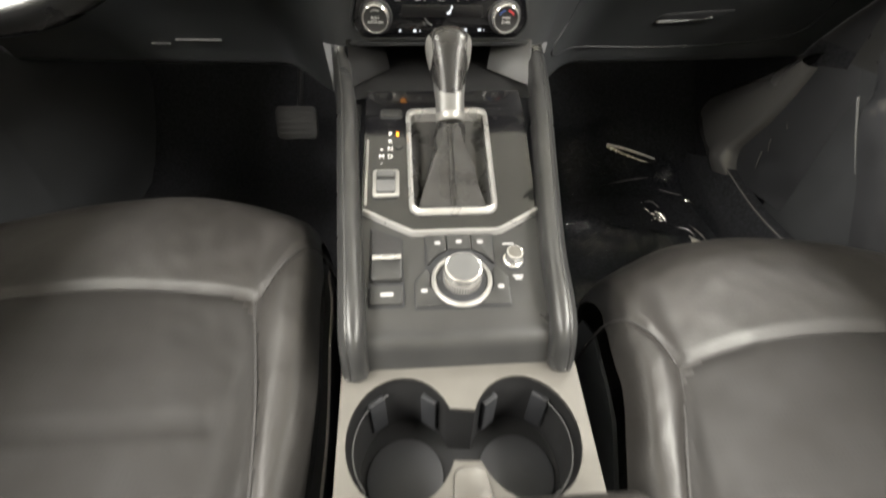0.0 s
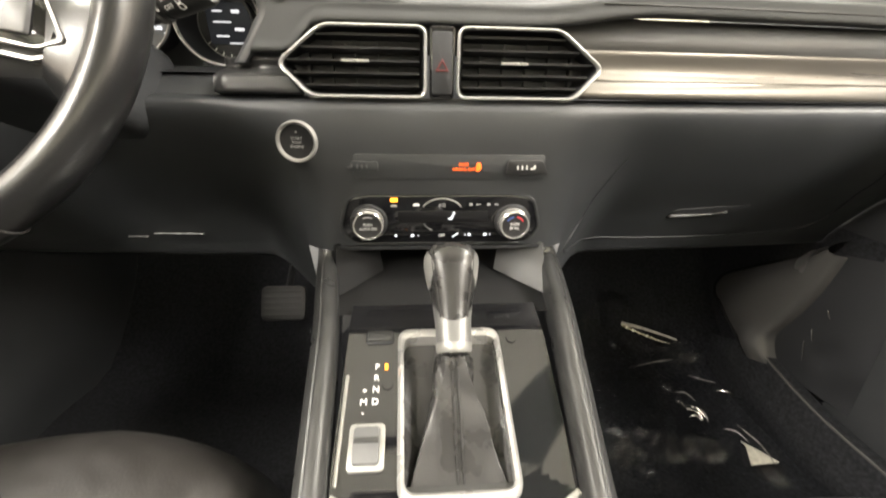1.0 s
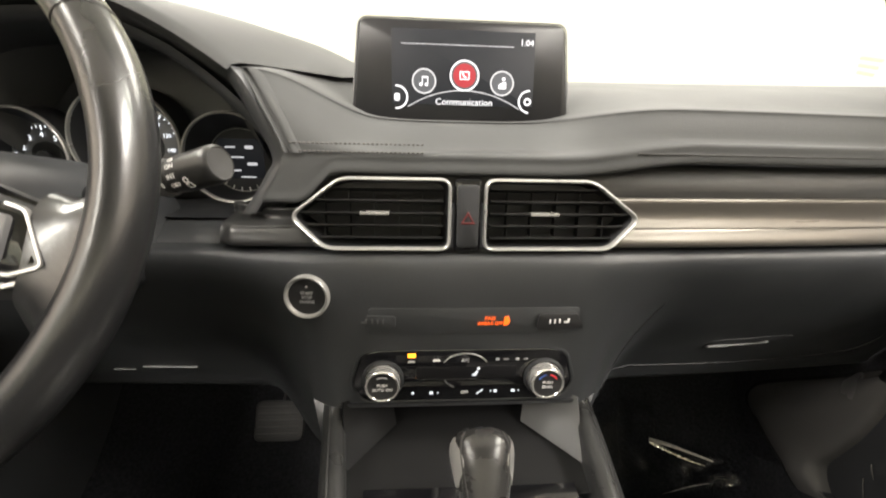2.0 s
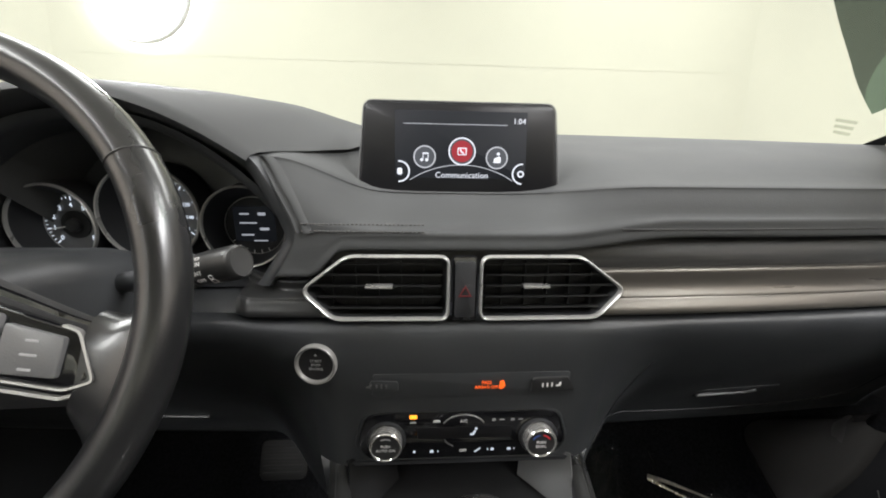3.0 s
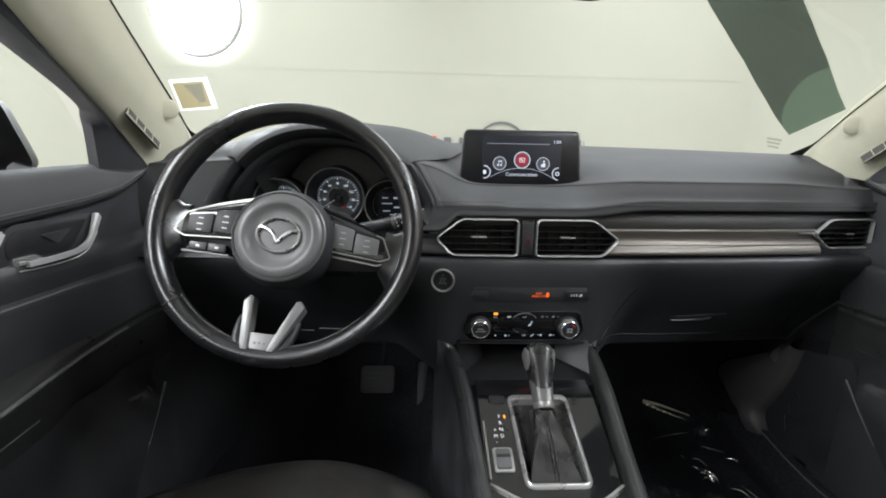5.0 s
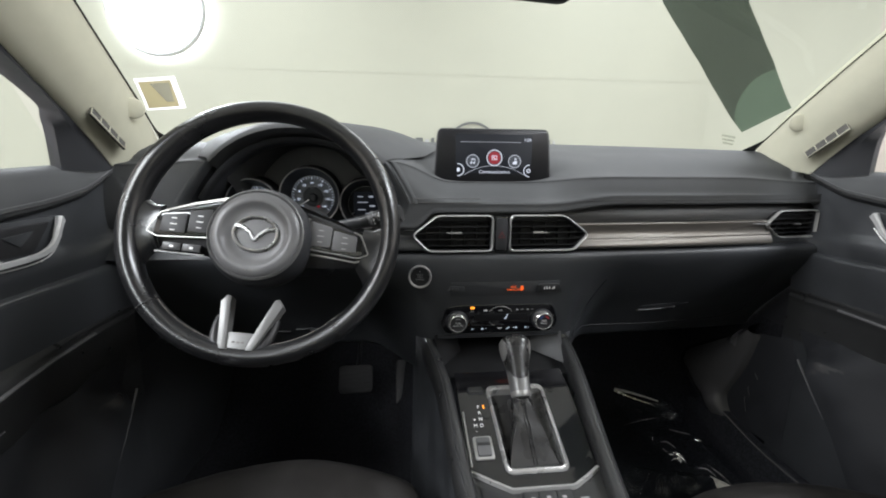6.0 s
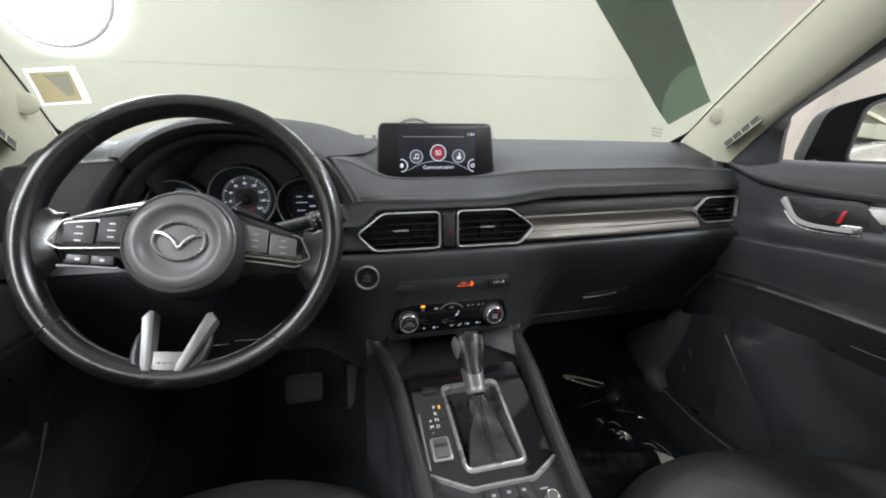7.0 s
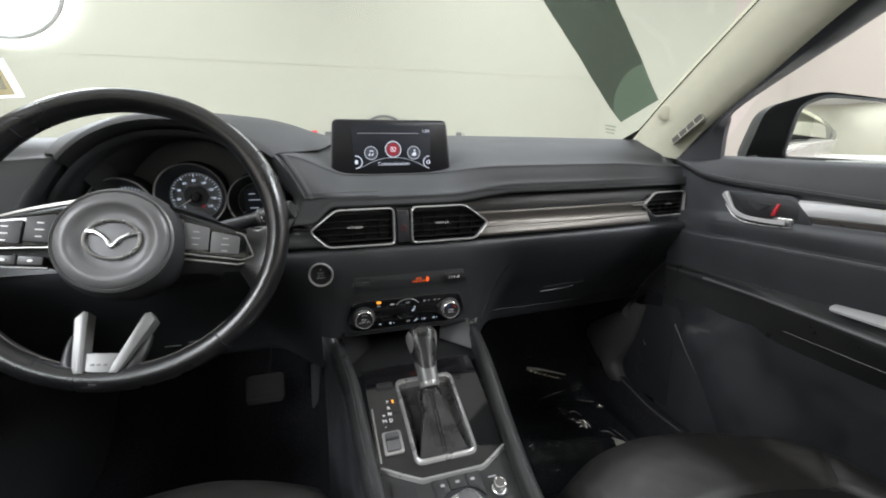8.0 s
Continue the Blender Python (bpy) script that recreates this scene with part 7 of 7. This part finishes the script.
for v in spread(0, 1, 34):
    (ry, rz), (fy_, fz) = lerp_table(REAR, v), lerp_table(FRONT, v)
    row = [V(0.722, ry - 0.010, rz - 0.002), V(0.706, ry - 0.009, rz - 0.001), V(0.696, ry - 0.005, rz)]
    for u in spread(0, 1, 20):
        y, z = ry + (fy_ - ry) * u, rz + (fz - rz) * u
        knuckle = 0.024 * math.exp(-((y - 0.845) / 0.034) ** 2 - ((z - 0.180) / 0.032) ** 2)
        row.append(V(0.691 + 0.050 * (1 - math.sqrt(max(0.0, 1 - max(0.0, (u - 0.30) / 0.70) ** 2))) - 0.006 * math.sin(math.pi * min(1, u * 1.4)) - knuckle, y, z))
    rows.append(row)
    fillet.append([V(0.7065 + 0.010 * k / 6 - 0.004 * math.sin(math.pi * k / 6), (ry - 0.004) + (0.66 - ry) * k / 6, rz + (0.02 * k / 6 if v < 0.5 else 0)) for k in range(7)])
part("panel", grid(smooth_rows(rows, 3))[0], KICK, kp, angle=180)
part("rear_fillet", grid(smooth_rows(fillet))[0], DARK, kp, "dark trim beside the door", angle=80)
up = [(0.690, 0.838, 0.180), (0.690, 0.796, 0.166), (0.690, 0.692, 0.144), (0.692, 0.599, 0.136), (0.695, 0.45, 0.13)]
dn = [(0.672, 0.940, 0.140), (0.668, 0.836, 0.112), (0.668, 0.762, 0.094), (0.668, 0.650, 0.082), (0.668, 0.45, 0.075)]
up, dn = smooth_line(up, 6), smooth_line(dn, 6)
part("sill_strip", grid([[p + V(0.020, -0.002, 0.004), p + V(0.003, 0, 0.0035), p, p * 0.6 + q * 0.4 + V(-0.002, 0, 0), q + V(0.001, 0, 0.002), q, q + V(0.004, 0, -0.03), q + V(0.006, 0, -0.08)] for p, q in zip(up, dn)])[0], CARPET, kp, "sloping sill strip", angle=80)
part("sill_ridge", sweep([p + V(-0.001, 0, 0.0005) for p in up], ring_profile(0.0032, 0.0028, 8)), KICK, kp, "rounded sill ridge")
part("front_lining", grid([[(0.7415, y, z) for z in (0.0, 0.2, 0.45)] for y in spread(0.55, 1.3, 8)])[0], CARPET, kp)
for y, z, l in ((0.757, 0.224, 0.018), (0.752, 0.262, 0.011), (0.738, 0.312, 0.007)):
    x = 0.7025
    part("clip_ridge", sweep(smooth_line([(x, y + 0.004, z + l), (x - 0.002, y - 0.001, z), (x, y - 0.005, z - l)], 4), ring_profile(0.0012, n=6)), KICK, kp)
rows = []
for y in spread(0.62, 1.15, 14):
    rows.append([(-0.745, y, 0.43), (-0.735 + 0.03 * step(0.8, 1.15, y), y, 0.25), (-0.73 + 0.04 * step(0.8, 1.15, y), y, 0.0)])
kl = thing("kick_panel", (-0.70, 0.85, 0.0), "flat black side trim of the driver's footwell", "trim panel", kind="structure")
part("panel", solid(grid(rows)[0], 0.004), HARD, kl)

# crumpled clear film on the passenger's floor
film_thing = thing("plastic_sheet", (0.45, 0.85, 0.0), "crumpled clear plastic sheet over the passenger floor", "plastic sheet")
rows = []
for i in range(90):
    x = 0.165 + 0.545 * i / 89
    row = []
    for j in range(90):
        y = 0.46 + 0.66 * j / 89
        base = 0.34 * step(0.93, 1.32, y) ** 0.9 + 0.05 * step(0.60, 0.76, x) * step(0.3, 0.9, y) + 0.10 * step(0.20, 0.10, x)
        q = V(x * 5, y * 5, 0.7)
        fold = (1 - abs(noise.noise(q))) ** 3 * 0.55 + (1 - abs(noise.noise(q * 2.1 + V(3, 1, 0)))) ** 4 * 0.28 + (1 - abs(noise.noise(q * 4.6 + V(1, 5, 0)))) ** 4 * 0.16 + noise.noise(q * 1.7) * 0.2
        edge = min(1, (x - 0.165) / 0.05, (0.71 - x) / 0.05, (y - 0.46) / 0.05, (1.12 - y) / 0.05)
        row.append((x, y, base + 0.012 + 0.060 * fold * max(0.15, edge)))
    rows.append(row)
part("film", grid(rows)[0], WRAP, film_thing, angle=75)
# a rolled white-edged fold of the sheet
pth = smooth_line([(0.481, 1.000, 0.137), (0.515, 0.984, 0.136), (0.555, 0.962, 0.131), (0.591, 0.942, 0.125)], 6)
# PALE2 and GLINT put the sheet's glints into the colour of thin strands
PALE2 = material("film_glint_grey", (0.16, 0.155, 0.15), 0.2, vary=0.6, scale=60, bump=0.0)
PALE = material("pale_film_edge", (0.55, 0.53, 0.47), 0.35, vary=0.2, scale=120, bump=0.2)
GLINT = material("film_glint_metal", (0.80, 0.78, 0.70), 0.24, metal=0.9, vary=0.1, scale=120, bump=0.0)
part("rolled_edge", sweep(pth, ring_profile(0.0045, 0.0028, 8), scales=[1.5 - 1.1 * i / (len(pth) - 1) for i in range(len(pth))]), PALE, film_thing, "pale rolled edge of the sheet")
# second strand of the fold, bright for its glint
low = smooth_line([(0.481, 0.998, 0.134), (0.510, 0.975, 0.128), (0.545, 0.950, 0.122), (0.572, 0.938, 0.118)], 6)
part("rolled_edge", sweep(low, ring_profile(0.0036, 0.0024, 8), scales=[1.6 - 1.2 * i / (len(low) - 1) for i in range(len(low))]), GLINT, film_thing, "rolled edge of the sheet, its glint put in as metal")
# grey strands for the small curved glints on the sheet
for pts in (((0.607, 0.742, 0.062), (0.612, 0.690, 0.066), (0.611, 0.650, 0.060)), ((0.530, 0.826, 0.072), (0.548, 0.822, 0.074), (0.558, 0.800, 0.070)), ((0.548, 0.790, 0.066), (0.556, 0.770, 0.070), (0.552, 0.748, 0.064)),
            ((0.48, 0.93, 0.058), (0.545, 0.94, 0.064), (0.597, 0.946, 0.066)), ((0.60, 0.890, 0.064), (0.62, 0.872, 0.066), (0.645, 0.858, 0.066)), ((0.575, 0.735, 0.060), (0.592, 0.722, 0.064), (0.600, 0.700, 0.060))):
    pth = smooth_line(pts, 6)
    n = len(pth)
    part("crease", sweep(pth, ring_profile(0.0017, 0.0012, 6), scales=[0.25 + math.sin(math.pi * i / (n - 1)) * 0.75 for i in range(n)]), PALE2, film_thing, "grey strand drawn as a glint on the sheet")
part("lifted_corner", solid(grid([[(0.585, 0.702, 0.062), (0.586, 0.701, 0.061)], [(0.578, 0.683, 0.070), (0.600, 0.680, 0.064)], [(0.568, 0.652, 0.058), (0.622, 0.654, 0.060)]])[0], 0.001), PALE, film_thing, "pale lifted corner of the sheet")
# bright strands built in for the glints on the sheet
for pts, r in ((((0.541, 0.797, 0.062), (0.550, 0.782, 0.068), (0.560, 0.764, 0.060)), 0.0024), (((0.534, 0.792, 0.060), (0.544, 0.776, 0.066), (0.551, 0.760, 0.060)), 0.0018), (((0.528, 0.770, 0.058), (0.538, 0.768, 0.064), (0.549, 0.757, 0.058)), 0.0012),
               (((0.627, 0.832, 0.068), (0.640, 0.822, 0.074), (0.655, 0.812, 0.070)), 0.0014), (((0.636, 0.944, 0.062), (0.645, 0.938, 0.066)), 0.0016), (((0.522, 0.812, 0.058), (0.530, 0.806, 0.064), (0.534, 0.796, 0.060)), 0.0012)):
    pth = smooth_line(pts, 6)
    n = len(pth)
    part("bright_fold", sweep(pth, ring_profile(r, r * 0.7, 6), scales=[0.3 + math.sin(math.pi * i / (n - 1)) * 0.7 for i in range(n)]), GLINT, film_thing, "bright strand drawn as a glint on the sheet")
